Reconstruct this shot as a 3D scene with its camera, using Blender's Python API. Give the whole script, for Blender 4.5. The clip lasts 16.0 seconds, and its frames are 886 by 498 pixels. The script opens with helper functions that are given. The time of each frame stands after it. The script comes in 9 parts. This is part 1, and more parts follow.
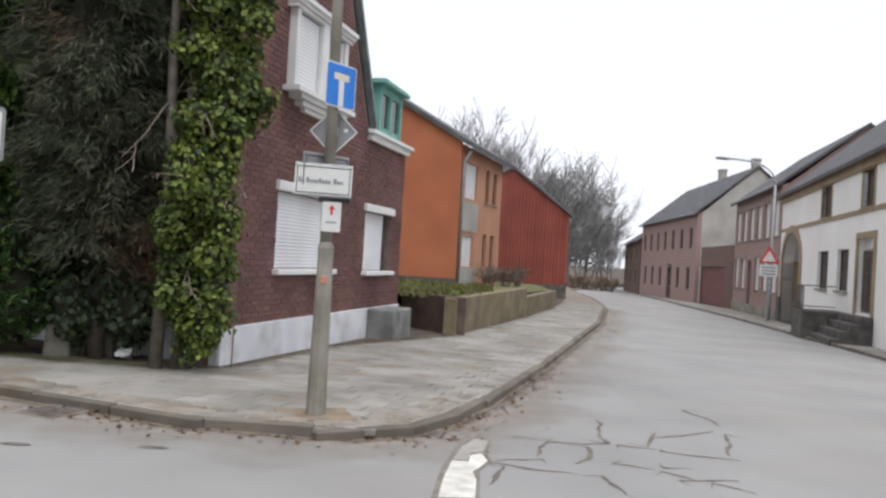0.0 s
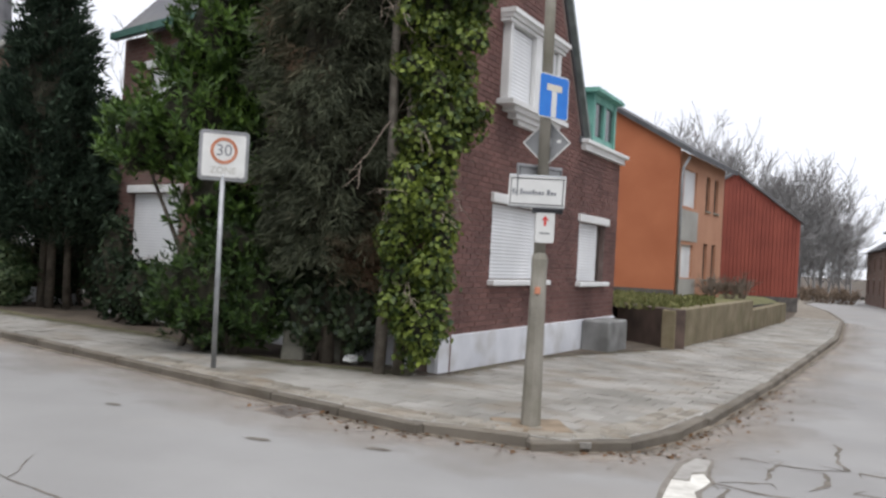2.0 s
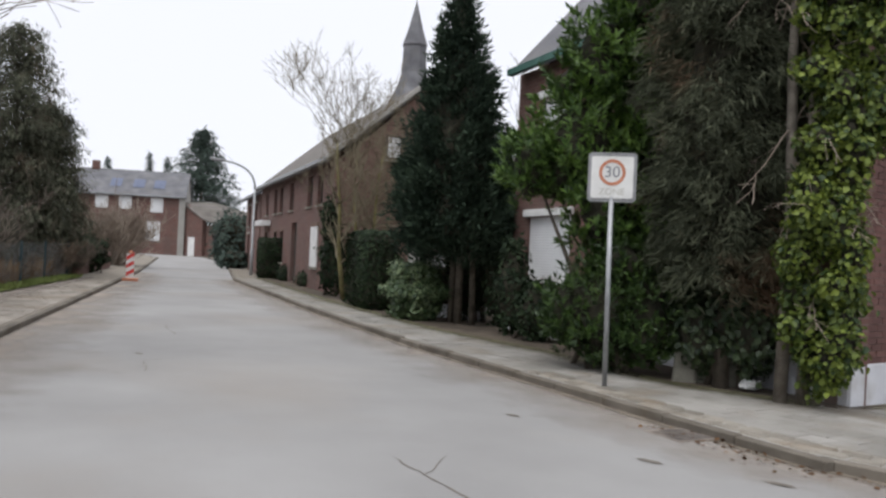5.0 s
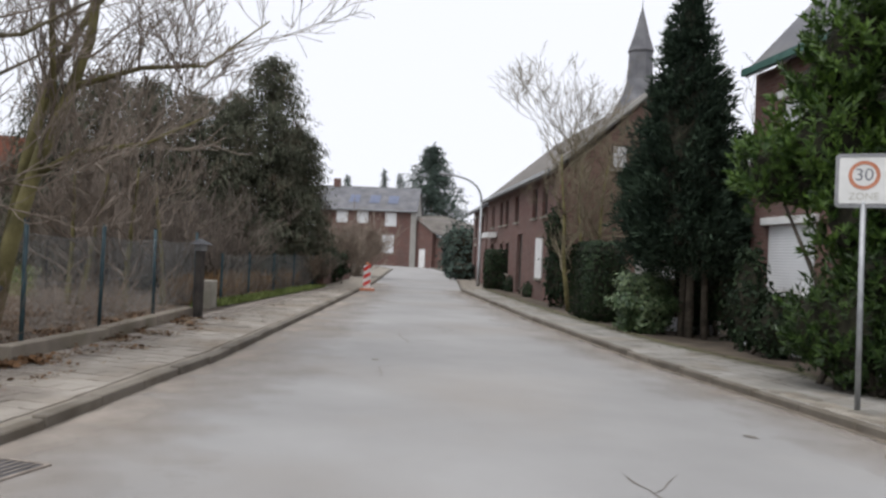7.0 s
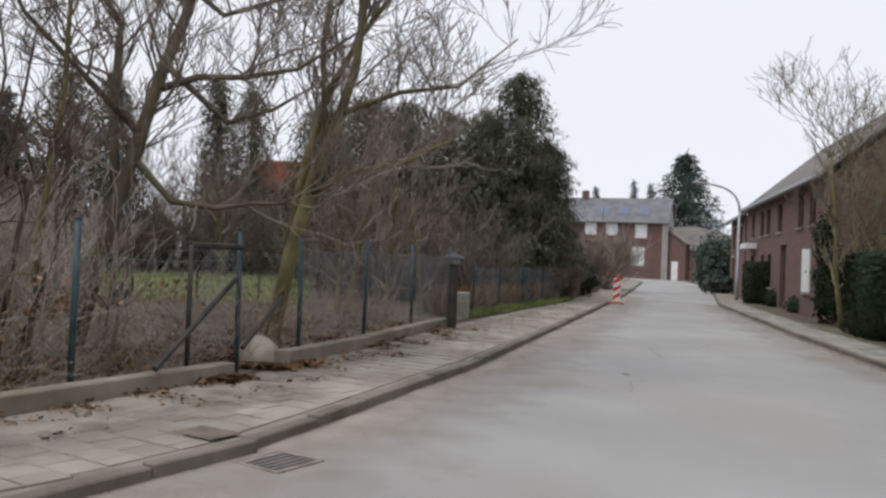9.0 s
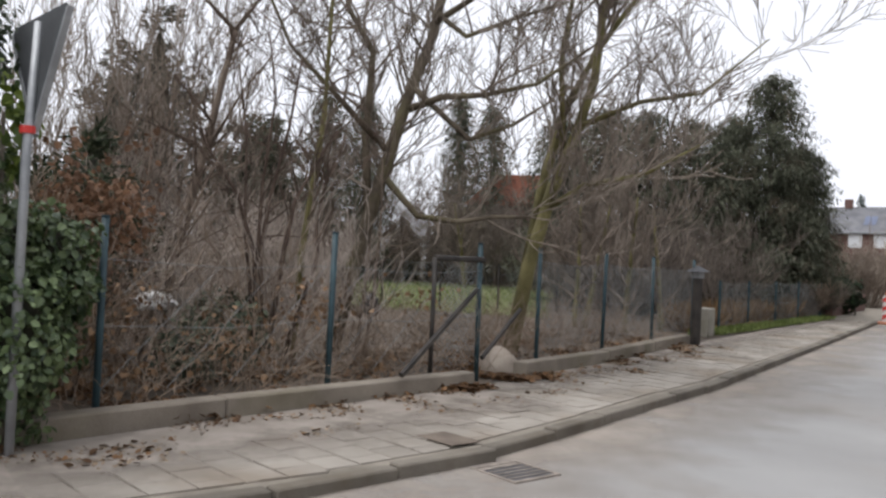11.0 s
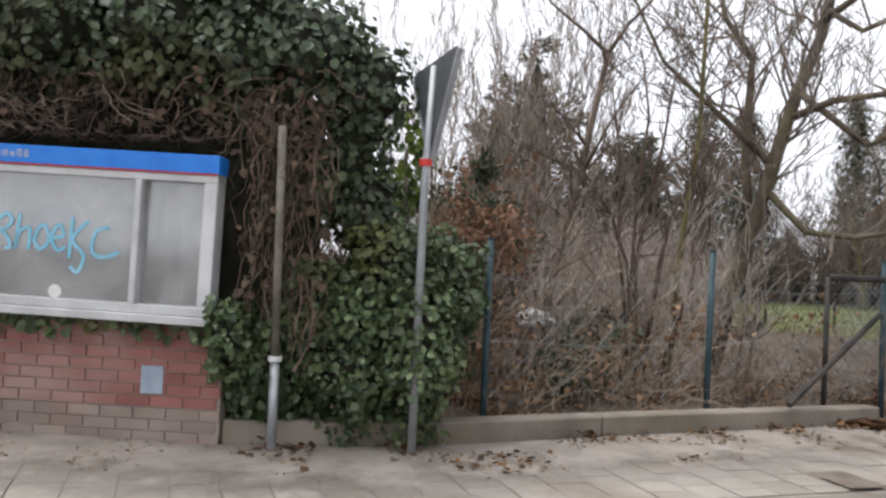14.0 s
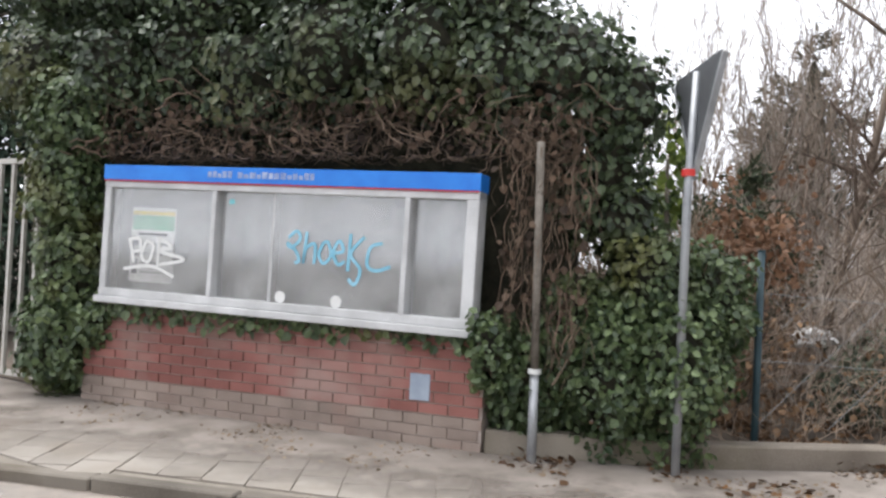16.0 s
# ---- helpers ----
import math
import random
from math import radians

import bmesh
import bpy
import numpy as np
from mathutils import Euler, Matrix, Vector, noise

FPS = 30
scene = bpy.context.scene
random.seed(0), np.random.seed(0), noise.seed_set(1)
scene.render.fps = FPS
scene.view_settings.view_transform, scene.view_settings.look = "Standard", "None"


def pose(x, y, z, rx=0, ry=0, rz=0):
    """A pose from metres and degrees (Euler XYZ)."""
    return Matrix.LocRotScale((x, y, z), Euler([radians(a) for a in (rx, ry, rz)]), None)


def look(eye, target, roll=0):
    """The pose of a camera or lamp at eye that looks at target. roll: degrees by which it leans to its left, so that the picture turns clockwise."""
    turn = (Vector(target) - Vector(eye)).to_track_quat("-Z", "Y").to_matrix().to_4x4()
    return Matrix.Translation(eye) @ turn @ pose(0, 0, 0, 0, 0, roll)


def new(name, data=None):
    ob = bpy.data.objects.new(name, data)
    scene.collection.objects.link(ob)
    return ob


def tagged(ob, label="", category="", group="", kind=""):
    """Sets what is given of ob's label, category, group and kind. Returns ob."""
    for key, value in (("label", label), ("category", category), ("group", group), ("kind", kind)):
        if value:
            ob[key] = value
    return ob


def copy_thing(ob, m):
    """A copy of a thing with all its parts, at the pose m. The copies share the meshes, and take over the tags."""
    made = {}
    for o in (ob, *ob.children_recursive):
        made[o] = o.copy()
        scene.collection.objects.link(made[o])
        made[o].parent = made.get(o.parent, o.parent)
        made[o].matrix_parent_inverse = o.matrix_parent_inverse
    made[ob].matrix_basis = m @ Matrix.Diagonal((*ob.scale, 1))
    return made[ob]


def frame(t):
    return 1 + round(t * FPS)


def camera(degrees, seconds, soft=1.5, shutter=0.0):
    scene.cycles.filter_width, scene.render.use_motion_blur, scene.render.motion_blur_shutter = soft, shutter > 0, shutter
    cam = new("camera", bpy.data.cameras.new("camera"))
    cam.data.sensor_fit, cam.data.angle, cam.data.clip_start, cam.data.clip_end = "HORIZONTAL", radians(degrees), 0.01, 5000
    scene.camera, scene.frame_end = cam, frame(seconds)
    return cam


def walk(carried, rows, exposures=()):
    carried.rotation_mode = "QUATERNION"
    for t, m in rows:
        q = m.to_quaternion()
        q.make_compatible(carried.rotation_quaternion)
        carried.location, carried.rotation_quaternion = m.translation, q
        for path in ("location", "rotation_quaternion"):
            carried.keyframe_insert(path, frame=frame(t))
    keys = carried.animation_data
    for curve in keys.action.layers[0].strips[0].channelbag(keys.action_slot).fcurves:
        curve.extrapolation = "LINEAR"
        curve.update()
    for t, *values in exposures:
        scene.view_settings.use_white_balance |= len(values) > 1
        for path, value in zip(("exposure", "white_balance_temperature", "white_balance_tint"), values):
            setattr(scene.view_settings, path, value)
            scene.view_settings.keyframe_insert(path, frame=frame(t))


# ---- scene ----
cam = camera(56.16, 16.0, soft=2.6)
EYE = 1.6
# seconds, yaw, pitch, roll: one turn on the spot, held at standing height
TURN = [
    (0.0, 0.00, 0.56, -3.32),
    (0.5, 3.63, 0.53, -3.40),
    (1.0, 6.63, 0.52, -3.30),
    (1.5, 10.61, 0.50, -3.18),
    (2.0, 14.69, 0.48, -3.11),
    (2.5, 19.58, 0.48, -3.03),
    (3.0, 24.34, 0.47, -2.95),
    (3.5, 28.67, 0.46, -2.90),
    (4.0, 33.03, 0.48, -2.77),
    (6.5, 52.40, 0.57, -2.52),
    (7.0, 56.53, 0.61, -2.46),
    (7.5, 61.39, 0.65, -2.33),
    (8.0, 65.68, 0.68, -2.25),
    (8.5, 69.63, 0.72, -2.22),
    (11.0, 89.89, 0.96, -2.69),
    (11.5, 94.05, 0.97, -2.69),
    (12.0, 97.95, 0.98, -2.69),
    (12.5, 101.95, 1.02, -2.62),
    (13.0, 106.46, 1.05, -2.59),
    (13.5, 110.71, 1.06, -2.62),
    (14.0, 115.32, 1.10, -2.67),
    (14.5, 119.53, 1.14, -2.75),
    (15.0, 123.43, 1.17, -2.76),
    (15.5, 127.70, 1.19, -2.74),
    (16.0, 133.04, 1.22, -2.74),
]
walk(cam, [(t, pose(0, 0, EYE, 90 + pitch, roll, yaw)) for t, yaw, pitch, roll in TURN],
     exposures=[(0.0, 0.06), (0.5, 0.28), (1.5, 0.26), (2.0, 0.08), (2.5, -0.08), (3.5, 0.02), (4.0, 0.04), (6.5, -0.12), (7.0, 0.0), (7.5, 0.12), (8.0, -0.12), (8.5, -0.16),
                (11.0, 0.12), (12.0, 0.36), (13.5, 0.46), (14.0, 0.48), (14.5, 0.68), (15.0, 0.84), (15.5, 0.84), (16.0, 0.84)])

# ---- sky and light: flat overcast day ----
world = bpy.data.worlds.new("overcast")
scene.world = world
world.use_nodes = True
wn, wl = world.node_tree.nodes, world.node_tree.links
wn.clear()
w_out, w_bg = wn.new("ShaderNodeOutputWorld"), wn.new("ShaderNodeBackground")
w_sky, w_mix = wn.new("ShaderNodeTexSky"), wn.new("ShaderNodeMix")
w_sky.sky_type, w_sky.sun_disc = "NISHITA", False
w_sky.sun_elevation, w_sky.sun_rotation = radians(48), radians(160)
w_mix.data_type = "RGBA"
w_mix.inputs["Factor"].default_value = 0.97
w_mix.inputs["B"].default_value = (9.8, 10.02, 10.85, 1)
wl.new(w_sky.outputs["Color"], w_mix.inputs["A"])
wl.new(w_mix.outputs["Result"], w_bg.inputs["Color"])
w_bg.inputs["Strength"].default_value = 0.1
wl.new(w_bg.outputs["Background"], w_out.inputs["Surface"])
sun = new("sun", bpy.data.lights.new("sun", "SUN"))
sun.data.energy, sun.data.angle, sun.data.color = 2.3, radians(50), (1.0, 0.993, 0.99)
sun.matrix_world = look((0, 0, 40), (-7, 25, -20))


# ---- materials ----
def material(name, low, high, scale=3.0, rough=0.85, bump=0.2, fine=60.0, metal=0.0, stain=None, per_piece=0.0, per_island=0.0, grain=0.35, spec=0.4):
    """A surface with broad blotches, fine grain and relief; low and high are its darkest and lightest paint."""
    m = bpy.data.materials.new(name)
    m.use_nodes = True
    n, l = m.node_tree.nodes, m.node_tree.links
    b = n["Principled BSDF"]
    b.inputs["Roughness"].default_value, b.inputs["Metallic"].default_value = rough, metal
    b.inputs["Specular IOR Level"].default_value = spec
    geo = n.new("ShaderNodeNewGeometry")
    broad, small = n.new("ShaderNodeTexNoise"), n.new("ShaderNodeTexNoise")
    for node, s, d in ((broad, scale, 5), (small, fine, 3)):
        node.inputs["Scale"].default_value, node.inputs["Detail"].default_value = s, d
        l.new(geo.outputs["Position"], node.inputs["Vector"])
    ramp = n.new("ShaderNodeMapRange")
    ramp.inputs["From Min"].default_value, ramp.inputs["From Max"].default_value = 0.32, 0.68
    l.new(broad.outputs["Fac"], ramp.inputs["Value"])
    add = n.new("ShaderNodeMath")
    add.operation = "MULTIPLY_ADD"
    l.new(small.outputs["Fac"], add.inputs[0])
    add.inputs[1].default_value = grain * 2
    off = n.new("ShaderNodeMath")
    off.operation = "SUBTRACT"
    l.new(ramp.outputs["Result"], off.inputs[0])
    off.inputs[1].default_value = grain
    l.new(off.outputs["Value"], add.inputs[2])
    last = add.outputs["Value"]
    for amount, node, socket in ((per_piece, "ShaderNodeObjectInfo", "Random"), (per_island, "ShaderNodeNewGeometry", "Random Per Island")):
        if amount:
            src, sh, ad = n.new(node), n.new("ShaderNodeMath"), n.new("ShaderNodeMath")
            sh.operation, sh.inputs[1].default_value, sh.inputs[2].default_value = "MULTIPLY_ADD", amount, -amount / 2
            l.new(src.outputs[socket], sh.inputs[0])
            l.new(sh.outputs["Value"], ad.inputs[0])
            l.new(last, ad.inputs[1])
            last = ad.outputs["Value"]
    mix = n.new("ShaderNodeMix")
    mix.data_type = "RGBA"
    l.new(last, mix.inputs["Factor"])
    mix.inputs["A"].default_value, mix.inputs["B"].default_value = (*low, 1), (*high, 1)
    colour = mix.outputs["Result"]
    if stain:
        tint, size, amount = stain
        spots, cut, over = n.new("ShaderNodeTexNoise"), n.new("ShaderNodeMapRange"), n.new("ShaderNodeMix")
        spots.inputs["Scale"].default_value, spots.inputs["Detail"].default_value = size, 6
        l.new(geo.outputs["Position"], spots.inputs["Vector"])
        cut.inputs["From Min"].default_value, cut.inputs["From Max"].default_value, cut.inputs["To Max"].default_value = 0.5, 0.7, amount
        l.new(spots.outputs["Fac"], cut.inputs["Value"])
        over.data_type = "RGBA"
        l.new(cut.outputs["Result"], over.inputs["Factor"])
        l.new(colour, over.inputs["A"])
        over.inputs["B"].default_value = (*tint, 1)
        colour = over.outputs["Result"]
    l.new(colour, b.inputs["Base Color"])
    if bump:
        relief = n.new("ShaderNodeBump")
        relief.inputs["Strength"].default_value, relief.inputs["Distance"].default_value = bump, 0.01
        l.new(small.outputs["Fac"], relief.inputs["Height"])
        l.new(relief.outputs["Normal"], b.inputs["Normal"])
    return m


def brick_material(name, one, two, mortar, width=0.25, height=0.083, bump=0.5, stain=(0.1, 0.08, 0.07)):
    """Far brickwork, laid in the wall's own frame (x along it, z up)."""
    m = bpy.data.materials.new(name)
    m.use_nodes = True
    n, l = m.node_tree.nodes, m.node_tree.links
    b = n["Principled BSDF"]
    b.inputs["Roughness"].default_value = 0.9
    co, sep, com = n.new("ShaderNodeTexCoord"), n.new("ShaderNodeSeparateXYZ"), n.new("ShaderNodeCombineXYZ")
    l.new(co.outputs["Object"], sep.inputs[0])
    ad = n.new("ShaderNodeMath")
    l.new(sep.outputs["X"], ad.inputs[0])
    l.new(sep.outputs["Y"], ad.inputs[1])
    l.new(ad.outputs[0], com.inputs["X"])
    l.new(sep.outputs["Z"], com.inputs["Y"])
    br, no, over = n.new("ShaderNodeTexBrick"), n.new("ShaderNodeTexNoise"), n.new("ShaderNodeMix")
    l.new(com.outputs[0], br.inputs["Vector"])
    for key, value in (("Scale", 1.0), ("Mortar Size", 0.006), ("Brick Width", width), ("Row Height", height)):
        br.inputs[key].default_value = value
    br.inputs["Color1"].default_value, br.inputs["Color2"].default_value, br.inputs["Mortar"].default_value = (*one, 1), (*two, 1), (*mortar, 1)
    l.new(co.outputs["Object"], no.inputs["Vector"])
    no.inputs["Scale"].default_value, no.inputs["Detail"].default_value = 0.9, 6
    cut = n.new("ShaderNodeMapRange")
    cut.inputs["From Min"].default_value, cut.inputs["From Max"].default_value, cut.inputs["To Max"].default_value = 0.42, 0.75, 0.6
    l.new(no.outputs["Fac"], cut.inputs["Value"])
    over.data_type = "RGBA"
    l.new(cut.outputs["Result"], over.inputs["Factor"])
    l.new(br.outputs["Color"], over.inputs["A"])
    over.inputs["B"].default_value = (*stain, 1)
    l.new(over.outputs["Result"], b.inputs["Base Color"])
    relief = n.new("ShaderNodeBump")
    relief.inputs["Strength"].default_value, relief.inputs["Distance"].default_value = bump, 0.01
    relief.invert = True
    l.new(br.outputs["Fac"], relief.inputs["Height"])
    l.new(relief.outputs["Normal"], b.inputs["Normal"])
    return m


def leaf_material(name, low, high, rough=0.5, spec=0.4, through_light=0.25, patch=None):
    """Leaves: each one its own tone, and some light coming through."""
    m = bpy.data.materials.new(name)
    m.use_nodes = True
    n, l = m.node_tree.nodes, m.node_tree.links
    b = n["Principled BSDF"]
    b.inputs["Roughness"].default_value, b.inputs["Specular IOR Level"].default_value = rough, spec
    geo, mix, no = n.new("ShaderNodeNewGeometry"), n.new("ShaderNodeMix"), n.new("ShaderNodeTexNoise")
    no.inputs["Scale"].default_value = 1.3
    l.new(geo.outputs["Position"], no.inputs["Vector"])
    av = n.new("ShaderNodeMath")
    av.operation = "MULTIPLY"
    l.new(geo.outputs["Random Per Island"], av.inputs[0])
    rg = n.new("ShaderNodeMapRange")
    rg.inputs["From Min"].default_value, rg.inputs["From Max"].default_value, rg.inputs["To Min"].default_value, rg.inputs["To Max"].default_value = 0.3, 0.7, 0.35, 1.3
    l.new(no.outputs["Fac"], rg.inputs["Value"])
    l.new(rg.outputs["Result"], av.inputs[1])
    mix.data_type = "RGBA"
    l.new(av.outputs["Value"], mix.inputs["Factor"])
    mix.inputs["A"].default_value, mix.inputs["B"].default_value = (*low, 1), (*high, 1)
    colour = mix.outputs["Result"]
    if patch:
        over, cut, sp = n.new("ShaderNodeMix"), n.new("ShaderNodeMapRange"), n.new("ShaderNodeTexNoise")
        sp.inputs["Scale"].default_value, sp.inputs["Detail"].default_value = 0.9, 4
        l.new(geo.outputs["Position"], sp.inputs["Vector"])
        cut.inputs["From Min"].default_value, cut.inputs["From Max"].default_value = 0.55, 0.66
        l.new(sp.outputs["Fac"], cut.inputs["Value"])
        over.data_type = "RGBA"
        l.new(cut.outputs["Result"], over.inputs["Factor"])
        l.new(colour, over.inputs["A"])
        over.inputs["B"].default_value = (*patch, 1)
        colour = over.outputs["Result"]
    l.new(colour, b.inputs["Base Color"])
    if through_light:
        tr, ms, out = n.new("ShaderNodeBsdfTranslucent"), n.new("ShaderNodeMixShader"), n["Material Output"]
        l.new(colour, tr.inputs["Color"])
        ms.inputs["Fac"].default_value = through_light
        l.new(b.outputs[0], ms.inputs[1])
        l.new(tr.outputs[0], ms.inputs[2])
        l.new(ms.outputs[0], out.inputs["Surface"])
    return m


def glass_material(name, tint=(0.05, 0.055, 0.06), rough=0.08):
    m = bpy.data.materials.new(name)
    m.use_nodes = True
    b = m.node_tree.nodes["Principled BSDF"]
    b.inputs["Base Color"].default_value, b.inputs["Roughness"].default_value = (*tint, 1), rough
    return m


def cover_material(name, low, high, size=2.2):
    """Loose dirt lying in patches: thick where the mesh says so, bare ground showing between."""
    m = material(name, low, high, 3.0, 0.95, 0.3, 90)
    n, l = m.node_tree.nodes, m.node_tree.links
    att, no, geo = n.new("ShaderNodeAttribute"), n.new("ShaderNodeTexNoise"), n.new("ShaderNodeNewGeometry")
    att.attribute_name = "cover"
    no.inputs["Scale"].default_value, no.inputs["Detail"].default_value, no.inputs["Roughness"].default_value = size, 8, 0.65
    l.new(geo.outputs["Position"], no.inputs["Vector"])
    add, rg = n.new("ShaderNodeMath"), n.new("ShaderNodeMapRange")
    add.operation = "ADD"
    l.new(att.outputs["Fac"], add.inputs[0])
    l.new(no.outputs["Fac"], add.inputs[1])
    rg.inputs["From Min"].default_value, rg.inputs["From Max"].default_value, rg.inputs["To Max"].default_value = 0.6, 1.25, 0.92
    l.new(add.outputs["Value"], rg.inputs["Value"])
    tr, ms, out = n.new("ShaderNodeBsdfTransparent"), n.new("ShaderNodeMixShader"), n["Material Output"]
    l.new(rg.outputs["Result"], ms.inputs["Fac"])
    l.new(tr.outputs[0], ms.inputs[1])
    l.new(n["Principled BSDF"].outputs[0], ms.inputs[2])
    l.new(ms.outputs[0], out.inputs["Surface"])
    return m


ASPHALT = material("asphalt", (0.242, 0.236, 0.23), (0.30, 0.294, 0.287), 0.5, 0.92, 0.35, 120, stain=((0.275, 0.248, 0.22), 0.3, 0.5), grain=0.25, spec=0.25)
DARK_CRACK = material("crack_fill", (0.10, 0.088, 0.074), (0.19, 0.168, 0.142), 6, 0.95, 0.2)
WORN_GREY = material("greyed_road_paint", (0.27, 0.255, 0.235), (0.36, 0.345, 0.32), 9, 0.9, 0.2, 90)
ROAD_PAINT = material("worn_road_paint", (0.45, 0.43, 0.39), (0.68, 0.66, 0.61), 7, 0.8, 0.2, 90)
EARTH = material("damp_earth", (0.045, 0.035, 0.026), (0.115, 0.09, 0.068), 1.5, 0.95, 0.6, 40)
GRASS_BASE = material("winter_turf", (0.07, 0.075, 0.03), (0.17, 0.16, 0.07), 1.2, 0.95, 0.6, 60)
PAVING_BED = material("joint_sand", (0.15, 0.13, 0.105), (0.26, 0.23, 0.19), 3, 0.95, 0.3)
SLAB = material("concrete_slab", (0.185, 0.175, 0.155), (0.32, 0.305, 0.28), 0.8, 0.88, 0.3, 90, stain=((0.20, 0.16, 0.115), 1.1, 0.6), per_piece=0.5)
SLAB_FAR = material("concrete_slab_joined", (0.185, 0.175, 0.155), (0.32, 0.305, 0.28), 0.8, 0.88, 0.3, 90, stain=((0.20, 0.16, 0.115), 1.1, 0.6), per_island=0.5)
KERB = material("kerb_concrete", (0.095, 0.082, 0.066), (0.18, 0.158, 0.13), 1.5, 0.9, 0.4, 70, per_piece=0.5, stain=((0.10, 0.08, 0.055), 2.5, 0.6))
CONCRETE = material("weathered_concrete", (0.18, 0.165, 0.135), (0.33, 0.31, 0.265), 2.0, 0.9, 0.4, 80, stain=((0.10, 0.10, 0.06), 2.2, 0.5))
BRICK_RED = material("dark_red_brick", (0.095, 0.047, 0.041), (0.178, 0.089, 0.076), 1.2, 0.85, 0.3, 120, per_piece=0.7, stain=((0.13, 0.07, 0.065), 0.7, 0.5))
BRICK_RED_J = material("dark_red_brick_joined", (0.095, 0.047, 0.041), (0.178, 0.089, 0.076), 1.2, 0.85, 0.3, 120, per_island=0.7, stain=((0.13, 0.07, 0.065), 0.7, 0.5))
MORTAR = material("brown_mortar", (0.13, 0.095, 0.085), (0.21, 0.16, 0.145), 4, 0.95, 0.3)
BRICK_FAR = brick_material("brown_brickwork", (0.125, 0.06, 0.05), (0.175, 0.092, 0.076), (0.165, 0.13, 0.115))
BRICK_PINK = brick_material("pink_brickwork", (0.30, 0.185, 0.16), (0.345, 0.222, 0.195), (0.34, 0.285, 0.26), stain=(0.27, 0.195, 0.175))
BRICK_BROWN = brick_material("grey_brown_brickwork", (0.13, 0.075, 0.058), (0.19, 0.115, 0.09), (0.18, 0.14, 0.115), stain=(0.115, 0.08, 0.06))
WHITE_PAINT = material("white_paint", (0.62, 0.62, 0.61), (0.76, 0.76, 0.75), 1.5, 0.55, 0.08, 60, grain=0.15)
PLINTH_WHITE = material("whitewashed_plinth", (0.50, 0.51, 0.545), (0.68, 0.69, 0.72), 1.2, 0.8, 0.25, 60, stain=((0.33, 0.31, 0.28), 1.8, 0.5))
SHUTTER = material("white_shutter_slats", (0.60, 0.61, 0.62), (0.74, 0.75, 0.76), 1.0, 0.5, 0.05, 40, grain=0.1)
ROOF_DARK = material("dark_slate", (0.045, 0.045, 0.05), (0.10, 0.10, 0.105), 1.5, 0.7, 0.4, 20)
ROOF_GREY = material("grey_slate", (0.10, 0.10, 0.11), (0.17, 0.17, 0.18), 1.0, 0.75, 0.4, 20, stain=((0.125, 0.12, 0.11), 0.8, 0.5))
ROOF_BROWN = material("brown_tiles", (0.10, 0.09, 0.08), (0.165, 0.15, 0.135), 1.2, 0.85, 0.4, 20)
GREEN_WOOD = material("turquoise_green_paint", (0.11, 0.30, 0.25), (0.20, 0.43, 0.36), 4, 0.6, 0.2, 50)
ORANGE_WALL = material("orange_render", (0.33, 0.107, 0.05), (0.42, 0.148, 0.072), 0.5, 0.9, 0.2, 60, grain=0.2)
PEACH_WALL = material("peach_render", (0.42, 0.21, 0.13), (0.52, 0.28, 0.18), 0.6, 0.9, 0.2, 60, grain=0.2)
GREY_RENDER = material("grey_render", (0.30, 0.29, 0.265), (0.42, 0.41, 0.385), 0.6, 0.9, 0.2, 50, grain=0.2)
RED_CLADDING = material("red_cladding", (0.19, 0.042, 0.029), (0.275, 0.067, 0.045), 0.7, 0.7, 0.1, 30, per_island=0.35, grain=0.2)
WHITE_WALL = material("white_house_render", (0.76, 0.745, 0.715), (0.84, 0.83, 0.805), 0.5, 0.85, 0.15, 40, grain=0.15)
TAN_TRIM = material("tan_trim", (0.26, 0.19, 0.115), (0.37, 0.28, 0.18), 1.5, 0.8, 0.2, 40)
BROWN_WOOD = material("dark_brown_wood", (0.035, 0.026, 0.022), (0.085, 0.062, 0.05), 3, 0.7, 0.3, 40)
RED_BROWN_DOOR = material("red_brown_garage_paint", (0.13, 0.045, 0.038), (0.18, 0.068, 0.055), 1.5, 0.6, 0.1, 30)
RAIL_IRON = material("rusty_rail_iron", (0.07, 0.06, 0.055), (0.16, 0.14, 0.125), 6, 0.7, 0.1, 50)
DARK_STONE = material("dark_stone", (0.055, 0.05, 0.048), (0.13, 0.12, 0.11), 3, 0.85, 0.3, 40)
WINDOW_GLASS = glass_material("dark_window_glass")
METAL_GREY = material("galvanised_steel", (0.27, 0.28, 0.29), (0.40, 0.41, 0.42), 6, 0.5, 0.05, 60, metal=0.5)
SIGN_BACK = material("sign_back_grey", (0.20, 0.205, 0.21), (0.29, 0.295, 0.30), 5, 0.6, 0.05, 60, metal=0.3)
SIGN_BACK_DARK = material("dark_sign_back", (0.055, 0.058, 0.062), (0.085, 0.09, 0.095), 4, 0.65, 0.05, 40)
SIGN_WHITE = material("sign_white", (0.60, 0.60, 0.58), (0.70, 0.70, 0.68), 5, 0.45, 0.03, 60, grain=0.15)
SIGN_BLUE = material("sign_blue", (0.012, 0.15, 0.56), (0.02, 0.20, 0.64), 5, 0.4, 0.02, 60, grain=0.1)
SIGN_RED = material("sign_red", (0.50, 0.03, 0.025), (0.62, 0.05, 0.04), 5, 0.45, 0.02, 60, grain=0.1)
FADED_RED = material("faded_sign_red", (0.42, 0.16, 0.09), (0.52, 0.22, 0.13), 8, 0.5, 0.02, 60)
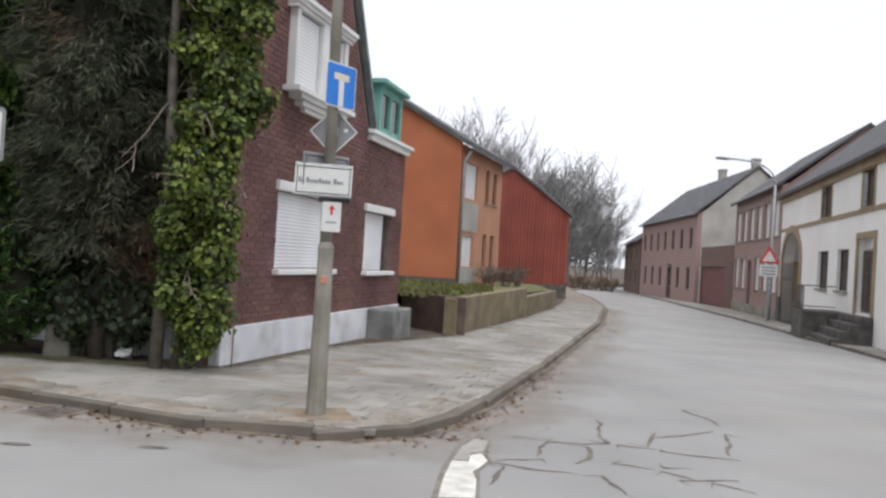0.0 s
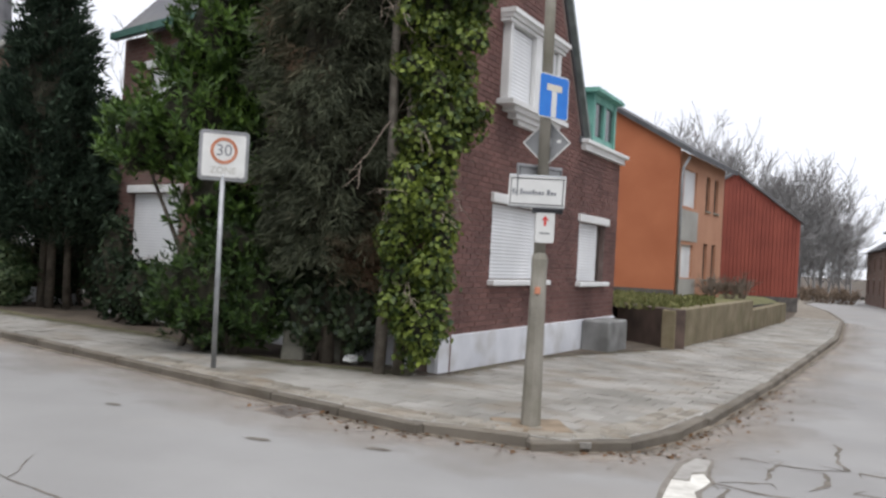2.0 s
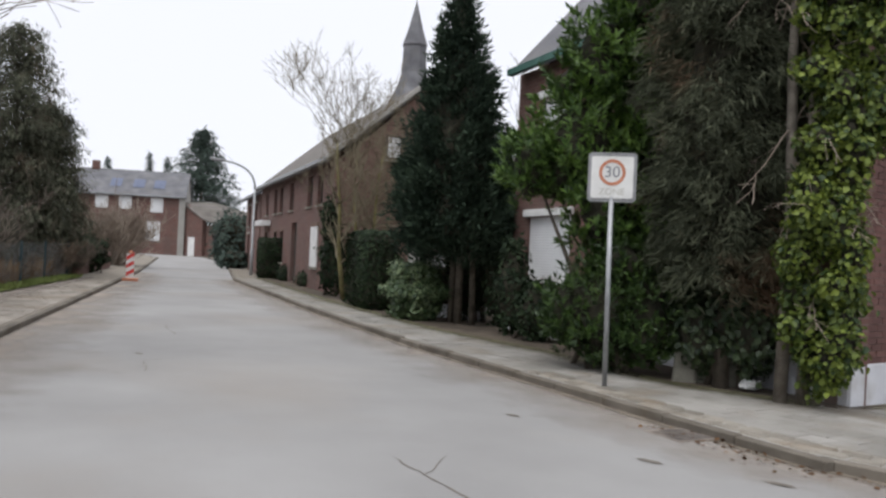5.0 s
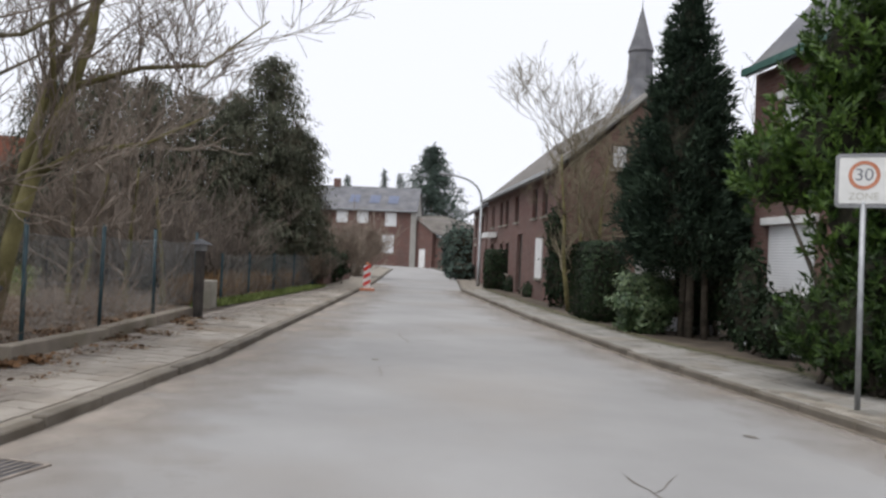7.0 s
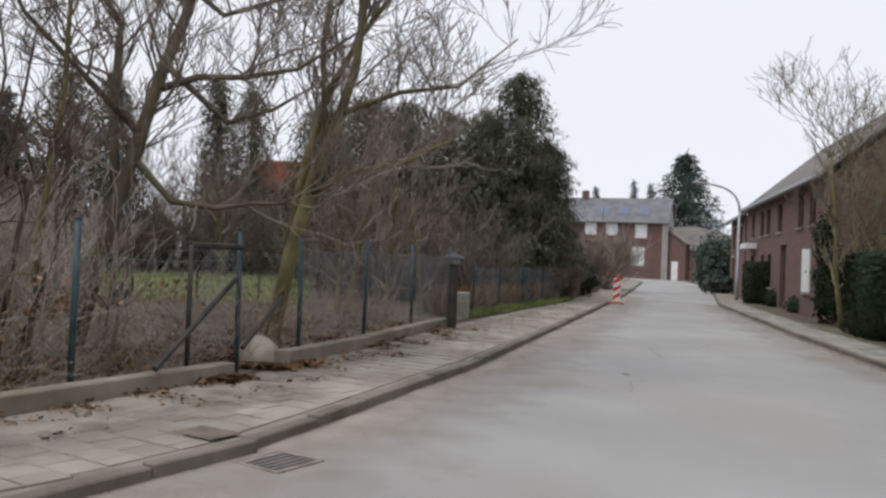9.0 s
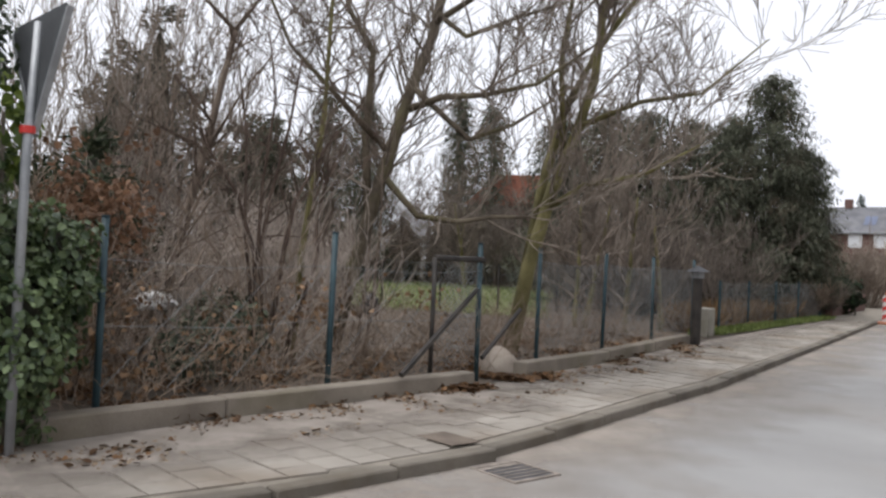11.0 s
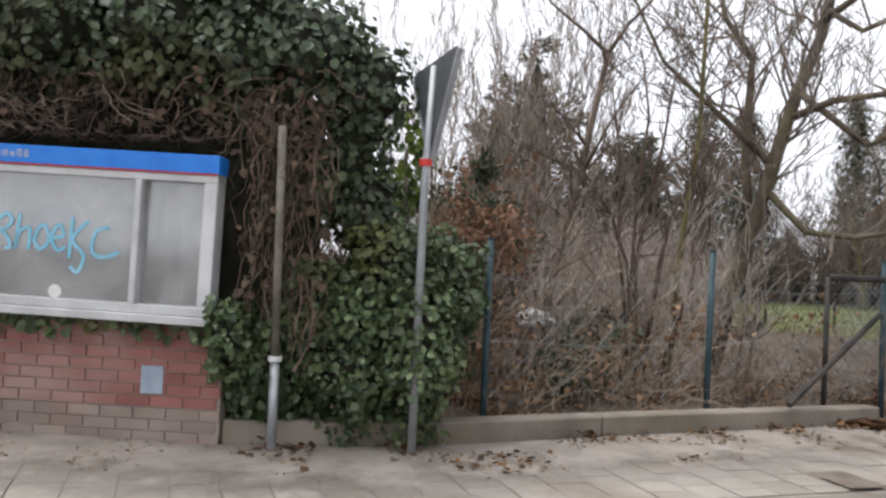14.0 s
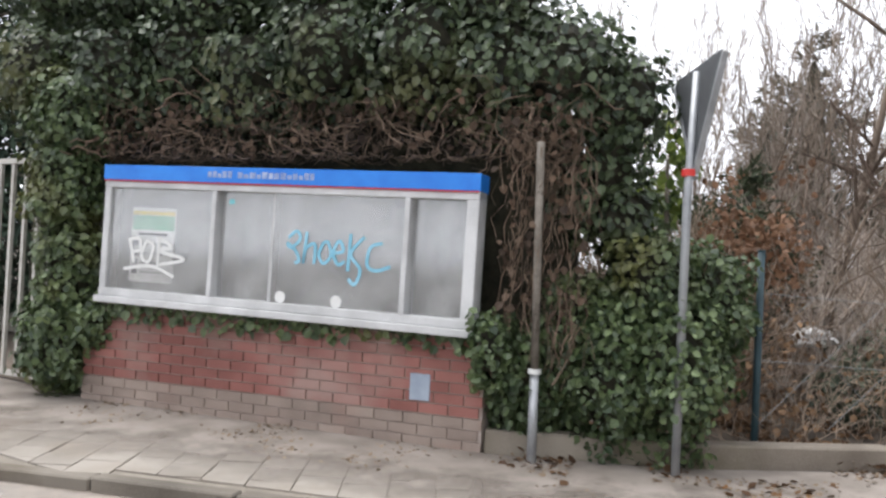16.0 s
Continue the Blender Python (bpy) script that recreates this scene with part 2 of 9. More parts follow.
SIGN_BLACK = material("sign_black", (0.02, 0.02, 0.022), (0.05, 0.05, 0.055), 5, 0.5, 0.02, 60)
LETTER_GREY = material("weathered_letters", (0.16, 0.165, 0.18), (0.27, 0.275, 0.29), 9, 0.6, 0.02, 60)


# ---- geometry helpers ----
class Geo:
    """Collects vertices and faces for one mesh."""

    def __init__(self):
        self.v, self.f = [], []

    def add(self, verts, faces, m=None):
        k = len(self.v)
        self.v += [tuple(m @ Vector(p)) for p in verts] if m else [tuple(p) for p in verts]
        self.f += [tuple(k + i for i in face) for face in faces]
        return self

    def box(self, x0, x1, y0, y1, z0, z1, m=None, bevel=0.0):
        if not bevel:
            p = [(x, y, z) for x in (x0, x1) for y in (y0, y1) for z in (z0, z1)]
            return self.add(p, [(0, 1, 3, 2), (4, 6, 7, 5), (0, 4, 5, 1), (2, 3, 7, 6), (0, 2, 6, 4), (1, 5, 7, 3)], m)
        bm = bmesh.new()
        bmesh.ops.create_cube(bm, size=1, matrix=Matrix.Translation(((x0 + x1) / 2, (y0 + y1) / 2, (z0 + z1) / 2)) @ Matrix.Diagonal((x1 - x0, y1 - y0, z1 - z0, 1)))
        bmesh.ops.bevel(bm, geom=bm.edges[:], offset=bevel, segments=1, affect="EDGES", profile=0.5)
        bm.verts.index_update()
        self.add([v.co[:] for v in bm.verts], [tuple(v.index for v in f.verts) for f in bm.faces], m)
        bm.free()
        return self

    def prism(self, outline, y0, y1, m=None):
        """A flat outline in x and z, thick from y0 to y1."""
        n = len(outline)
        p = [(x, y0, z) for x, z in outline] + [(x, y1, z) for x, z in outline]
        return self.add(p, [tuple(range(n)), tuple(range(2 * n - 1, n - 1, -1))] + [(i, i + n, (i + 1) % n + n, (i + 1) % n) for i in range(n)], m)

    def tube(self, points, radii, sides=6, m=None, cap=True):
        k, rings = [], []
        for i, p in enumerate(points):
            p = Vector(p)
            a, b = Vector(points[max(i - 1, 0)]), Vector(points[min(i + 1, len(points) - 1)])
            d = (b - a).normalized()
            s = d.cross(Vector((0.31, 0.17, 0.93)) if abs(d.z) < 0.9 else Vector((1, 0.1, 0))).normalized()
            u = s.cross(d)
            for j in range(sides):
                w = 2 * math.pi * j / sides
                k.append(tuple(p + radii[i] * (math.cos(w) * s + math.sin(w) * u)))
        for i in range(len(points) - 1):
            for j in range(sides):
                q = (j + 1) % sides
                rings.append((i * sides + j, i * sides + q, (i + 1) * sides + q, (i + 1) * sides + j))
        if cap:
            rings += [tuple(range(sides - 1, -1, -1)), tuple((len(points) - 1) * sides + j for j in range(sides))]
        return self.add(k, rings, m)

    def welded(self):
        """Corners that meet become one."""
        seen, to, vs = {}, [], []
        for p in self.v:
            key = tuple(round(c, 3) for c in p)
            if key not in seen:
                seen[key] = len(vs)
                vs.append(p)
            to.append(seen[key])
        self.v, self.f = vs, [f for f in (tuple(to[i] for i in face) for face in self.f) if len(set(f)) == len(f)]
        return self

    def mesh(self, name, smooth=False):
        me = bpy.data.meshes.new(name)
        me.from_pydata(self.v, [], self.f)
        me.validate()
        if smooth:
            me.polygons.foreach_set("use_smooth", [True] * len(me.polygons))
        return me


def thing(name, at, label, category, group="", kind=""):
    """An Empty at a thing's base that parents its parts."""
    ob = new(name)
    ob.location = at
    return tagged(ob, label, category, group, kind)


def part(name, geo, mat, parent=None, label="", m=None, smooth=False, kind=""):
    """One mesh object; geo is in world coordinates, or in the frame m."""
    me = geo.mesh(name, smooth) if isinstance(geo, Geo) else geo
    if mat and not me.materials:
        me.materials.append(mat)
    ob = new(name, me)
    if m:
        ob.matrix_basis = m
    if parent:
        ob.parent = parent
        ob.matrix_parent_inverse = world_of(parent).inverted()
    return tagged(ob, label, "", "", kind)


def world_of(ob):
    """The pose of ob in the world, from its own numbers."""
    m = ob.matrix_basis.copy()
    return world_of(ob.parent) @ ob.matrix_parent_inverse @ m if ob.parent else m


def single(name, geo, mat, label, category, group="", kind="", m=None, smooth=False):
    return tagged(part(name, geo, mat, None, "", m, smooth), label, category, group, kind)


def gz(x, y):
    """The height of the carriageway: the whole crossing lies on one gentle slope."""
    r = math.hypot(x, y)
    return (-0.0132 * x - 0.0109 * y) * (1 if r < 160 else 160 / r)


def polar(az, d):
    """A place d metres off in the direction az (degrees, anticlockwise from ahead at the start)."""
    return (-d * math.sin(radians(az)), d * math.cos(radians(az)))


def frame_of(a, b, z=0.0):
    """A wall's own frame: x runs from a to b, z up, y to the left of that run."""
    d = Vector((b[0] - a[0], b[1] - a[1], 0)).normalized()
    return Matrix(((d.x, -d.y, 0, a[0]), (d.y, d.x, 0, a[1]), (0, 0, 1, z), (0, 0, 0, 1)))


def walled(geo, x0, x1, z0, z1, y0, y1, holes=()):
    """A wall panel, one closed skin, with openings (x0, x1, z0, z1) cut through it."""
    xs = sorted({x0, x1, *[min(max(v, x0), x1) for h in holes for v in h[:2]]})
    zs = sorted({z0, z1, *[min(max(v, z0), z1) for h in holes for v in h[2:4]]})
    nx, nz = len(xs), len(zs)

    def solid(i, k):
        if not (0 <= i < nx - 1 and 0 <= k < nz - 1):
            return False
        cx, cz = (xs[i] + xs[i + 1]) / 2, (zs[k] + zs[k + 1]) / 2
        return not any(h[0] < cx < h[1] and h[2] < cz < h[3] for h in holes)

    def at_(i, k, b):
        return (i * nz + k) * 2 + b

    faces = []
    for i in range(nx - 1):
        for k in range(nz - 1):
            if solid(i, k):
                a, b, c, d = (i, k), (i + 1, k), (i + 1, k + 1), (i, k + 1)
                faces += [tuple(at_(*q, 0) for q in (a, b, c, d)), tuple(at_(*q, 1) for q in (d, c, b, a))]
                for (p, q), (u, v) in (((a, b), (i, k - 1)), ((b, c), (i + 1, k)), ((c, d), (i, k + 1)), ((d, a), (i - 1, k))):
                    if not solid(u, v):
                        faces.append((at_(*p, 0), at_(*p, 1), at_(*q, 1), at_(*q, 0)))
    used = sorted({v for f in faces for v in f})
    index = {v: n for n, v in enumerate(used)}
    verts = [(xs[v // 2 // nz], (y0, y1)[v % 2], zs[v // 2 % nz]) for v in used]
    return geo.add(verts, [tuple(index[v] for v in f) for f in faces])


def length(a, b):
    return math.hypot(b[0] - a[0], b[1] - a[1])


# ---- ground, road, pavements ----
def draped(points, lift):
    return [(x, y, gz(x, y) + lift) for x, y in points]


g = Geo()
rings = [0, 15, 40, 80, 160, 400, 1200, 3500]
ring_pts = [[(r * math.cos(a * math.pi / 18), r * math.sin(a * math.pi / 18)) for a in range(36)] for r in rings[1:]]
g.v.append((0, 0, -0.09))
for ring in ring_pts:
    g.v += draped(ring, -0.09)
for a in range(36):
    g.f.append((0, 1 + a, 1 + (a + 1) % 36))
    for k in range(len(ring_pts) - 1):
        g.f.append((1 + k * 36 + a, 1 + (k + 1) * 36 + a, 1 + (k + 1) * 36 + (a + 1) % 36, 1 + k * 36 + (a + 1) % 36))
single("ground", g, EARTH, "dark bare winter earth reaching the horizon", "ground", kind="structure")

g = Geo()
cells = 40
for i in range(cells + 1):
    for j in range(cells + 1):
        x, y = -112 + 160 * i / cells, -30 + 180 * j / cells
        g.v.append((x, y, gz(x, y)))
for i in range(cells):
    for j in range(cells):
        k = i * (cells + 1) + j
        g.f.append((k, k + cells + 1, k + cells + 2, k + 1))
road = single("road", g, ASPHALT, "pale worn asphalt road with sandy dirt and cracks", "road", kind="structure")

KERB_CORNER = [(-95, 58), (-56, 38.1), (-30, 20.9), (-16.65, 13.9), (-9.86, 10.58), (-6.55, 9.23), (-3.79, 8.07), (-2.4, 7.5), (-0.82, 7.39),
               (-0.2, 7.75), (0.15, 8.4), (0.69, 9.95), (1.76, 13.8), (5.42, 28.1), (8.8, 44.4), (11, 60), (13.4, 86), (27, 140)]
BACK_CORNER = [(-96, 60), (-57, 40), (-31, 23), (-17.6, 15.9), (-11.2, 12.9), (-7.94, 12.0), (-5, 10.55), (-4, 10.6), (-2.9, 10.7),
               (-2.7, 11), (-2.4, 12.3), (-1.8, 14.5), (0.3, 18.4), (3.0, 28.5), (6.5, 44.4), (8.2, 55), (11, 86), (25, 141)]
KERB_FENCE = [(-1.0, -14), (-1.4, -9), (-2.08, -5.82), (-2.69, -4.74), (-3.6, -3.1), (-5.28, -0.93), (-6.31, 0.16), (-7.71, 1.22), (-9.5, 2.5),
              (-10.89, 3.55), (-22.5, 11.1), (-35.7, 19.6), (-60, 34.5), (-85, 44)]
BACK_FENCE = [(-2.6, -14), (-3.2, -9.2), (-3.55, -7.4), (-4.2, -5.8), (-4.87, -4.04), (-5.73, -2.85), (-7.03, -1.75), (-9.47, 0.45), (-10.5, 1.14),
              (-12.5, 2.6), (-16.3, 4.95), (-28.8, 13.6), (-55, 28), (-84, 40)]
KERB_RIGHT = [(9.5, -25), (9.8, 5), (11.31, 20.94), (14.76, 41.55), (18, 65), (21.7, 91), (36, 141)]
BACK_RIGHT = [(11.5, -25), (11.8, 5), (13.0, 24), (16.8, 42), (19.9, 57), (22.8, 91), (38, 141)]
PAVED = 0.085


def strip(a, b, lift):
    geo = Geo()
    geo.v = draped(a, lift) + draped(b, lift)
    n = len(a)
    geo.f = [(i, i + 1, n + i + 1, n + i) for i in range(n - 1)]
    return geo


def block(points, lift):
    bm = bmesh.new()
    vs = [bm.verts.new(p) for p in draped(points, lift)]
    bm.faces.new(vs)
    bmesh.ops.triangulate(bm, faces=bm.faces[:])
    bmesh.ops.recalc_face_normals(bm, faces=bm.faces[:])
    geo = Geo()
    bm.verts.index_update()
    geo.add([v.co[:] for v in bm.verts], [tuple(v.index for v in f.verts) for f in bm.faces])
    bm.free()
    return geo


pave_corner = single("pavement_1", strip(KERB_CORNER, BACK_CORNER, PAVED - 0.012), PAVING_BED, "sandy bed of the corner pavement under worn slabs", "pavement", kind="structure")
pave_fence = single("pavement_2", strip(KERB_FENCE, BACK_FENCE, PAVED - 0.012), PAVING_BED, "sandy bed of the pavement along the fence", "pavement", kind="structure")
pave_right = single("pavement_3", strip(KERB_RIGHT, BACK_RIGHT, PAVED), SLAB_FAR, "grey concrete pavement before the row of houses", "pavement", kind="structure")
single("ground_corner_yards", block(BACK_CORNER + [(90, 300), (-60, 320), (-220, 160)], PAVED - 0.004), EARTH, "dark earth of the house plots", "ground", kind="structure")
single("ground_wild_garden", block(BACK_FENCE + [(-250, 60), (-240, -150), (-20, -120)], PAVED + 0.02), EARTH, "leaf-littered earth of the overgrown garden", "ground", kind="structure")
single("ground_right_yards", block(BACK_RIGHT + [(200, 160), (200, -40)], PAVED - 0.004), EARTH, "earth behind the row of houses", "ground", kind="structure")


def along(line, step, start=0.0):
    """Places at even steps along a polyline, with the direction there."""
    out, carry = [], start
    for a, b in zip(line, line[1:]):
        n = length(a, b)
        while carry < n:
            f = carry / n
            out.append(((a[0] + (b[0] - a[0]) * f, a[1] + (b[1] - a[1]) * f), math.atan2(b[1] - a[1], b[0] - a[0])))
            carry += step
        carry -= n
    return out


stone = Geo().box(-0.492, 0.492, -0.02, 0.11, -0.2, 0.093, bevel=0.012).mesh("kerb_stone")
stone.materials.append(KERB)
far_stone = Geo()
for name, line, side, holder in (("kerb_1", KERB_CORNER, 1, pave_corner), ("kerb_2", KERB_FENCE, -1, pave_fence), ("kerb_3", KERB_RIGHT, -1, pave_right)):
    kerb = thing(name, (line[5][0], line[5][1], gz(*line[5])), "worn grey concrete kerb of single stones", "kerb", kind="structure")
    rest = Geo()
    for (x, y), w in along(line, 1.0, 0.5):
        m = pose(x, y, gz(x, y) + random.uniform(-0.012, 0.006), 0, 0, math.degrees(w) + (0 if side > 0 else 180) + random.uniform(-1, 1))
        if math.hypot(x, y) < 48:
            part("kerb_stone", stone, None, kerb, "", m)
        else:
            rest.box(-0.5, 0.5, -0.02, 0.11, -0.2, 0.093, m)
    part("far_kerb", rest, KERB, kerb, kind="stuff")


# ---- buildings ----
def shuttered(parent, m, x0, x1, z0, z1, depth=0.1, lintel=0.15, slats=0.055, dark_right=0.0, mat=SHUTTER):
    """A window closed by a white roller shutter, with lintel and sill."""
    w = part("window", Geo().box(x0, x1, depth + 0.03, depth + 0.05, z0, z1), BROWN_WOOD, parent, "", m)
    g = Geo()
    n = max(3, int((z1 - z0) / slats))
    vs = [(x, depth - 0.007 * (i % 2), z0 + (z1 - z0) * i / (2 * n)) for i in range(2 * n + 1) for x in (x0, x1 - dark_right)]
    g.add(vs, [(2 * i, 2 * i + 1, 2 * i + 3, 2 * i + 2) for i in range(2 * n)])
    part("shutter", g, mat, w, "closed white roller shutter", m)
    if lintel:
        part("lintel", Geo().box(x0 - 0.1, x1 + 0.1, -0.05, 0.06, z1 + 0.01, z1 + 0.01 + lintel, bevel=0.012), WHITE_PAINT, w, "white-painted lintel", m)
        part("sill", Geo().box(x0 - 0.08, x1 + 0.12, -0.1, 0.06, z0 - 0.09, z0 - 0.005, bevel=0.012), WHITE_PAINT, w, "white-painted sill", m)
    return w


def framed(parent, m, x0, x1, z0, z1, frame=0.07, depth=0.12, trim=None, wide=0.12, bars=1, pane=WINDOW_GLASS, wood=BROWN_WOOD, sill=True):
    """A window with frame, panes and, if wanted, a surround."""
    g = Geo()
    g.box(x0, x0 + frame, depth, depth + 0.06, z0, z1).box(x1 - frame, x1, depth, depth + 0.06, z0, z1)
    g.box(x0 + frame, x1 - frame, depth, depth + 0.06, z0, z0 + frame).box(x0 + frame, x1 - frame, depth, depth + 0.06, z1 - frame, z1)
    for i in range(bars):
        c = x0 + (x1 - x0) * (i + 1) / (bars + 1)
        g.box(c - frame / 2, c + frame / 2, depth, depth + 0.06, z0 + frame, z1 - frame)
    w = part("window", g, wood, parent, "", m)
    part("pane", Geo().box(x0 + frame, x1 - frame, depth + 0.03, depth + 0.04, z0 + frame, z1 - frame), pane, w, "", m)
    if trim:
        t = Geo()
        t.box(x0 - wide, x0, -0.03, 0.1, z0, z1).box(x1, x1 + wide, -0.03, 0.1, z0, z1).box(x0 - wide, x1 + wide, -0.03, 0.1, z1, z1 + wide)
        part("surround", t, trim, w, "", m)
    if sill:
        part("sill", Geo().box(x0 - 0.08, x1 + 0.08, -0.08, 0.08, z0 - 0.08, z0 - 0.004), trim or CONCRETE, w, "", m)
    return w


def roof_slab(outline, thick=0.14):
    """A roof plane through four corners, thickened downwards."""
    geo = Geo()
    n = len(outline)
    geo.v = [tuple(p) for p in outline] + [(p[0], p[1], p[2] - thick) for p in outline]
    geo.f = [tuple(range(n)), tuple(range(2 * n - 1, n - 1, -1))] + [(i, (i + 1) % n, (i + 1) % n + n, i + n) for i in range(n)]
    return geo


# the corner house: gable to the side street, long face to the main street
HA, HB = (-2.87, 10.92), (-0.95, 18.57)
HC = (-10.96, 14.87)
MG = frame_of(HA, HB)
house = thing("house", (HA[0], HA[1], gz(*HA)), "dark red brick corner house with white plinth and shutters", "house")
LG = length(HA, HB)
gable_holes = [(1.55, 3.70, 1.28, 2.45), (5.47, 7.07, 1.24, 2.40), (1.66, 3.62, 4.05, 5.22)]
g = Geo()
walled(g, 0, LG, -0.6, 4.0, 0.03, 0.32, gable_holes[:2] + [(1.66, 3.62, 4.05, 5.22)])
walled(g, 0, 4.72, 4.0, 5.16, 0.03, 0.32, gable_holes[2:])
g.prism([(4.72, 4.0), (5.41, 4.0), (4.72, 5.16)], 0.03, 0.32)
g.prism([(0, 5.16), (4.72, 5.16), (2.7, 8.6), (0, 5.9)], 0.03, 0.32)
g = g.welded()
gable = part("gable_wall", g, MORTAR, house, "dark red brick gable", MG)
part("plinth", Geo().box(-0.02, LG, -0.03, 0.028, -0.6, 0.5, bevel=0.01), PLINTH_WHITE, house, "whitewashed plinth with dirty foot", MG)
shuttered(house, MG, *gable_holes[0][:2], gable_holes[0][2], gable_holes[0][3])
shuttered(house, MG, *gable_holes[1][:2], gable_holes[1][2], gable_holes[1][3], dark_right=0.3)
# bay window over the first window
bay = part("bay_window", Geo().prism([(1.62, 4.05), (3.66, 4.05), (3.66, 5.24), (1.62, 5.24)], 0.0, 0.2), WHITE_PAINT, house, "white wooden bay window with closed shutters", MG)
for a, b in ((1.68, 2.52), (2.74, 3.58)):
    vs = [(x, -0.066 - 0.008 * (i % 2), 4.1 + 1.08 * i / 36) for i in range(37) for x in (a + 0.02, b - 0.02)]
    g = Geo().add(vs, [(2 * i, 2 * i + 1, 2 * i + 3, 2 * i + 2) for i in range(36)])
    part("shutter", g, SHUTTER, bay, "", MG)
part("mullion", Geo().box(2.52, 2.74, -0.16, 0.0, 4.06, 5.22, bevel=0.015), WHITE_PAINT, bay, "", MG)
for x0, x1 in ((1.58, 1.68), (3.58, 3.72)):
    part("side_post", Geo().box(x0, x1, -0.12, 0.03, 4.06, 5.22, bevel=0.01), WHITE_PAINT, bay, "", MG)
g = Geo()
for k, (o, z) in enumerate(((0.24, 5.34), (0.19, 5.28), (0.15, 5.22))):
    g.box(1.52 - o * 0.3, 3.78 + o * 0.3, -o, 0.03, z, z + 0.07 - 0.01 * k)
part("cornice", g, WHITE_PAINT, bay, "stepped white cornice", MG)
g = Geo()
for k, (o, z) in enumerate(((0.26, 3.96), (0.2, 3.89), (0.13, 3.81), (0.07, 3.74))):
    i = 0.22 * k
    g.box(1.46 + i, 3.84 - i, -o, 0.03, z, z + 0.075)
part("stepped_sill", g, WHITE_PAINT, bay, "stepped white sill", MG)
part("shoulder_cornice", Geo().box(5.3, LG + 0.14, -0.14, 0.34, 3.92, 4.0, bevel=0.01).box(5.36, LG + 0.06, -0.07, 0.33, 3.8, 3.92), WHITE_PAINT, house, "white cornice over the low side", MG)
# verge boards along the steep gable
g = Geo()
for a, b in (((5.50, 3.98), (2.72, 8.72)), ((2.72, 8.72), (-0.25, 5.72))):
    dx, dz = b[0] - a[0], b[1] - a[1]
    n = math.hypot(dx, dz)
    ox, oz = -dz / n * 0.08, dx / n * 0.08
    g.prism([a, b, (b[0] - ox, b[1] - oz), (a[0] - ox, a[1] - oz)], -0.1, 0.36)
part("verge_board", g, material("grey_green_verge", (0.13, 0.155, 0.15), (0.22, 0.25, 0.24), 4, 0.7, 0.1), house, "grey-green verge board", MG)
# long face on the main street
MF = frame_of(HC, HA)
LF = length(HC, HA)
face_holes = [(LF - 8.37, LF - 6.62, 1.24, 2.52), (LF - 7.97, LF - 6.84, 3.94, 4.99), (LF - 3.2, LF - 1.6, 1.24, 2.5)]
part("street_wall", walled(Geo(), 0, LF - 0.03, -0.5, 5.7, 0.03, 0.32, face_holes), BRICK_FAR, house, "dark red brick street wall", MF)
part("plinth", Geo().box(-0.02, LF, -0.03, 0.028, -0.5, 0.5), PLINTH_WHITE, house, "whitewashed plinth", MF)
shuttered(house, MF, *face_holes[0][:2], face_holes[0][2], face_holes[0][3])
shuttered(house, MF, *face_holes[1][:2], face_holes[1][2], face_holes[1][3])
shuttered(house, MF, *face_holes[2][:2], face_holes[2][2], face_holes[2][3])
dF = Vector((HA[0] - HC[0], HA[1] - HC[1], 0)).normalized()
dG = Vector((HB[0] - HA[0], HB[1] - HA[1], 0)).normalized()
pA, pC = Vector((*HA, 0)), Vector((*HC, 0))
e0, e1 = pA + dF * 0.05 - dG * 0.3, pC + dF * 0.12 - dG * 0.3
r0, r1 = pA + dG * 2.7, pC + dF * 0.12 + dG * 2.7
part("roof_street_side", roof_slab([(*e0.xy, 5.72), (*e1.xy, 5.72), (*r1.xy, 8.75), (*r0.xy, 8.75)]), ROOF_GREY, house, "grey slate roof")
s0, s1 = pA + dG * 5.5, pC + dG * 5.5
part("roof_side", roof_slab([(*r0.xy, 8.75), (*r1.xy, 8.75), (*s1.xy, 3.96), (*s0.xy, 3.96)]), ROOF_DARK, house, "dark slate roof")
part("eaves_board", Geo().box(0.1, LF - 0.3, -0.36, -0.24, 5.62, 5.76), material("dark_green_paint", (0.03, 0.085, 0.07), (0.06, 0.14, 0.115), 4, 0.6, 0.2, 50), house, "dark green eaves board", MF)
b0, b1 = pC, pC + dG * LG
MB = frame_of(b1, b0)
part("end_wall", Geo().box(0.0, LG - 0.33, 0.0, 0.3, -0.5, 4.0).prism([(LG - 0.33, 4.0), (LG - 0.33, 5.7), (LG - 2.7, 8.5), (LG - 5.5, 4.0)], 0.0, 0.3), BRICK_FAR, house, "", MB)
q0, q1 = pA + dG * LG, pC + dG * LG
part("low_roof", roof_slab([(*(pA + dG * 5.2).xy, 4.05), (*(pC + dG * 5.2).xy, 4.05), (*q1.xy, 3.98), (*q0.xy, 3.98)]), ROOF_DARK, house, "")
part("back_wall", Geo().box(0.3, LF, 0.0, 0.3, -0.5, 3.85), BRICK_FAR, house, "", frame_of(q0, q1))
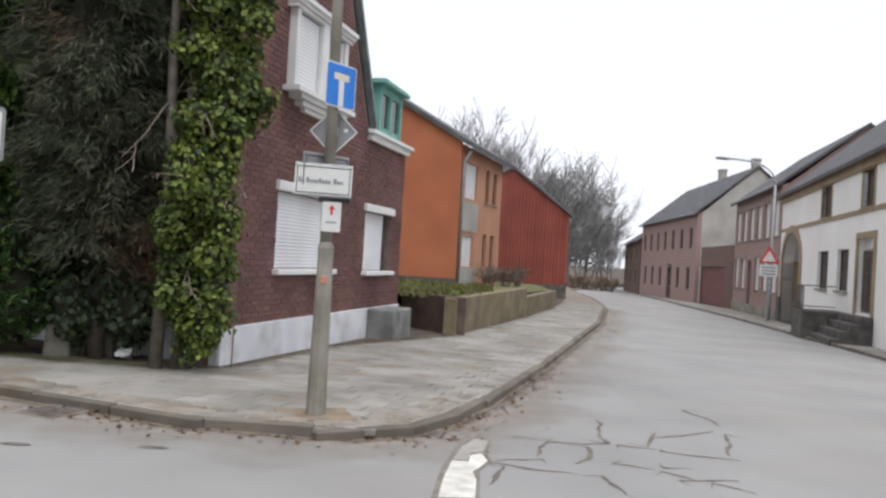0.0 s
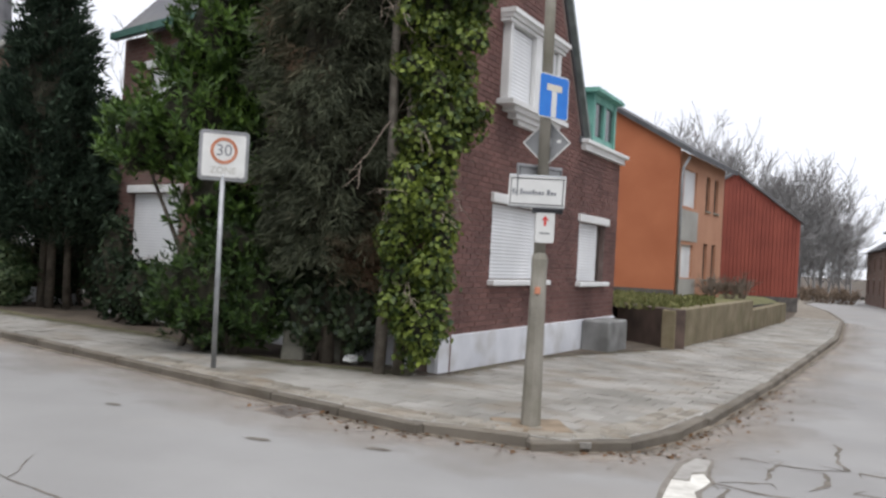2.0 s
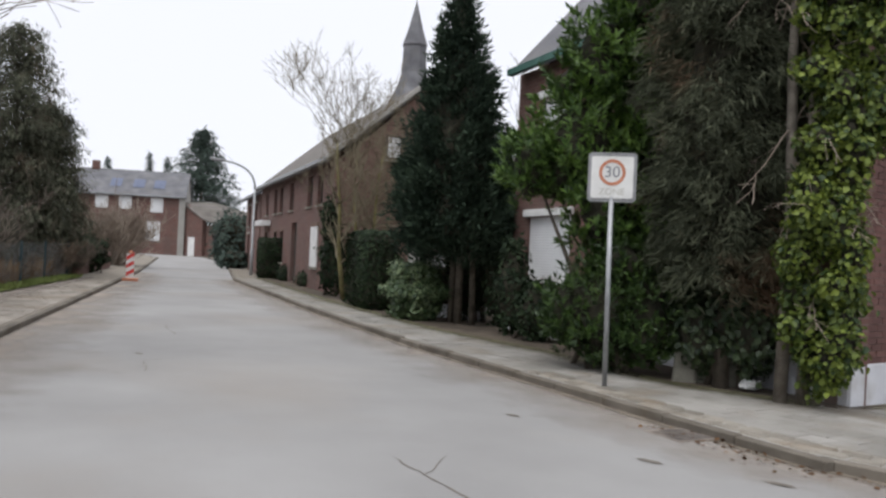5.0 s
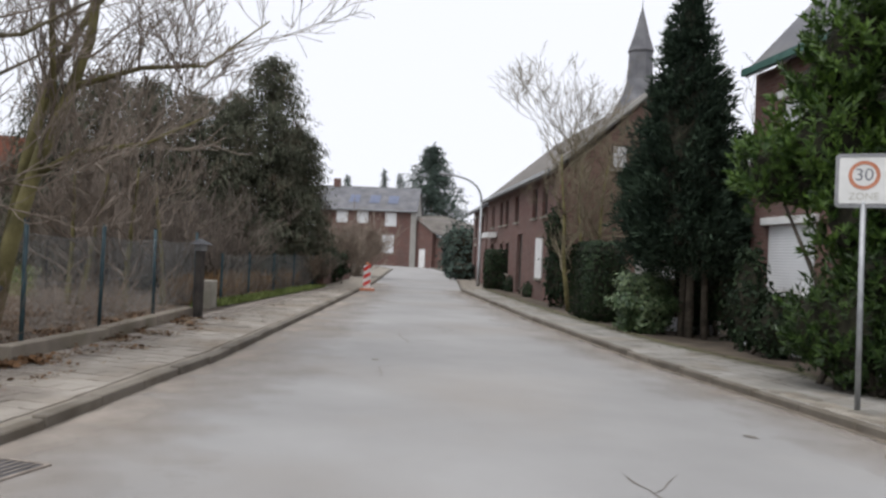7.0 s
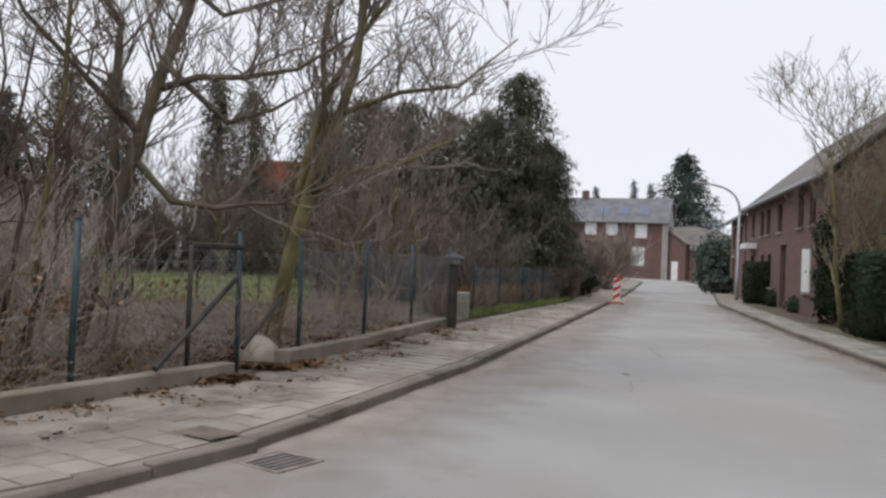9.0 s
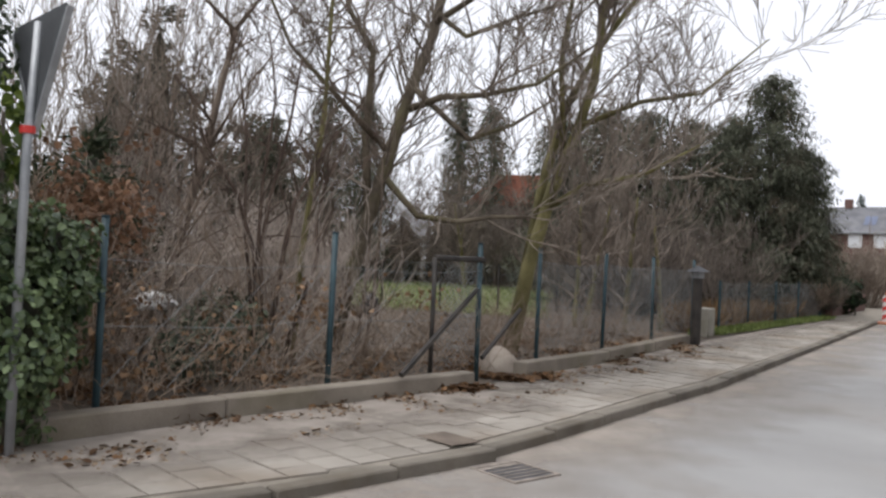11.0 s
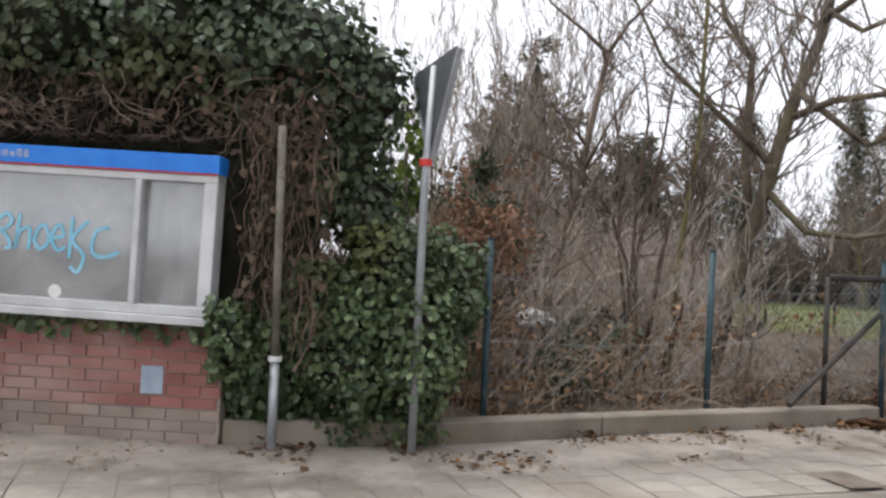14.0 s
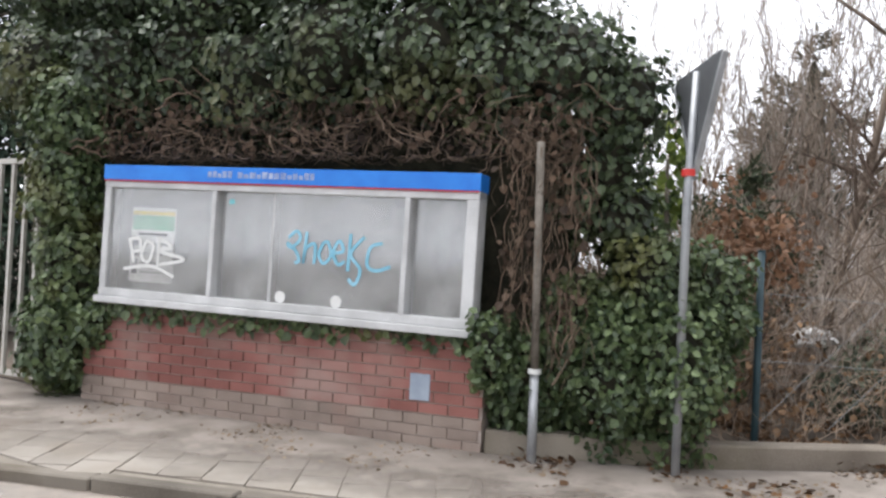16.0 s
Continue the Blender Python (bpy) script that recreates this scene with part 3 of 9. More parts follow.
# the green dormer on the low side, just behind the gable
MD = MG @ Matrix.Translation((0.35, -0.02, 0))
dormer = part("dormer", Geo().box(5.5, 5.62, 0, 1.6, 4.0, 5.0).box(6.85, 6.97, 0, 1.6, 4.0, 5.0).box(5.62, 6.85, 0.02, 0.1, 4.0, 4.16).box(5.62, 6.85, 0.02, 0.1, 4.85, 5.0).box(6.15, 6.27, 0.0, 0.1, 4.16, 4.85).box(5.62, 6.85, 1.5, 1.6, 4.0, 5.0),
              GREEN_WOOD, house, "turquoise-green wooden dormer", MD)
part("pane", Geo().box(5.62, 6.15, 0.06, 0.08, 4.16, 4.85), WINDOW_GLASS, dormer, "", MD)
part("pane", Geo().box(6.27, 6.85, 0.06, 0.08, 4.16, 4.85), WINDOW_GLASS, dormer, "", MD)
part("dormer_roof", Geo().box(5.4, 7.08, -0.14, 1.9, 5.0, 5.06).box(5.45, 7.03, -0.1, 1.8, 5.06, 5.1), GREEN_WOOD, dormer, "green dormer roof with wide eaves", MD)
OLD_GREY = material("stained_grey_concrete", (0.13, 0.13, 0.125), (0.27, 0.27, 0.265), 1.8, 0.9, 0.4, 60, stain=((0.07, 0.065, 0.055), 1.4, 0.7))
# concrete block against the gable and the garden wall beyond
single("stone_block", Geo().box(5.75, 6.95, -0.6, -0.035, -0.2, 0.5, bevel=0.03), OLD_GREY, "grey weathered concrete block against the house wall", "block", m=MG)
GW = [(-0.95, 20.2), (0.37, 18.5), (3.0, 28.9), (5.3, 38.3)]
wall_dark = material("mossy_dark_brick", (0.05, 0.035, 0.028), (0.11, 0.075, 0.06), 2, 0.9, 0.4, 30)
wall_moss = material("mossy_concrete", (0.13, 0.105, 0.06), (0.23, 0.19, 0.125), 1.5, 0.9, 0.4, 40, stain=((0.10, 0.10, 0.04), 1.4, 0.6))
garden_wall = thing("garden_wall", (0.37, 18.5, gz(0.37, 18.5)), "low mossy retaining wall before a raised lawn", "wall")
part("end_face", Geo().box(0, length(GW[0], GW[1]) - 0.02, 0.0, 0.3, -0.4, 0.72, bevel=0.02), wall_dark, garden_wall, "dark brick end", frame_of(GW[0], GW[1]))
part("street_face", Geo().box(0, length(GW[1], GW[2]), 0.0, 0.3, -0.6, 0.70, bevel=0.02), wall_moss, garden_wall, "mossy brown street side", frame_of(GW[1], GW[2]))
part("lower_face", Geo().box(0.01, length(GW[2], GW[3]), 0.0, 0.3, -0.7, 0.38, bevel=0.02), wall_moss, garden_wall, "lower mossy part", frame_of(GW[2], GW[3]))
lawn_pts = [(-0.7, 20.1), (0.2, 18.8), (2.75, 28.9), (5.0, 38.2), (6.0, 52), (-14, 52), (-12, 21)]
single("lawn", block(lawn_pts, 0.86), GRASS_BASE, "dull winter lawn held by a low wall", "lawn", kind="structure")

# the orange house and the red building
OA = polar(-0.92, 34.0)
OB = polar(-3.78, 41.0)
OC = polar(7.0, 34.6)
orange = thing("house", (OA[0], OA[1], 0.7), "orange rendered house with dark roof and white shutters", "house")
MO = frame_of(OC, OA)
LO = length(OC, OA)
part("gable_wall", Geo().prism([(-3.0, 0.0), (LO, 0.0), (LO, 6.4), (LO - 5.2, 9.3), (-3.0, 7.0)], 0, 0.3), ORANGE_WALL, orange, "orange rendered gable", MO)
part("plinth", Geo().box(-3, LO, -0.03, -0.002, 0, 0.75), DARK_STONE, orange, "dark plinth", MO)
MO2 = frame_of(OA, OB)
L2 = length(OA, OB)
holes = [(0.7, 2.6, 4.15, 5.65), (0.7, 2.4, 1.25, 2.6), (4.1, 4.75, 4.2, 5.7), (5.5, 6.2, 4.2, 5.7), (4.1, 4.75, 1.2, 2.75), (5.5, 6.2, 1.2, 2.75)]
part("front_wall", walled(Geo(), 0.3, L2, 0.0, 6.3, 0, 0.3, holes), PEACH_WALL, orange, "peach rendered front", MO2)
for z0, z1 in ((0.0, 1.2), (2.75, 4.0)):
    part("grey_panel", Geo().box(0.31, 2.9, -0.03, -0.004, z0, z1), GREY_RENDER, orange, "grey panel between the windows", MO2)
for h in holes[:2]:
    shuttered(orange, MO2, *h, lintel=0)
for h in holes[2:]:
    framed(orange, MO2, *h, bars=0)
dO = Vector((OB[0] - OA[0], OB[1] - OA[1], 0)).normalized()
dP = Vector((OC[0] - OA[0], OC[1] - OA[1], 0)).normalized()
o0, o1 = Vector((*OA, 0)) - dP * 0.5 - dO * 0.2, Vector((*OB, 0)) - dP * 0.5 + dO * 0.3
t0, t1 = o0 + dP * 5.7, o1 + dP * 5.7
u0, u1 = o0 + dP * 10.6, o1 + dP * 10.6
part("roof", roof_slab([(*o0.xy, 6.3), (*o1.xy, 6.3), (*t1.xy, 9.5), (*t0.xy, 9.5)], 0.2), ROOF_DARK, orange, "dark tiled roof with wide eaves")
part("roof_back", roof_slab([(*t0.xy, 9.5), (*t1.xy, 9.5), (*u1.xy, 6.9), (*u0.xy, 6.9)], 0.2), ROOF_DARK, orange, "")
part("gutter_pipe", Geo().tube([(0.15, -0.35, 6.05), (0.12, -0.12, 5.6), (0.12, -0.08, 5.2), (0.12, -0.08, 0.2)], [0.06] * 4, 8), METAL_GREY, orange, "grey downpipe", MO2, True)

RA, RB = polar(-2.4, 52.2), polar(-8.5, 53.6)
red = thing("shed", (RB[0], RB[1], gz(*RB)), "tall red clad building with lean roof", "building")
MR = frame_of(RA, RB)
LR = length(RA, RB)


def red_top(x):
    return 6.3 + 0.62 * x if x < 1.95 else 7.5 - (x - 1.95) * 2.75 / (LR - 1.95)


g = Geo()
n = 26
for i in range(n):
    a, b = LR * i / n, LR * (i + 1) / n
    y = random.uniform(-0.015, 0.015)
    g.prism([(a + 0.012, -0.3), (b - 0.012, -0.3), (b - 0.012, red_top(b) - 0.02), (a + 0.012, red_top(a) - 0.02)], y, 0.1)
part("cladding", g, RED_CLADDING, red, "red vertical boards", MR)
part("core", Geo().prism([(0, -0.8), (LR - 0.02, -0.8), (LR - 0.02, red_top(LR) - 0.1), (1.95, 7.35), (0, 6.2)], 0.12, 12), RED_CLADDING, red, "", MR)
g = Geo()
for a, b in ((-0.1, 1.95), (1.95, LR + 0.15)):
    g.prism([(a, red_top(a)), (b, red_top(b)), (b, red_top(b) + 0.14), (a, red_top(a) + 0.14)], -0.18, 12.2)
part("roof", g, ROOF_GREY, red, "grey roof edge", MR)
part("dark_foot", Geo().box(0, LR + 0.02, -0.05, 0.0, -0.8, 0.25), DARK_STONE, red, "", MR)

# row of houses across the side street: the white farmhouse
WA, WB = (11.9, 19.5), (17.0, 41.95)
MW = frame_of(WB, WA)
LW = length(WA, WB)


def ws(s):
    """From metres past the doorstep towards the far end, to the wall's own frame."""
    return LW - (s + 8.86)


white = thing("house", (WA[0], WA[1], gz(*WA)), "white rendered farmhouse with arched gateway, brown shutters and slate roof", "house")
wh = [(ws(5.1), ws(3.5), 4.0, 5.2), (ws(-0.9), ws(-2.25), 4.0, 5.2), (ws(-6.3), ws(-7.6), 4.0, 5.2), (ws(5.4), ws(3.6), 1.22, 2.7), (ws(2.15), ws(0.55), 1.22, 2.7), (ws(-0.7), ws(-2.6), 0.55, 3.0), (ws(-5.2), ws(-6.8), 1.22, 2.7), (0.9, 5.2, -0.8, 2.6)]
g = Geo()
walled(g, 0, LW, -0.9, 5.5, 0.0, 0.5, wh[:-1] + [(0.9, 5.2, -0.9, 3.75)])
arch = [(0.9, 2.3)] + [(3.05 - 2.15 * math.cos(math.pi * i / 12), 2.3 + 1.4 * math.sin(math.pi * i / 12)) for i in range(13)] + [(5.2, 2.3), (5.2, 3.75), (0.9, 3.75)]
for i in range(12):
    a, b = arch[1 + i], arch[2 + i]
    g.prism([a, b, (b[0], 3.75), (a[0], 3.75)], 0.0, 0.5)
part("front_wall", g, WHITE_WALL, white, "white rendered front", MW)
g = Geo()
for i in range(12):
    w0, w1 = math.pi * i / 12, math.pi * (i + 1) / 12
    g.prism([(3.05 - 2.15 * math.cos(w0), 2.3 + 1.4 * math.sin(w0)), (3.05 - 2.15 * math.cos(w1), 2.3 + 1.4 * math.sin(w1)),
             (3.05 - 2.55 * math.cos(w1), 2.3 + 1.75 * math.sin(w1)), (3.05 - 2.55 * math.cos(w0), 2.3 + 1.75 * math.sin(w0))], -0.06, 0.02)
g.box(0.5, 0.9, -0.06, 0.02, 0.6, 2.3).box(5.2, 5.6, -0.06, 0.02, 0.6, 2.3)
part("arch_surround", g.welded(), TAN_TRIM, white, "sandstone-coloured arch surround", MW)
for x0, x1 in ((0.0, 0.9), (5.2, 5.8)):
    part("arch_foot", Geo().box(x0, x1, -0.09, 0.02, -0.9, 0.6), DARK_STONE, white, "dark stone foot", MW)
for x0, x1, y0 in ((0.86, 0.9, 0.0), (5.2, 5.24, 0.5)):
    part("arch_reveal", Geo().box(x0, x1, y0, 1.0, -0.9, 2.4), TAN_TRIM, white, "ochre reveal", MW)
g = Geo()
for i in range(14):
    g.box(0.9 + 4.3 * i / 14 + 0.01, 0.9 + 4.3 * (i + 1) / 14 - 0.01, 0.9, 0.98, -0.7, 3.75)
part("gate", g, BROWN_WOOD, white, "dark wooden gate leaves", MW)
for h in wh[:3] + wh[3:5] + [wh[6]]:
    framed(white, MW, *h, trim=TAN_TRIM if h[2] > 3 else None, bars=0, pane=BROWN_WOOD)
door = part("door", Geo().box(wh[5][0] + 0.02, wh[5][1] - 0.02, 0.15, 0.22, 0.6, 2.6), BROWN_WOOD, white, "dark panelled front door", MW)
for i in range(2):
    for k in range(3):
        w = (wh[5][1] - wh[5][0]) / 2
        part("panel", Geo().box(wh[5][0] + w * i + 0.15, wh[5][0] + w * (i + 1) - 0.15, 0.13, 0.16, 0.75 + 0.6 * k, 1.22 + 0.6 * k, bevel=0.01), BROWN_WOOD, door, "", MW)
part("fanlight", Geo().box(wh[5][0] + 0.02, wh[5][1] - 0.02, 0.2, 0.22, 2.66, 2.98), SIGN_WHITE, white, "white fanlight", MW)
part("door_surround", Geo().box(wh[5][0] - 0.2, wh[5][0], -0.05, 0.02, 0.5, 3.0).box(wh[5][1], wh[5][1] + 0.2, -0.05, 0.02, 0.5, 3.0).box(wh[5][0] - 0.2, wh[5][1] + 0.2, -0.05, 0.02, 3.0, 3.2), TAN_TRIM, white, "", MW)
part("string_course", Geo().box(0.0, LW, -0.05, -0.003, 3.82, 3.97), TAN_TRIM, white, "tan string course", MW)
part("eaves_band", Geo().box(-0.05, LW, -0.12, -0.003, 5.25, 5.6), TAN_TRIM, white, "tan eaves band", MW)
g = Geo()
dW = Vector((WA[0] - WB[0], WA[1] - WB[1], 0)).normalized()
nW = Vector((-dW.y, dW.x, 0))
pW0, pW1 = Vector((*WB, 0)) - dW * 0.1, Vector((*WA, 0))
part("roof", roof_slab([(*(pW0 - nW * 0.35).xy, 5.62), (*(pW1 - nW * 0.35).xy, 5.62), (*(pW1 + nW * 4.2).xy, 9.4), (*(pW0 + nW * 4.2).xy, 9.4)]), ROOF_DARK, white, "dark slate roof")
part("roof_back", roof_slab([(*(pW0 + nW * 4.2).xy, 9.4), (*(pW1 + nW * 4.2).xy, 9.4), (*(pW1 + nW * 8.6).xy, 5.6), (*(pW0 + nW * 8.6).xy, 5.6)]), ROOF_DARK, white, "")
part("gable_wall", Geo().prism([(0.0, -0.9), (8.2, -0.9), (8.2, 5.5), (4.2, 9.2), (0.0, 5.5)], 0.0, 0.3), WHITE_WALL, white, "", frame_of(pW0 + dW * 0.42, pW0 + dW * 0.42 + nW))
steps = thing("steps", (*(Vector((*WA, 0)) - dW * (8.86 - 1.6) - nW).xy, gz(14, 28)), "dark stone doorsteps with iron railing", "steps")
for k in range(5):
    part("step", Geo().box(ws(0.1) - 0.3 * (4 - k) * 0, ws(-2.9), -0.35 - 0.3 * (4 - k), -0.03, -0.7 + 0.24 * k, -0.46 + 0.24 * k, bevel=0.015), DARK_STONE, steps, "", MW)
part("landing", Geo().box(ws(1.9), ws(0.1) - 0.01, -1.5, -0.03, -0.8, 0.5, bevel=0.02), DARK_STONE, steps, "", MW)
for i in range(13):
    x = ws(1.85) + 1.7 * i / 12
    part("baluster", Geo().tube([(x, -1.45, 0.5), (x, -1.45, 1.35)], [0.011] * 2, 5), RAIL_IRON, steps, "", MW)
for z in (0.6, 1.35):
    part("rail", Geo().tube([(ws(0.15), -1.45, z), (ws(1.85), -1.45, z), (ws(1.85), -0.05, z)], [0.02] * 3, 5), RAIL_IRON, steps, "rusty dark iron rail", MW)


def terrace(a, b, z0, eave, ridge, depth, wall_mat, roof_mat, label, upper, lower, doors=(), win_mat=WINDOW_GLASS, frame_mat=BROWN_WOOD, plinth=None, gable_mat=None, sills=CONCRETE):
    """A two-storey street house: front from a to b (inside to the left of that run), with openings."""
    m = frame_of(a, b)
    n = length(a, b)
    ob = thing("house", (a[0], a[1], z0), label, "house")
    gaps = [h for h in (*upper, *lower, *doors)]
    part("front_wall", walled(Geo(), 0, n, z0 - 0.8, eave, 0, 0.35, gaps), wall_mat, ob, "", m)
    for h in (*upper, *lower):
        framed(ob, m, *h, frame=0.09, bars=1, pane=win_mat, wood=frame_mat, trim=None)
        part("lintel", Geo().box(h[0] - 0.12, h[1] + 0.12, -0.03, -0.002, h[3] + 0.01, h[3] + 0.16), sills, ob, "", m)
    for h in doors:
        part("door", Geo().box(h[0], h[1], 0.15, 0.2, h[2], h[3]), BROWN_WOOD, ob, "dark wooden door", m)
    if plinth:
        part("plinth", Geo().box(0, n, -0.04, -0.003, z0 - 0.8, z0 + 0.6), plinth, ob, "", m)
    for name, x, y1 in (("gable_wall", 0.003, 0.3), ("gable_wall", n - 0.3, n - 0.003)):
        gm = m @ Matrix(((0, 1, 0, 0), (1, 0, 0, 0), (0, 0, 1, 0), (0, 0, 0, 1)))
        part(name, Geo().prism([(0.36, z0 - 0.8), (depth, z0 - 0.8), (depth, eave), (depth / 2, ridge - 0.12), (0.36, eave)], x, y1), gable_mat or wall_mat, ob, "", gm)
    part("roof", roof_slab([tuple(m @ Vector(p)) for p in ((-0.15, -0.35, eave - 0.1), (n + 0.15, -0.35, eave - 0.1), (n + 0.15, depth / 2, ridge), (-0.15, depth / 2, ridge))], 0.16), roof_mat, ob, "")
    part("roof_back", roof_slab([tuple(m @ Vector(p)) for p in ((-0.15, depth / 2, ridge), (n + 0.15, depth / 2, ridge), (n + 0.15, depth + 0.35, eave - 0.1), (-0.15, depth + 0.35, eave - 0.1))], 0.16), roof_mat, ob, "")
    part("gutter", Geo().box(-0.1, n + 0.1, -0.45, -0.35, eave - 0.18, eave - 0.06), METAL_GREY, ob, "", m)
    return ob, m, n


def evenly(n, count, w, z0, z1, first=None, last=None):
    first, last = first if first is not None else n / count / 2, last if last is not None else n - n / count / 2
    return [(first + (last - first) * i / max(count - 1, 1) - w / 2, first + (last - first) * i / max(count - 1, 1) + w / 2, z0, z1) for i in range(count)]


TA, TB = polar(-19.3, 59.5), (17.15, 42.5)
terrace(TA, TB, -0.75, 6.4, 9.6, 8, BRICK_PINK, ROOF_DARK, "pink brick row house with pale window blinds and dark roof",
        evenly(length(TA, TB), 6, 1.5, 3.7, 5.6), evenly(length(TA, TB), 6, 1.4, 0.75, 2.6)[:2] + evenly(length(TA, TB), 6, 1.4, 0.75, 2.6)[3:], [(length(TA, TB) * 0.37, length(TA, TB) * 0.46, -0.6, 2.5)],
        win_mat=WHITE_PAINT, frame_mat=WHITE_PAINT, plinth=CONCRETE)
GA, GB = polar(-17.25, 70.5), polar(-19.25, 60.6)
garage = thing("garage", (GA[0], GA[1], gz(*GA)), "low brick garage with red-brown door between two houses", "garage")
MGA = frame_of(GA, GB)
LGA = length(GA, GB)
part("front_wall", walled(Geo(), 0, LGA, -1.6, 3.6, 0, 0.35, [(0.3, LGA - 2.3, -1.6, 2.05)]), BRICK_BROWN, garage, "brick parapet", MGA)
g = Geo()
for i in range(12):
    w = (LGA - 2.6) / 12
    g.box(0.3 + w * i + 0.02, 0.3 + w * (i + 1) - 0.02, 0.12, 0.2, -1.4, 2.0)
part("garage_door", g, RED_BROWN_DOOR, garage, "red-brown boarded garage door", MGA)
part("back", Geo().box(0, LGA, 0.4, 6, -1.6, 3.3), BRICK_BROWN, garage, "", MGA)
FA, FB = polar(-13.4, 96), polar(-16.9, 71.5)
LFA = length(FA, FB)
far_ob, MFA, _ = terrace(FA, FB, -1.1, 6.5, 10.6, 9.4, BRICK_PINK, ROOF_DARK, "long pink brick house with grey slate roof and grey rendered gable",
        evenly(LFA, 7, 1.1, 3.6, 5.3, 2.0, LFA * 0.72 + 5), evenly(LFA, 6, 1.2, 0.1, 1.9, 3.0, LFA - 2.5), [(LFA * 0.56, LFA * 0.64, -1.0, 2.2)], gable_mat=GREY_RENDER)
for x, w, z in ((LFA - 1.2, 0.6, 11.3), (LFA * 0.55, 0.7, 11.5)):
    part("chimney", Geo().box(x, x + w, 4.4, 5.05, 10.2, z, bevel=0.03).box(x - 0.06, x + w + 0.06, 4.34, 5.11, z - 0.2, z - 0.08).welded(), GREY_RENDER, far_ob, "", MFA)
part("white_foot", Geo().box(LFA + 0.004, LFA + 0.05, 0.36, 3.4, -1.6, 2.0), WHITE_PAINT, far_ob, "whitewashed foot of the gable", MFA)
SA, SB = polar(-12.35, 118), polar(-13.3, 97)
terrace(SA, SB, -1.3, 4.9, 8.2, 9, BRICK_BROWN, ROOF_DARK, "small brown brick house at the street's bend", evenly(length(SA, SB), 3, 1.1, 2.6, 4.0), evenly(length(SA, SB), 3, 1.2, -0.2, 1.5))

# the main street: brick houses on the church side
CA, CB = polar(53.55, 45.6), polar(48.75, 28.6)
LC = length(CA, CB)
church_house, MC, _ = terrace(CA, CB, 0.3, 4.85, 8.0, 7.0, BRICK_FAR, ROOF_BROWN, "brown brick house with dark window openings and tiled roof",
        [(x, x + 0.95, 3.3, 4.45) for x in (1.6, 4.3, 5.9, 8.6, 12.6, 14.5)], [(1.6, 2.6, 1.0, 2.4), (4.6, 5.5, 1.0, 2.4), (6.4, 7.3, 1.0, 2.4), (13.8, 14.9, 1.0, 2.5)], [(9.4, 10.7, 0.25, 2.75)], gable_mat=BRICK_BROWN, sills=BRICK_BROWN)
part("pale_shutter", Geo().box(13.75, 14.95, -0.05, -0.01, 0.9, 2.5), WHITE_PAINT, church_house, "pale shutter", MC)
part("canopy", Geo().box(1.4, 3.6, -0.5, -0.03, 2.75, 3.0), WHITE_PAINT, church_house, "small white canopy", MC)
framed(church_house, MC @ Matrix(((0, -1, 0, LC), (1, 0, 0, 0), (0, 0, 1, 0), (0, 0, 0, 1))), 1.75, 2.35, 4.9, 5.75, bars=0, depth=-0.04, pane=SHUTTER)
part("verge_board", Geo().prism([(-0.35, 4.7), (3.5, 7.95), (3.5, 8.12), (-0.35, 4.88)], LC + 0.1, LC + 0.22), GREY_RENDER, church_house, "pale verge", MC @ Matrix(((0, 1, 0, 0), (1, 0, 0, 0), (0, 0, 1, 0), (0, 0, 0, 1))))
CA2, CB2 = polar(54.5, 53), polar(53.65, 46.2)
terrace(CA2, CB2, 0.4, 4.6, 7.2, 7, BRICK_FAR, ROOF_DARK, "low brick house beyond the brick row", evenly(length(CA2, CB2), 2, 1.0, 2.9, 4.1), [(1.0, 2.2, 0.4, 2.4)])
# church spire behind the roofs
spire_at = polar(43.68, 72)
spire = thing("church", (*spire_at, 0.5), "grey slate church spire above the roofs", "church")
part("tower", Geo().box(-1.9, 1.9, -1.9, 1.9, -0.5, 14.6), BRICK_FAR, spire, "", pose(*spire_at, 0, 0, 0, 40))
g = Geo()
prof = [(2.3, 14.6), (1.55, 15.9), (1.15, 17.3), (1.05, 19.6), (1.15, 19.75), (0.72, 21.0), (0.03, 23.6)]
ringv = [[(r * math.cos(math.pi / 4 * i + 0.4), r * math.sin(math.pi / 4 * i + 0.4), z) for i in range(8)] for r, z in prof]
g.v = [p for ring in ringv for p in ring]
g.f = [(k * 8 + i, k * 8 + (i + 1) % 8, (k + 1) * 8 + (i + 1) % 8, (k + 1) * 8 + i) for k in range(len(prof) - 1) for i in range(8)]
part("spire", g, ROOF_GREY, spire, "grey slate spire", pose(*spire_at, 0))
part("cross", Geo().tube([(0, 0, 23.5), (0, 0, 24.6)], [0.04, 0.03], 5), METAL_GREY, spire, "", pose(*spire_at, 0))

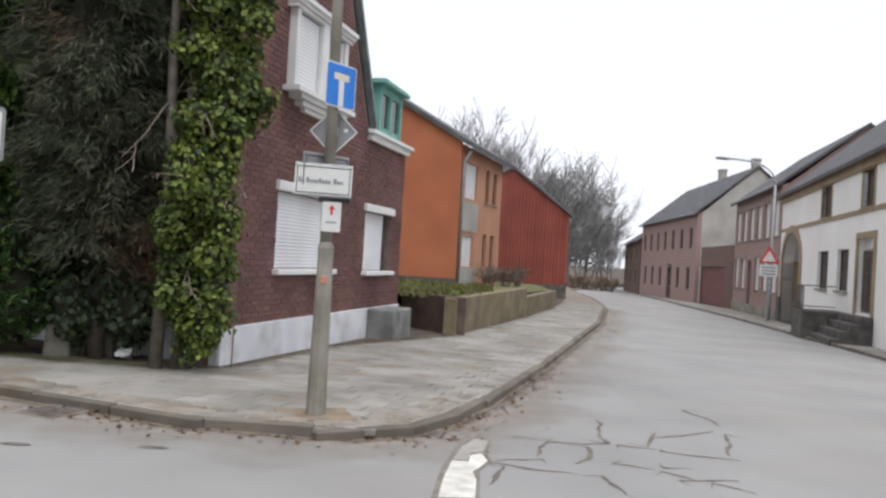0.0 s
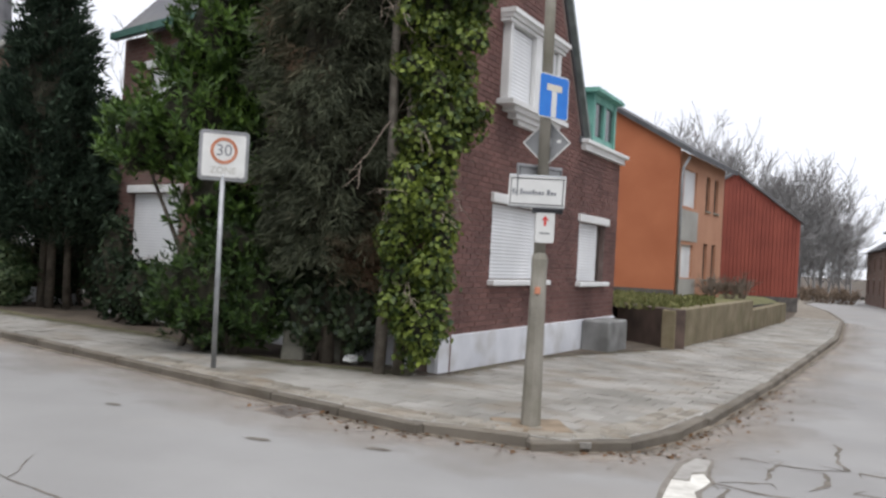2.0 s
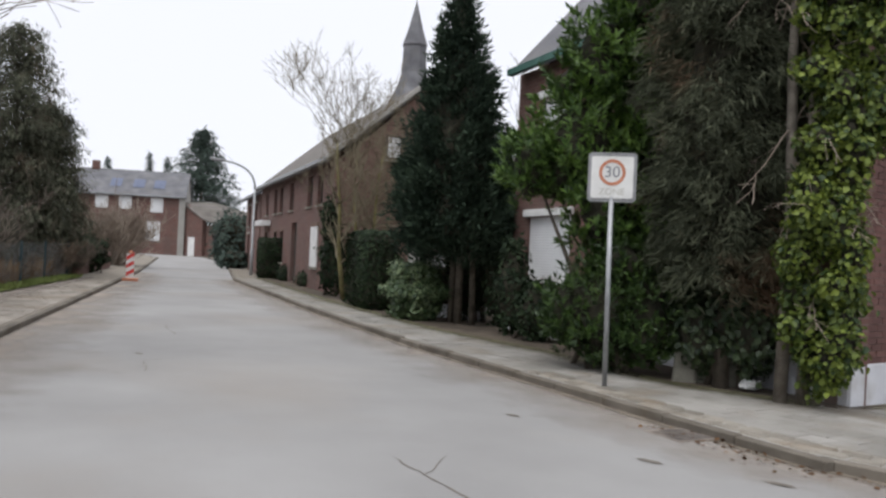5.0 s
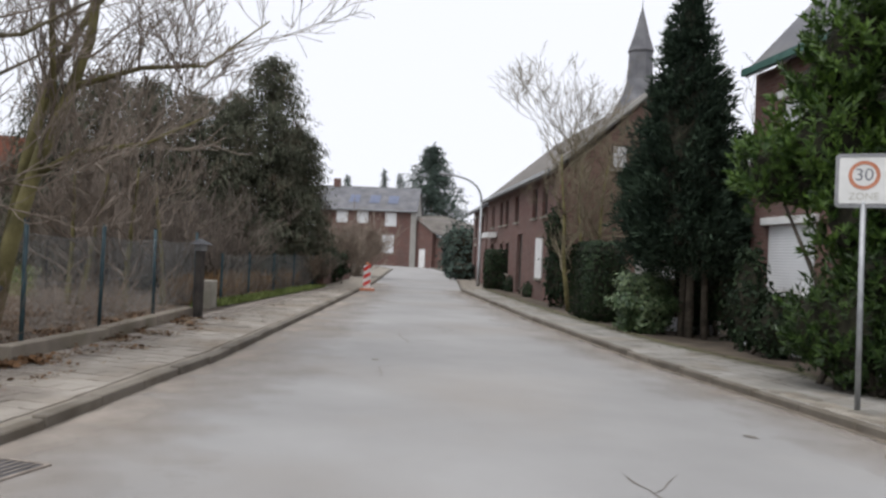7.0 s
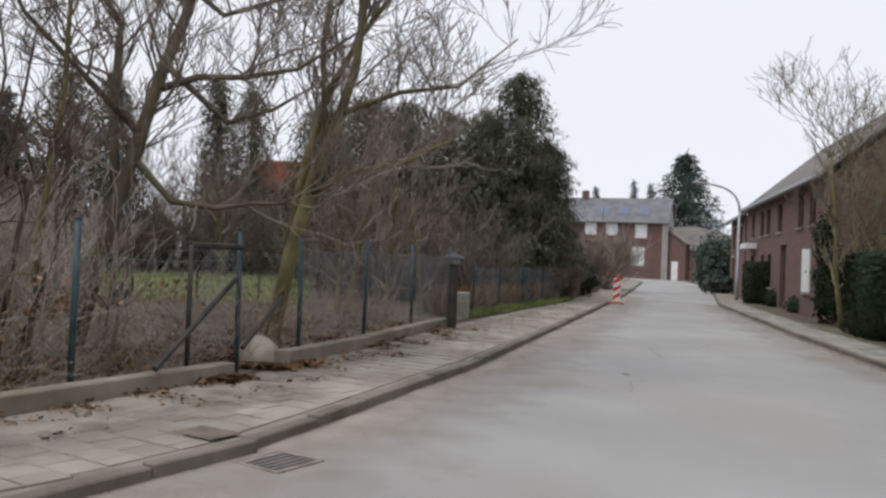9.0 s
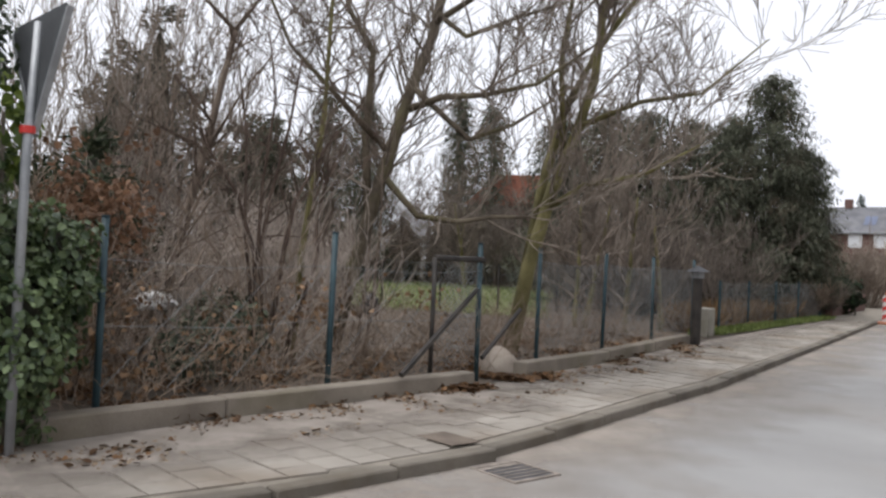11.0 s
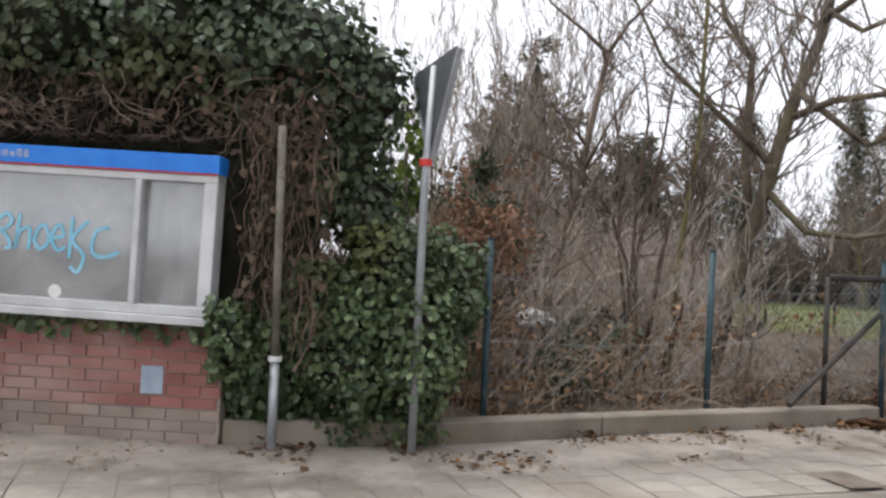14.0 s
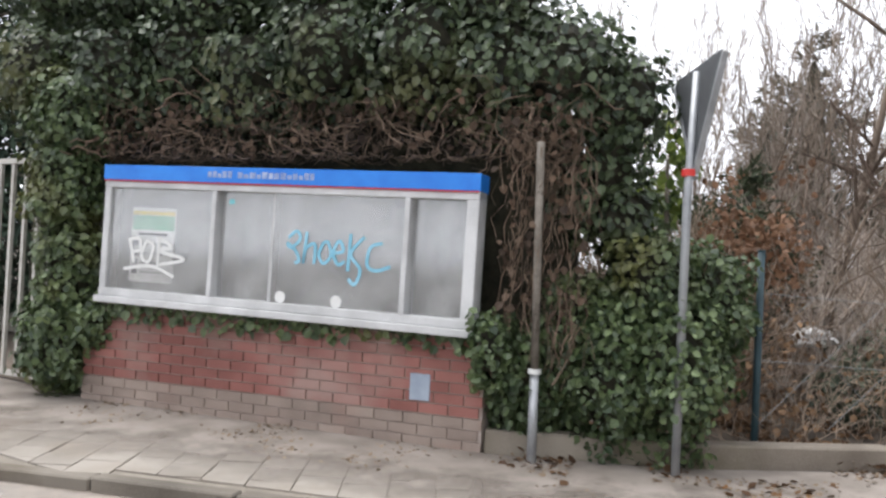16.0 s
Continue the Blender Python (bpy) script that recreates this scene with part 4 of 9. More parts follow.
# facing houses at the bend of the main street
D = 88.0
FH0, FH1 = polar(65.4, D + 1.5), polar(58.5, D)
LH = length(FH0, FH1)
zf = 0.5
far_house, MH, _ = terrace(FH0, FH1, zf, 6.45, 9.15, 8, BRICK_FAR, ROOF_GREY, "two-storey brick house with white shutters and slate roof across the bend", [], [], [], gable_mat=GREY_RENDER)
for x0, x1, a, b in ((2.3, 3.5, 4.9, 6.2), (4.5, 5.7, 4.9, 6.2), (7.5, 8.7, 4.7, 6.15), (7.2, 8.5, 1.85, 3.8), (2.6, 3.8, 1.85, 3.8)):
    w = part("window", Geo().box(x0, x1, -0.04, -0.01, a, b), WHITE_PAINT, far_house, "", MH)
    part("shutter", Geo().box(x0 + 0.06, x1 - 0.06, -0.07, -0.042, a + 0.06, b - 0.06), SHUTTER, w, "closed white shutter", MH)
part("quoin", Geo().box(LH - 0.55, LH + 0.05, -0.06, -0.004, -0.2, 6.4), GREY_RENDER, far_house, "pale corner strip", MH)
part("chimney", Geo().box(1.2, 1.9, 3.6, 4.3, 9.0, 9.9), BRICK_FAR, far_house, "", MH)
panel_blue = material("blue_solar_panel", (0.085, 0.105, 0.165), (0.125, 0.145, 0.21), 4, 0.35, 0.0, 20)
for x in (3.4, 5.6, 7.6):
    part("solar_panel", Geo().add([(x, -0.35 + 1.2, 6.35 + 1.2 * 0.64 + 0.07), (x + 1.1, 0.85, 6.35 + 1.2 * 0.64 + 0.07), (x + 1.1, 2.3, 6.35 + 2.65 * 0.64 + 0.07), (x, 2.3, 6.35 + 2.65 * 0.64 + 0.07)], [(0, 1, 2, 3)]), panel_blue, far_house, "bluish roof patch", MH)
AN0, AN1 = polar(58.15, D + 0.5), polar(55.3, D - 4)
LA = length(AN0, AN1)
annex = thing("annex", (*AN0, zf), "low brick outbuilding with grey pitched roof", "outbuilding")
MA = frame_of(AN0, AN1)
part("front_wall", walled(Geo(), 0, LA, -0.6, 3.6, 0, 0.3, [(3.4, 4.3, 1.6, 2.8), (4.9, 5.8, 1.6, 2.8)]), BRICK_FAR, annex, "", MA)
part("gable", Geo().prism([(-0.4, 0.0), (2.4, 0.0), (2.4, 4.2), (0.2, 5.7), (-0.4, 5.2)], -0.5, -0.01), BRICK_FAR, annex, "", MA)
part("roof", roof_slab([tuple(MA @ Vector(p)) for p in ((-0.4, -0.7, 5.9), (2.6, -0.7, 4.3), (LA + 0.3, -0.4, 3.3), (LA + 0.3, 3, 4.9), (0, 3, 6.2))]), ROOF_BROWN, annex, "", None)
part("door", Geo().box(0.5, 1.4, -0.56, -0.51, 0.4, 2.4), WHITE_PAINT, annex, "white door", MA)
for x in (3.4, 4.9):
    part("window", Geo().box(x, x + 0.9, 0.1, 0.14, 1.6, 2.8), WINDOW_GLASS, annex, "", MA)


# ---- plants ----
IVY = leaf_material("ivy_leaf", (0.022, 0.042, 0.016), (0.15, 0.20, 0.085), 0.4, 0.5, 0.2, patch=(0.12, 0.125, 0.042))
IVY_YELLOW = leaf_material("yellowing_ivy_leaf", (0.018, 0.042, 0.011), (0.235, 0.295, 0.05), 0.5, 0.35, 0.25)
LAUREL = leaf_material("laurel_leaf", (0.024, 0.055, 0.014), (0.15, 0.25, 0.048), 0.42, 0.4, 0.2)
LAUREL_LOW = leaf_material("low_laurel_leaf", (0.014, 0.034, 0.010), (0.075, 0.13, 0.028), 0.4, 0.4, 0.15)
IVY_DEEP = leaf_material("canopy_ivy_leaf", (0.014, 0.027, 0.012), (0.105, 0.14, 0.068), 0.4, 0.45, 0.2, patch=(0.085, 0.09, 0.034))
# darker copy of the ivy leaf; shade under the conifer put into its colour
IVY_DARK = leaf_material("shade_darkened_ivy_leaf", (0.012, 0.026, 0.010), (0.06, 0.085, 0.035), 0.45, 0.4, 0.15)
TRUNK_GREY = material("grey_trunk_bark", (0.10, 0.085, 0.068), (0.22, 0.195, 0.165), 5, 0.9, 0.5, 40)
BUSH_LEAF = leaf_material("variegated_leaf", (0.025, 0.06, 0.02), (0.19, 0.25, 0.12), 0.4, 0.5, 0.15)
CYPRESS = leaf_material("dark_cypress_spray", (0.010, 0.021, 0.013), (0.05, 0.078, 0.048), 0.75, 0.25, 0.1)
DEAD_CONIFER = leaf_material("browning_conifer_spray", (0.042, 0.05, 0.033), (0.15, 0.162, 0.105), 0.8, 0.15, 0.2, patch=(0.14, 0.092, 0.06))
FAR_CONIFER = leaf_material("far_conifer_spray", (0.03, 0.048, 0.04), (0.075, 0.1, 0.08), 0.75, 0.2, 0.1)
GARDEN_CONIFER = leaf_material("garden_conifer_spray", (0.045, 0.05, 0.033), (0.13, 0.135, 0.092), 0.75, 0.2, 0.1, patch=(0.13, 0.10, 0.07))
SPRUCE = leaf_material("greyish_spruce_spray", (0.07, 0.068, 0.052), (0.19, 0.175, 0.145), 0.8, 0.2, 0.15)
HEDGE_LEAF = leaf_material("clipped_hedge_leaf", (0.008, 0.017, 0.008), (0.032, 0.052, 0.022), 0.7, 0.2, 0.1)
OLIVE_HEDGE = leaf_material("olive_hedge_spray", (0.06, 0.052, 0.028), (0.15, 0.125, 0.07), 0.85, 0.15, 0.15)
DIM_GROWTH = leaf_material("dim_undergrowth_spray", (0.03, 0.027, 0.02), (0.10, 0.088, 0.065), 0.85, 0.15, 0.1)
GRASS_BLADE = leaf_material("grass_blade", (0.085, 0.115, 0.03), (0.20, 0.235, 0.08), 0.7, 0.2, 0.2)
DRY_GRASS = leaf_material("dry_grass_blade", (0.12, 0.07, 0.035), (0.26, 0.17, 0.09), 0.8, 0.2, 0.2)
LITTER = leaf_material("fallen_leaf", (0.055, 0.03, 0.016), (0.21, 0.115, 0.055), 0.8, 0.2, 0.1)
BARK = material("grey_brown_bark", (0.055, 0.045, 0.035), (0.135, 0.115, 0.09), 5, 0.9, 0.5, 40)
STEM_DARK = material("dark_shrub_bark", (0.055, 0.036, 0.027), (0.125, 0.088, 0.068), 4, 0.9, 0.3, 40)
SPRUCE_DARK = leaf_material("dark_evergreen_spray", (0.02, 0.03, 0.016), (0.075, 0.09, 0.05), 0.7, 0.25, 0.1)
BARK_BROWN = material("brown_mossy_bark", (0.062, 0.048, 0.034), (0.15, 0.122, 0.085), 4, 0.9, 0.5, 40, stain=((0.15, 0.14, 0.055), 1.6, 0.5))
BARK_MOSSY = material("mossy_bark", (0.085, 0.075, 0.03), (0.20, 0.175, 0.075), 3, 0.9, 0.5, 40)
TWIG = material("brown_twigs", (0.115, 0.092, 0.072), (0.25, 0.205, 0.168), 2, 0.9, 0.0, 20)
TWIG_DIM = material("dim_brown_twigs", (0.085, 0.068, 0.056), (0.19, 0.155, 0.13), 2, 0.9, 0.0, 20)
TWIG_RED = material("reddish_dead_stems", (0.145, 0.108, 0.08), (0.32, 0.248, 0.188), 2, 0.9, 0.0, 20)
# greyed and lightened so the far woods look hazy; one nearer tree shares it
TWIG_PALE = material("haze_paled_twigs", (0.19, 0.184, 0.182), (0.29, 0.283, 0.28), 1, 0.9, 0.0, 10)
TWIG_MOSSY = material("mossy_yellow_twigs", (0.115, 0.096, 0.062), (0.215, 0.183, 0.124), 1.5, 0.9, 0.0, 20)
SAPLING_BARK = material("reddish_sapling_bark", (0.085, 0.06, 0.045), (0.20, 0.155, 0.12), 4, 0.9, 0.3, 40)
TWIG_GREY = material("grey_thicket_twigs", (0.25, 0.207, 0.175), (0.43, 0.368, 0.318), 1, 0.9, 0.0, 10)
VINE = material("dead_vine_bark", (0.07, 0.048, 0.032), (0.19, 0.135, 0.095), 3, 0.9, 0.2, 30)
TWIG_BEIGE = material("beige_shrub_twigs", (0.18, 0.142, 0.112), (0.32, 0.265, 0.215), 1.5, 0.9, 0.0, 20)
# near-black colour stands in for shade inside foliage and behind the ivy
DEEP_SHADE = material("painted_inner_shade", (0.014, 0.014, 0.009), (0.045, 0.042, 0.026), 9, 0.95, 0.3, 40)
rng = np.random.default_rng(7)
LEAF = np.array([(0, 0, 0), (0.42, 0.3, 0.06), (0.30, 0.72, 0.02), (0, 1.0, -0.1), (-0.30, 0.72, 0.02), (-0.42, 0.3, 0.06), (0, 0.5, -0.05)])
LEAF_F = ((0, 1, 6), (1, 2, 6), (2, 3, 6), (3, 4, 6), (4, 5, 6), (5, 0, 6))
SPRAY = np.array([(0, 0, 0), (0.11, 0.45, 0.03), (0, 1.15, -0.06), (-0.11, 0.45, 0.03)])
SPRAY_F = ((0, 1, 2), (0, 2, 3))
BLADE = np.array([(-0.05, 0, 0), (0.05, 0, 0), (0.03, 0.6, 0.06), (0, 1, 0.18), (-0.03, 0.6, 0.06)])
BLADE_F = ((0, 1, 2, 4), (2, 3, 4))


def scatter(points, normals, size, droop=0.5, shape=LEAF, faces=LEAF_F, vary=0.45, wild=0.7):
    """One mesh of leaves: each grows at its point, faces roughly along its normal and hangs a little."""
    p, nrm = np.asarray(points, float), np.asarray(normals, float)
    n = len(p)
    nrm = nrm + rng.normal(0, wild, (n, 3)) * 0.6
    nrm /= np.linalg.norm(nrm, axis=1)[:, None] + 1e-9
    tip = rng.normal(0, 1, (n, 3))
    tip[:, 2] -= droop * 2
    tip -= nrm * (tip * nrm).sum(1)[:, None]
    tip /= np.linalg.norm(tip, axis=1)[:, None] + 1e-9
    side = np.cross(tip, nrm)
    s = size * (1 + rng.uniform(-vary, vary, n))
    v = p[:, None, :] + s[:, None, None] * (shape[None, :, 0, None] * side[:, None, :] + shape[None, :, 1, None] * tip[:, None, :] + shape[None, :, 2, None] * nrm[:, None, :])
    k = len(shape)
    geo = Geo()
    geo.v = v.reshape(-1, 3).tolist()
    geo.f = [tuple(i * k + j for j in f) for i in range(n) for f in faces]
    return geo


def on_blobs(blobs, count, shell=0.3, squash=None):
    """Points in the outer shell of lumpy ellipsoids (x, y, z, rx, ry, rz), with outward normals."""
    w = np.array([b[3] * b[4] + b[4] * b[5] + b[3] * b[5] for b in blobs], float)
    pick = rng.choice(len(blobs), count, p=w / w.sum())
    b = np.array(blobs, float)[pick]
    d = rng.normal(0, 1, (count, 3))
    d /= np.linalg.norm(d, axis=1)[:, None]
    r = 1 - shell * rng.random(count) ** 1.5 + rng.normal(0, 0.06, count)
    lump = 1 + 0.16 * np.sin(d[:, 0] * 7 + b[:, 0] * 3) * np.sin(d[:, 1] * 6 + b[:, 2] * 5) + 0.12 * np.sin(d[:, 2] * 9 + b[:, 1])
    p = b[:, :3] + d * b[:, 3:] * (r * lump)[:, None]
    n = d / b[:, 3:]
    n /= np.linalg.norm(n, axis=1)[:, None]
    n[:, 2] += 0.35
    return p, n


def inside_blobs(p, blobs, f=0.8):
    keep = np.ones(len(p), bool)
    for b in blobs:
        keep &= (((p - np.array(b[:3])) / (np.array(b[3:]) * f)) ** 2).sum(1) > 1
    return keep


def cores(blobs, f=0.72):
    """Near-black lumps behind the leaves; their colour stands in for the shade inside."""
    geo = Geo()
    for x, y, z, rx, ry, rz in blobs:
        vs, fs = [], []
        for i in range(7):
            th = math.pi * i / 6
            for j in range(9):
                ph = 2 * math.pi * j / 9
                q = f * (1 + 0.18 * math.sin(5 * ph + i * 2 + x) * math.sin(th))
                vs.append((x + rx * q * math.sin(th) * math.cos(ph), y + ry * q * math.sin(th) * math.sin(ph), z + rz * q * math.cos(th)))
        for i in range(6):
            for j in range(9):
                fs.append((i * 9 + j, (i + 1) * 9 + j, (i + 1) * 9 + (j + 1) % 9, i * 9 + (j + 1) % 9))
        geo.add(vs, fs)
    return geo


def shrub(name, blobs, leaves, size, mat, label, category="shrub", droop=0.4, shell=0.3, stems=5, core=0.72, group="", shape=LEAF, faces=LEAF_F, bark=BARK, wild=0.7):
    """A leafy plant: stems, a dark inner mass and its leaves."""
    cx, cy = sum(b[0] for b in blobs) / len(blobs), sum(b[1] for b in blobs) / len(blobs)
    foot = gz(cx, cy) + 0.1
    ob = thing(name, (cx, cy, foot), label, category, group)
    p, n = on_blobs(blobs, leaves, shell)
    keep = inside_blobs(p, blobs, 0.7) & (p[:, 2] > foot - 0.02)
    part("foliage", scatter(p[keep], n[keep], size, droop, shape, faces, wild=wild), mat, ob)
    # shade inside the plant, painted as one near-black lump per blob
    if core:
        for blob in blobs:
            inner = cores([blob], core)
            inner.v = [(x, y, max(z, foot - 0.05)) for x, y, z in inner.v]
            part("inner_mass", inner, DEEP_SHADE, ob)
    for i in range(stems):
        b = blobs[i % len(blobs)]
        a = random.uniform(0, 6.28)
        x, y = cx + 0.25 * math.cos(a), cy + 0.25 * math.sin(a)
        part("stem", Geo().tube([(x, y, foot - 0.1), ((x + b[0]) / 2 + 0.05, (y + b[1]) / 2, (foot + b[2]) / 2), b[:3]], [0.05, 0.035, 0.015], 6), bark, ob, "", None, True)
    return ob


def branching(geo, start, way, size, radius, level, top, spread=0.6, up=0.15, kids=(4, 6), twig=0.004, rnd=random, wobble=0.16, sides=6):
    """A limb that forks into thinner ones; the last level is twigs."""
    n = 5 if level < top else 3
    pts, rad, d, p = [Vector(start)], [radius], Vector(way).normalized(), Vector(start)
    for i in range(n):
        d = (d + Vector((rnd.gauss(0, wobble), rnd.gauss(0, wobble), rnd.gauss(0, wobble) + up * 0.3))).normalized()
        p = p + d * (size / n)
        pts.append(p.copy())
        rad.append(max(radius * (1 - 0.75 * (i + 1) / n), twig))
    geo.tube(pts, rad, max(3, sides - level * 1), None, False)
    if level >= top:
        return
    for i in range(rnd.randint(*kids)):
        f = rnd.uniform(0.25, 1.0) if level else rnd.uniform(0.35, 1.0)
        k = min(int(f * n), n - 1)
        q = pts[k].lerp(pts[k + 1], f * n - k)
        side = Vector((rnd.gauss(0, 1), rnd.gauss(0, 1), rnd.gauss(0, 0.6))).normalized()
        nd = (d * (1 - spread * 0.5) + side * spread + Vector((0, 0, up))).normalized()
        branching(geo, q, nd, size * rnd.uniform(0.42, 0.68), max(rad[k] * 0.55, twig), level + 1, top, spread, up, kids, twig, rnd, wobble, sides)


def bare_tree(name, x, y, height, seed, label, radius=0.1, top=4, kids=(4, 6), mat=BARK, twigs=TWIG, spread=0.6, up=0.15, lean=(0, 0), stems=1, z=None, group="", category="tree", twig=0.004, first=0.55):
    rnd = random.Random(seed)
    foot = (gz(x, y) + 0.08) if z is None else z
    ob = thing(name, (x, y, foot), label, category, group)
    for s in range(stems):
        trunk, crown = Geo(), Geo()
        w = rnd.uniform(0, 6.28)
        off = 0.12 * stems if stems > 1 else 0
        d = Vector((lean[0] + 0.28 * (stems > 1) * math.cos(w), lean[1] + 0.28 * (stems > 1) * math.sin(w), 1)).normalized()
        p, pts, rad = Vector((x + off * math.cos(w), y + off * math.sin(w), foot - 0.1)), [], []
        n = 8
        for i in range(n + 1):
            pts.append(p.copy())
            rad.append(radius * (1 - 0.72 * i / n))
            d = (d + Vector((rnd.gauss(0, 0.06), rnd.gauss(0, 0.06), 0.05))).normalized()
            p = p + d * (height * first / n * 1.35)
        trunk.tube(pts, rad, 8)
        part("trunk", trunk, mat, ob, "", None, True)
        for i in range(2, n + 1):
            for k in range(2 if i < n else 3):
                a = rnd.uniform(0, 6.28)
                branching(crown, pts[i], (math.cos(a), math.sin(a), rnd.uniform(0.2, 1.1)), height * rnd.uniform(0.22, 0.42), rad[i] * 0.6, 1, top, spread, up, kids, twig, rnd)
        part("crown", crown, twigs, ob)
    return ob


def conifer(name, x, y, z0, height, width, seed, label, mat, sprays=7000, size=0.2, droop=0.6, skirt=0.12, tip=0.0, trunk_r=0.13, group="", ragged=0.25, stems=1, lean=(0, 0), narrow=1.0):
    """An evergreen with limbs that carry hanging sprays; its outline is uneven."""
    rnd = random.Random(seed)
    ob = thing(name, (x, y, z0), label, "tree", group)
    for s in range(stems):
        o = 0.25 * (s - (stems - 1) / 2)
        part("trunk", Geo().tube([(x + o, y + o * 0.4, z0 - 0.1), (x + o * 0.7 + lean[0] * 0.5, y + lean[1] * 0.5, z0 + height * 0.5), (x + lean[0], y + lean[1], z0 + height * 0.98)], [trunk_r, trunk_r * 0.6, 0.02], 8), BARK, ob, "", None, True)
    limbs = Geo()
    pts, nrm = [], []
    count = 150
    for i in range(count):
        f = skirt + (1 - skirt) * (i + rnd.random()) / count
        a = i * 2.4 + rnd.uniform(-0.4, 0.4)
        reach = width / 2 * ((1 - f) / (1 - skirt)) ** narrow * rnd.uniform(1 - ragged * 1.6, 1 + ragged) + 0.12 + tip
        reach *= min(1, 0.55 + 2.5 * (f - skirt))
        cz = z0 + height * f
        px, py = x + lean[0] * f, y + lean[1] * f
        ex, ey, ez = px + reach * math.cos(a), py + reach * math.sin(a), cz + reach * (0.35 - droop * 0.6)
        limbs.tube([(px, py, cz), ((px + ex) / 2, (py + ey) / 2, (cz + ez) / 2 + 0.1 * reach), (ex, ey, ez)], [0.03, 0.018, 0.006], 4, None, False)
        for k in range(max(6, int(sprays / count * (reach / (width / 2) + 0.25)))):
            t = rnd.random() ** 0.6
            q = (px + (ex - px) * t + rnd.gauss(0, 0.11 * reach + 0.05), py + (ey - py) * t + rnd.gauss(0, 0.11 * reach + 0.05), cz + (ez - cz) * t + rnd.gauss(0, 0.1) + 0.1 * reach * math.sin(t * 3.1))
            pts.append(q)
            nrm.append((math.cos(a) * 0.6, math.sin(a) * 0.6, 0.6))
    part("limb_tangle", limbs, BARK, ob)
    part("foliage", scatter(pts, nrm, size, droop + 0.3, SPRAY, SPRAY_F), mat, ob)
    return ob


LONG_LEAF = np.array([(0, 0, 0), (0.17, 0.45, 0.05), (0, 1.0, -0.08), (-0.17, 0.45, 0.05), (0, 0.5, -0.03)])
LONG_LEAF_F = ((0, 1, 4), (1, 2, 4), (2, 3, 4), (3, 0, 4))


def shoots(points, ways, each, size, reach=0.22):
    """Leafy shoots: long leaves set round short upright stems, tips outwards and up."""
    p, w = np.repeat(np.asarray(points, float), each, 0), np.repeat(np.asarray(ways, float), each, 0)
    n = len(p)
    w = w / np.linalg.norm(w, axis=1)[:, None]
    round_ = rng.normal(0, 1, (n, 3))
    round_ -= w * (round_ * w).sum(1)[:, None]
    round_ /= np.linalg.norm(round_, axis=1)[:, None] + 1e-9
    up = rng.random((n, 1))
    tip = round_ * (1.1 - 0.6 * up) + w * (0.35 + 0.9 * up)
    tip /= np.linalg.norm(tip, axis=1)[:, None]
    nrm = w - tip * (w * tip).sum(1)[:, None]
    nrm /= np.linalg.norm(nrm, axis=1)[:, None] + 1e-9
    side = np.cross(tip, nrm)
    s = size * rng.uniform(0.65, 1.3, (n, 1, 1))
    v = (p + w * up * reach)[:, None, :] + s * (LONG_LEAF[None, :, 0, None] * side[:, None, :] + LONG_LEAF[None, :, 1, None] * tip[:, None, :] + LONG_LEAF[None, :, 2, None] * nrm[:, None, :])
    geo = Geo()
    geo.v = v.reshape(-1, 3).tolist()
    geo.f = [tuple(i * 5 + j for j in f) for i in range(n) for f in LONG_LEAF_F]
    return geo


def shooting_shrub(name, blobs, count, each, size, mat, label, core=0.72, stems=6, reach=0.24):
    """An evergreen whose outer shell is made of upright leafy shoots."""
    cx, cy = sum(b[0] for b in blobs) / len(blobs), sum(b[1] for b in blobs) / len(blobs)
    foot = gz(cx, cy) + 0.1
    ob = thing(name, (cx, cy, foot), label, "shrub")
    p, n = on_blobs(blobs, count, 0.35)
    keep = inside_blobs(p, blobs, 0.66) & (p[:, 2] > foot)
    n = n + rng.normal(0, 0.3, n.shape)
    n[:, 2] = np.abs(n[:, 2]) + 0.55
    part("foliage", shoots(p[keep], n[keep], each, size, reach), mat, ob)
    # near-black lumps paint the shade between the shoots
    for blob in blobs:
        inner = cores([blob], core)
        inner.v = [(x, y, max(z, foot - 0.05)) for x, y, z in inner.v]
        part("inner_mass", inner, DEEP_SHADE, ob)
    for i in range(stems):
        b = blobs[i % len(blobs)]
        x, y = cx + random.uniform(-0.3, 0.3), cy + random.uniform(-0.2, 0.2)
        part("stem", Geo().tube([(x, y, foot - 0.1), ((x + b[0]) / 2 + 0.05, (y + b[1]) / 2, (foot + b[2]) / 2), b[:3]], [0.05, 0.035, 0.015], 6), BARK, ob, "", None, True)
    return ob


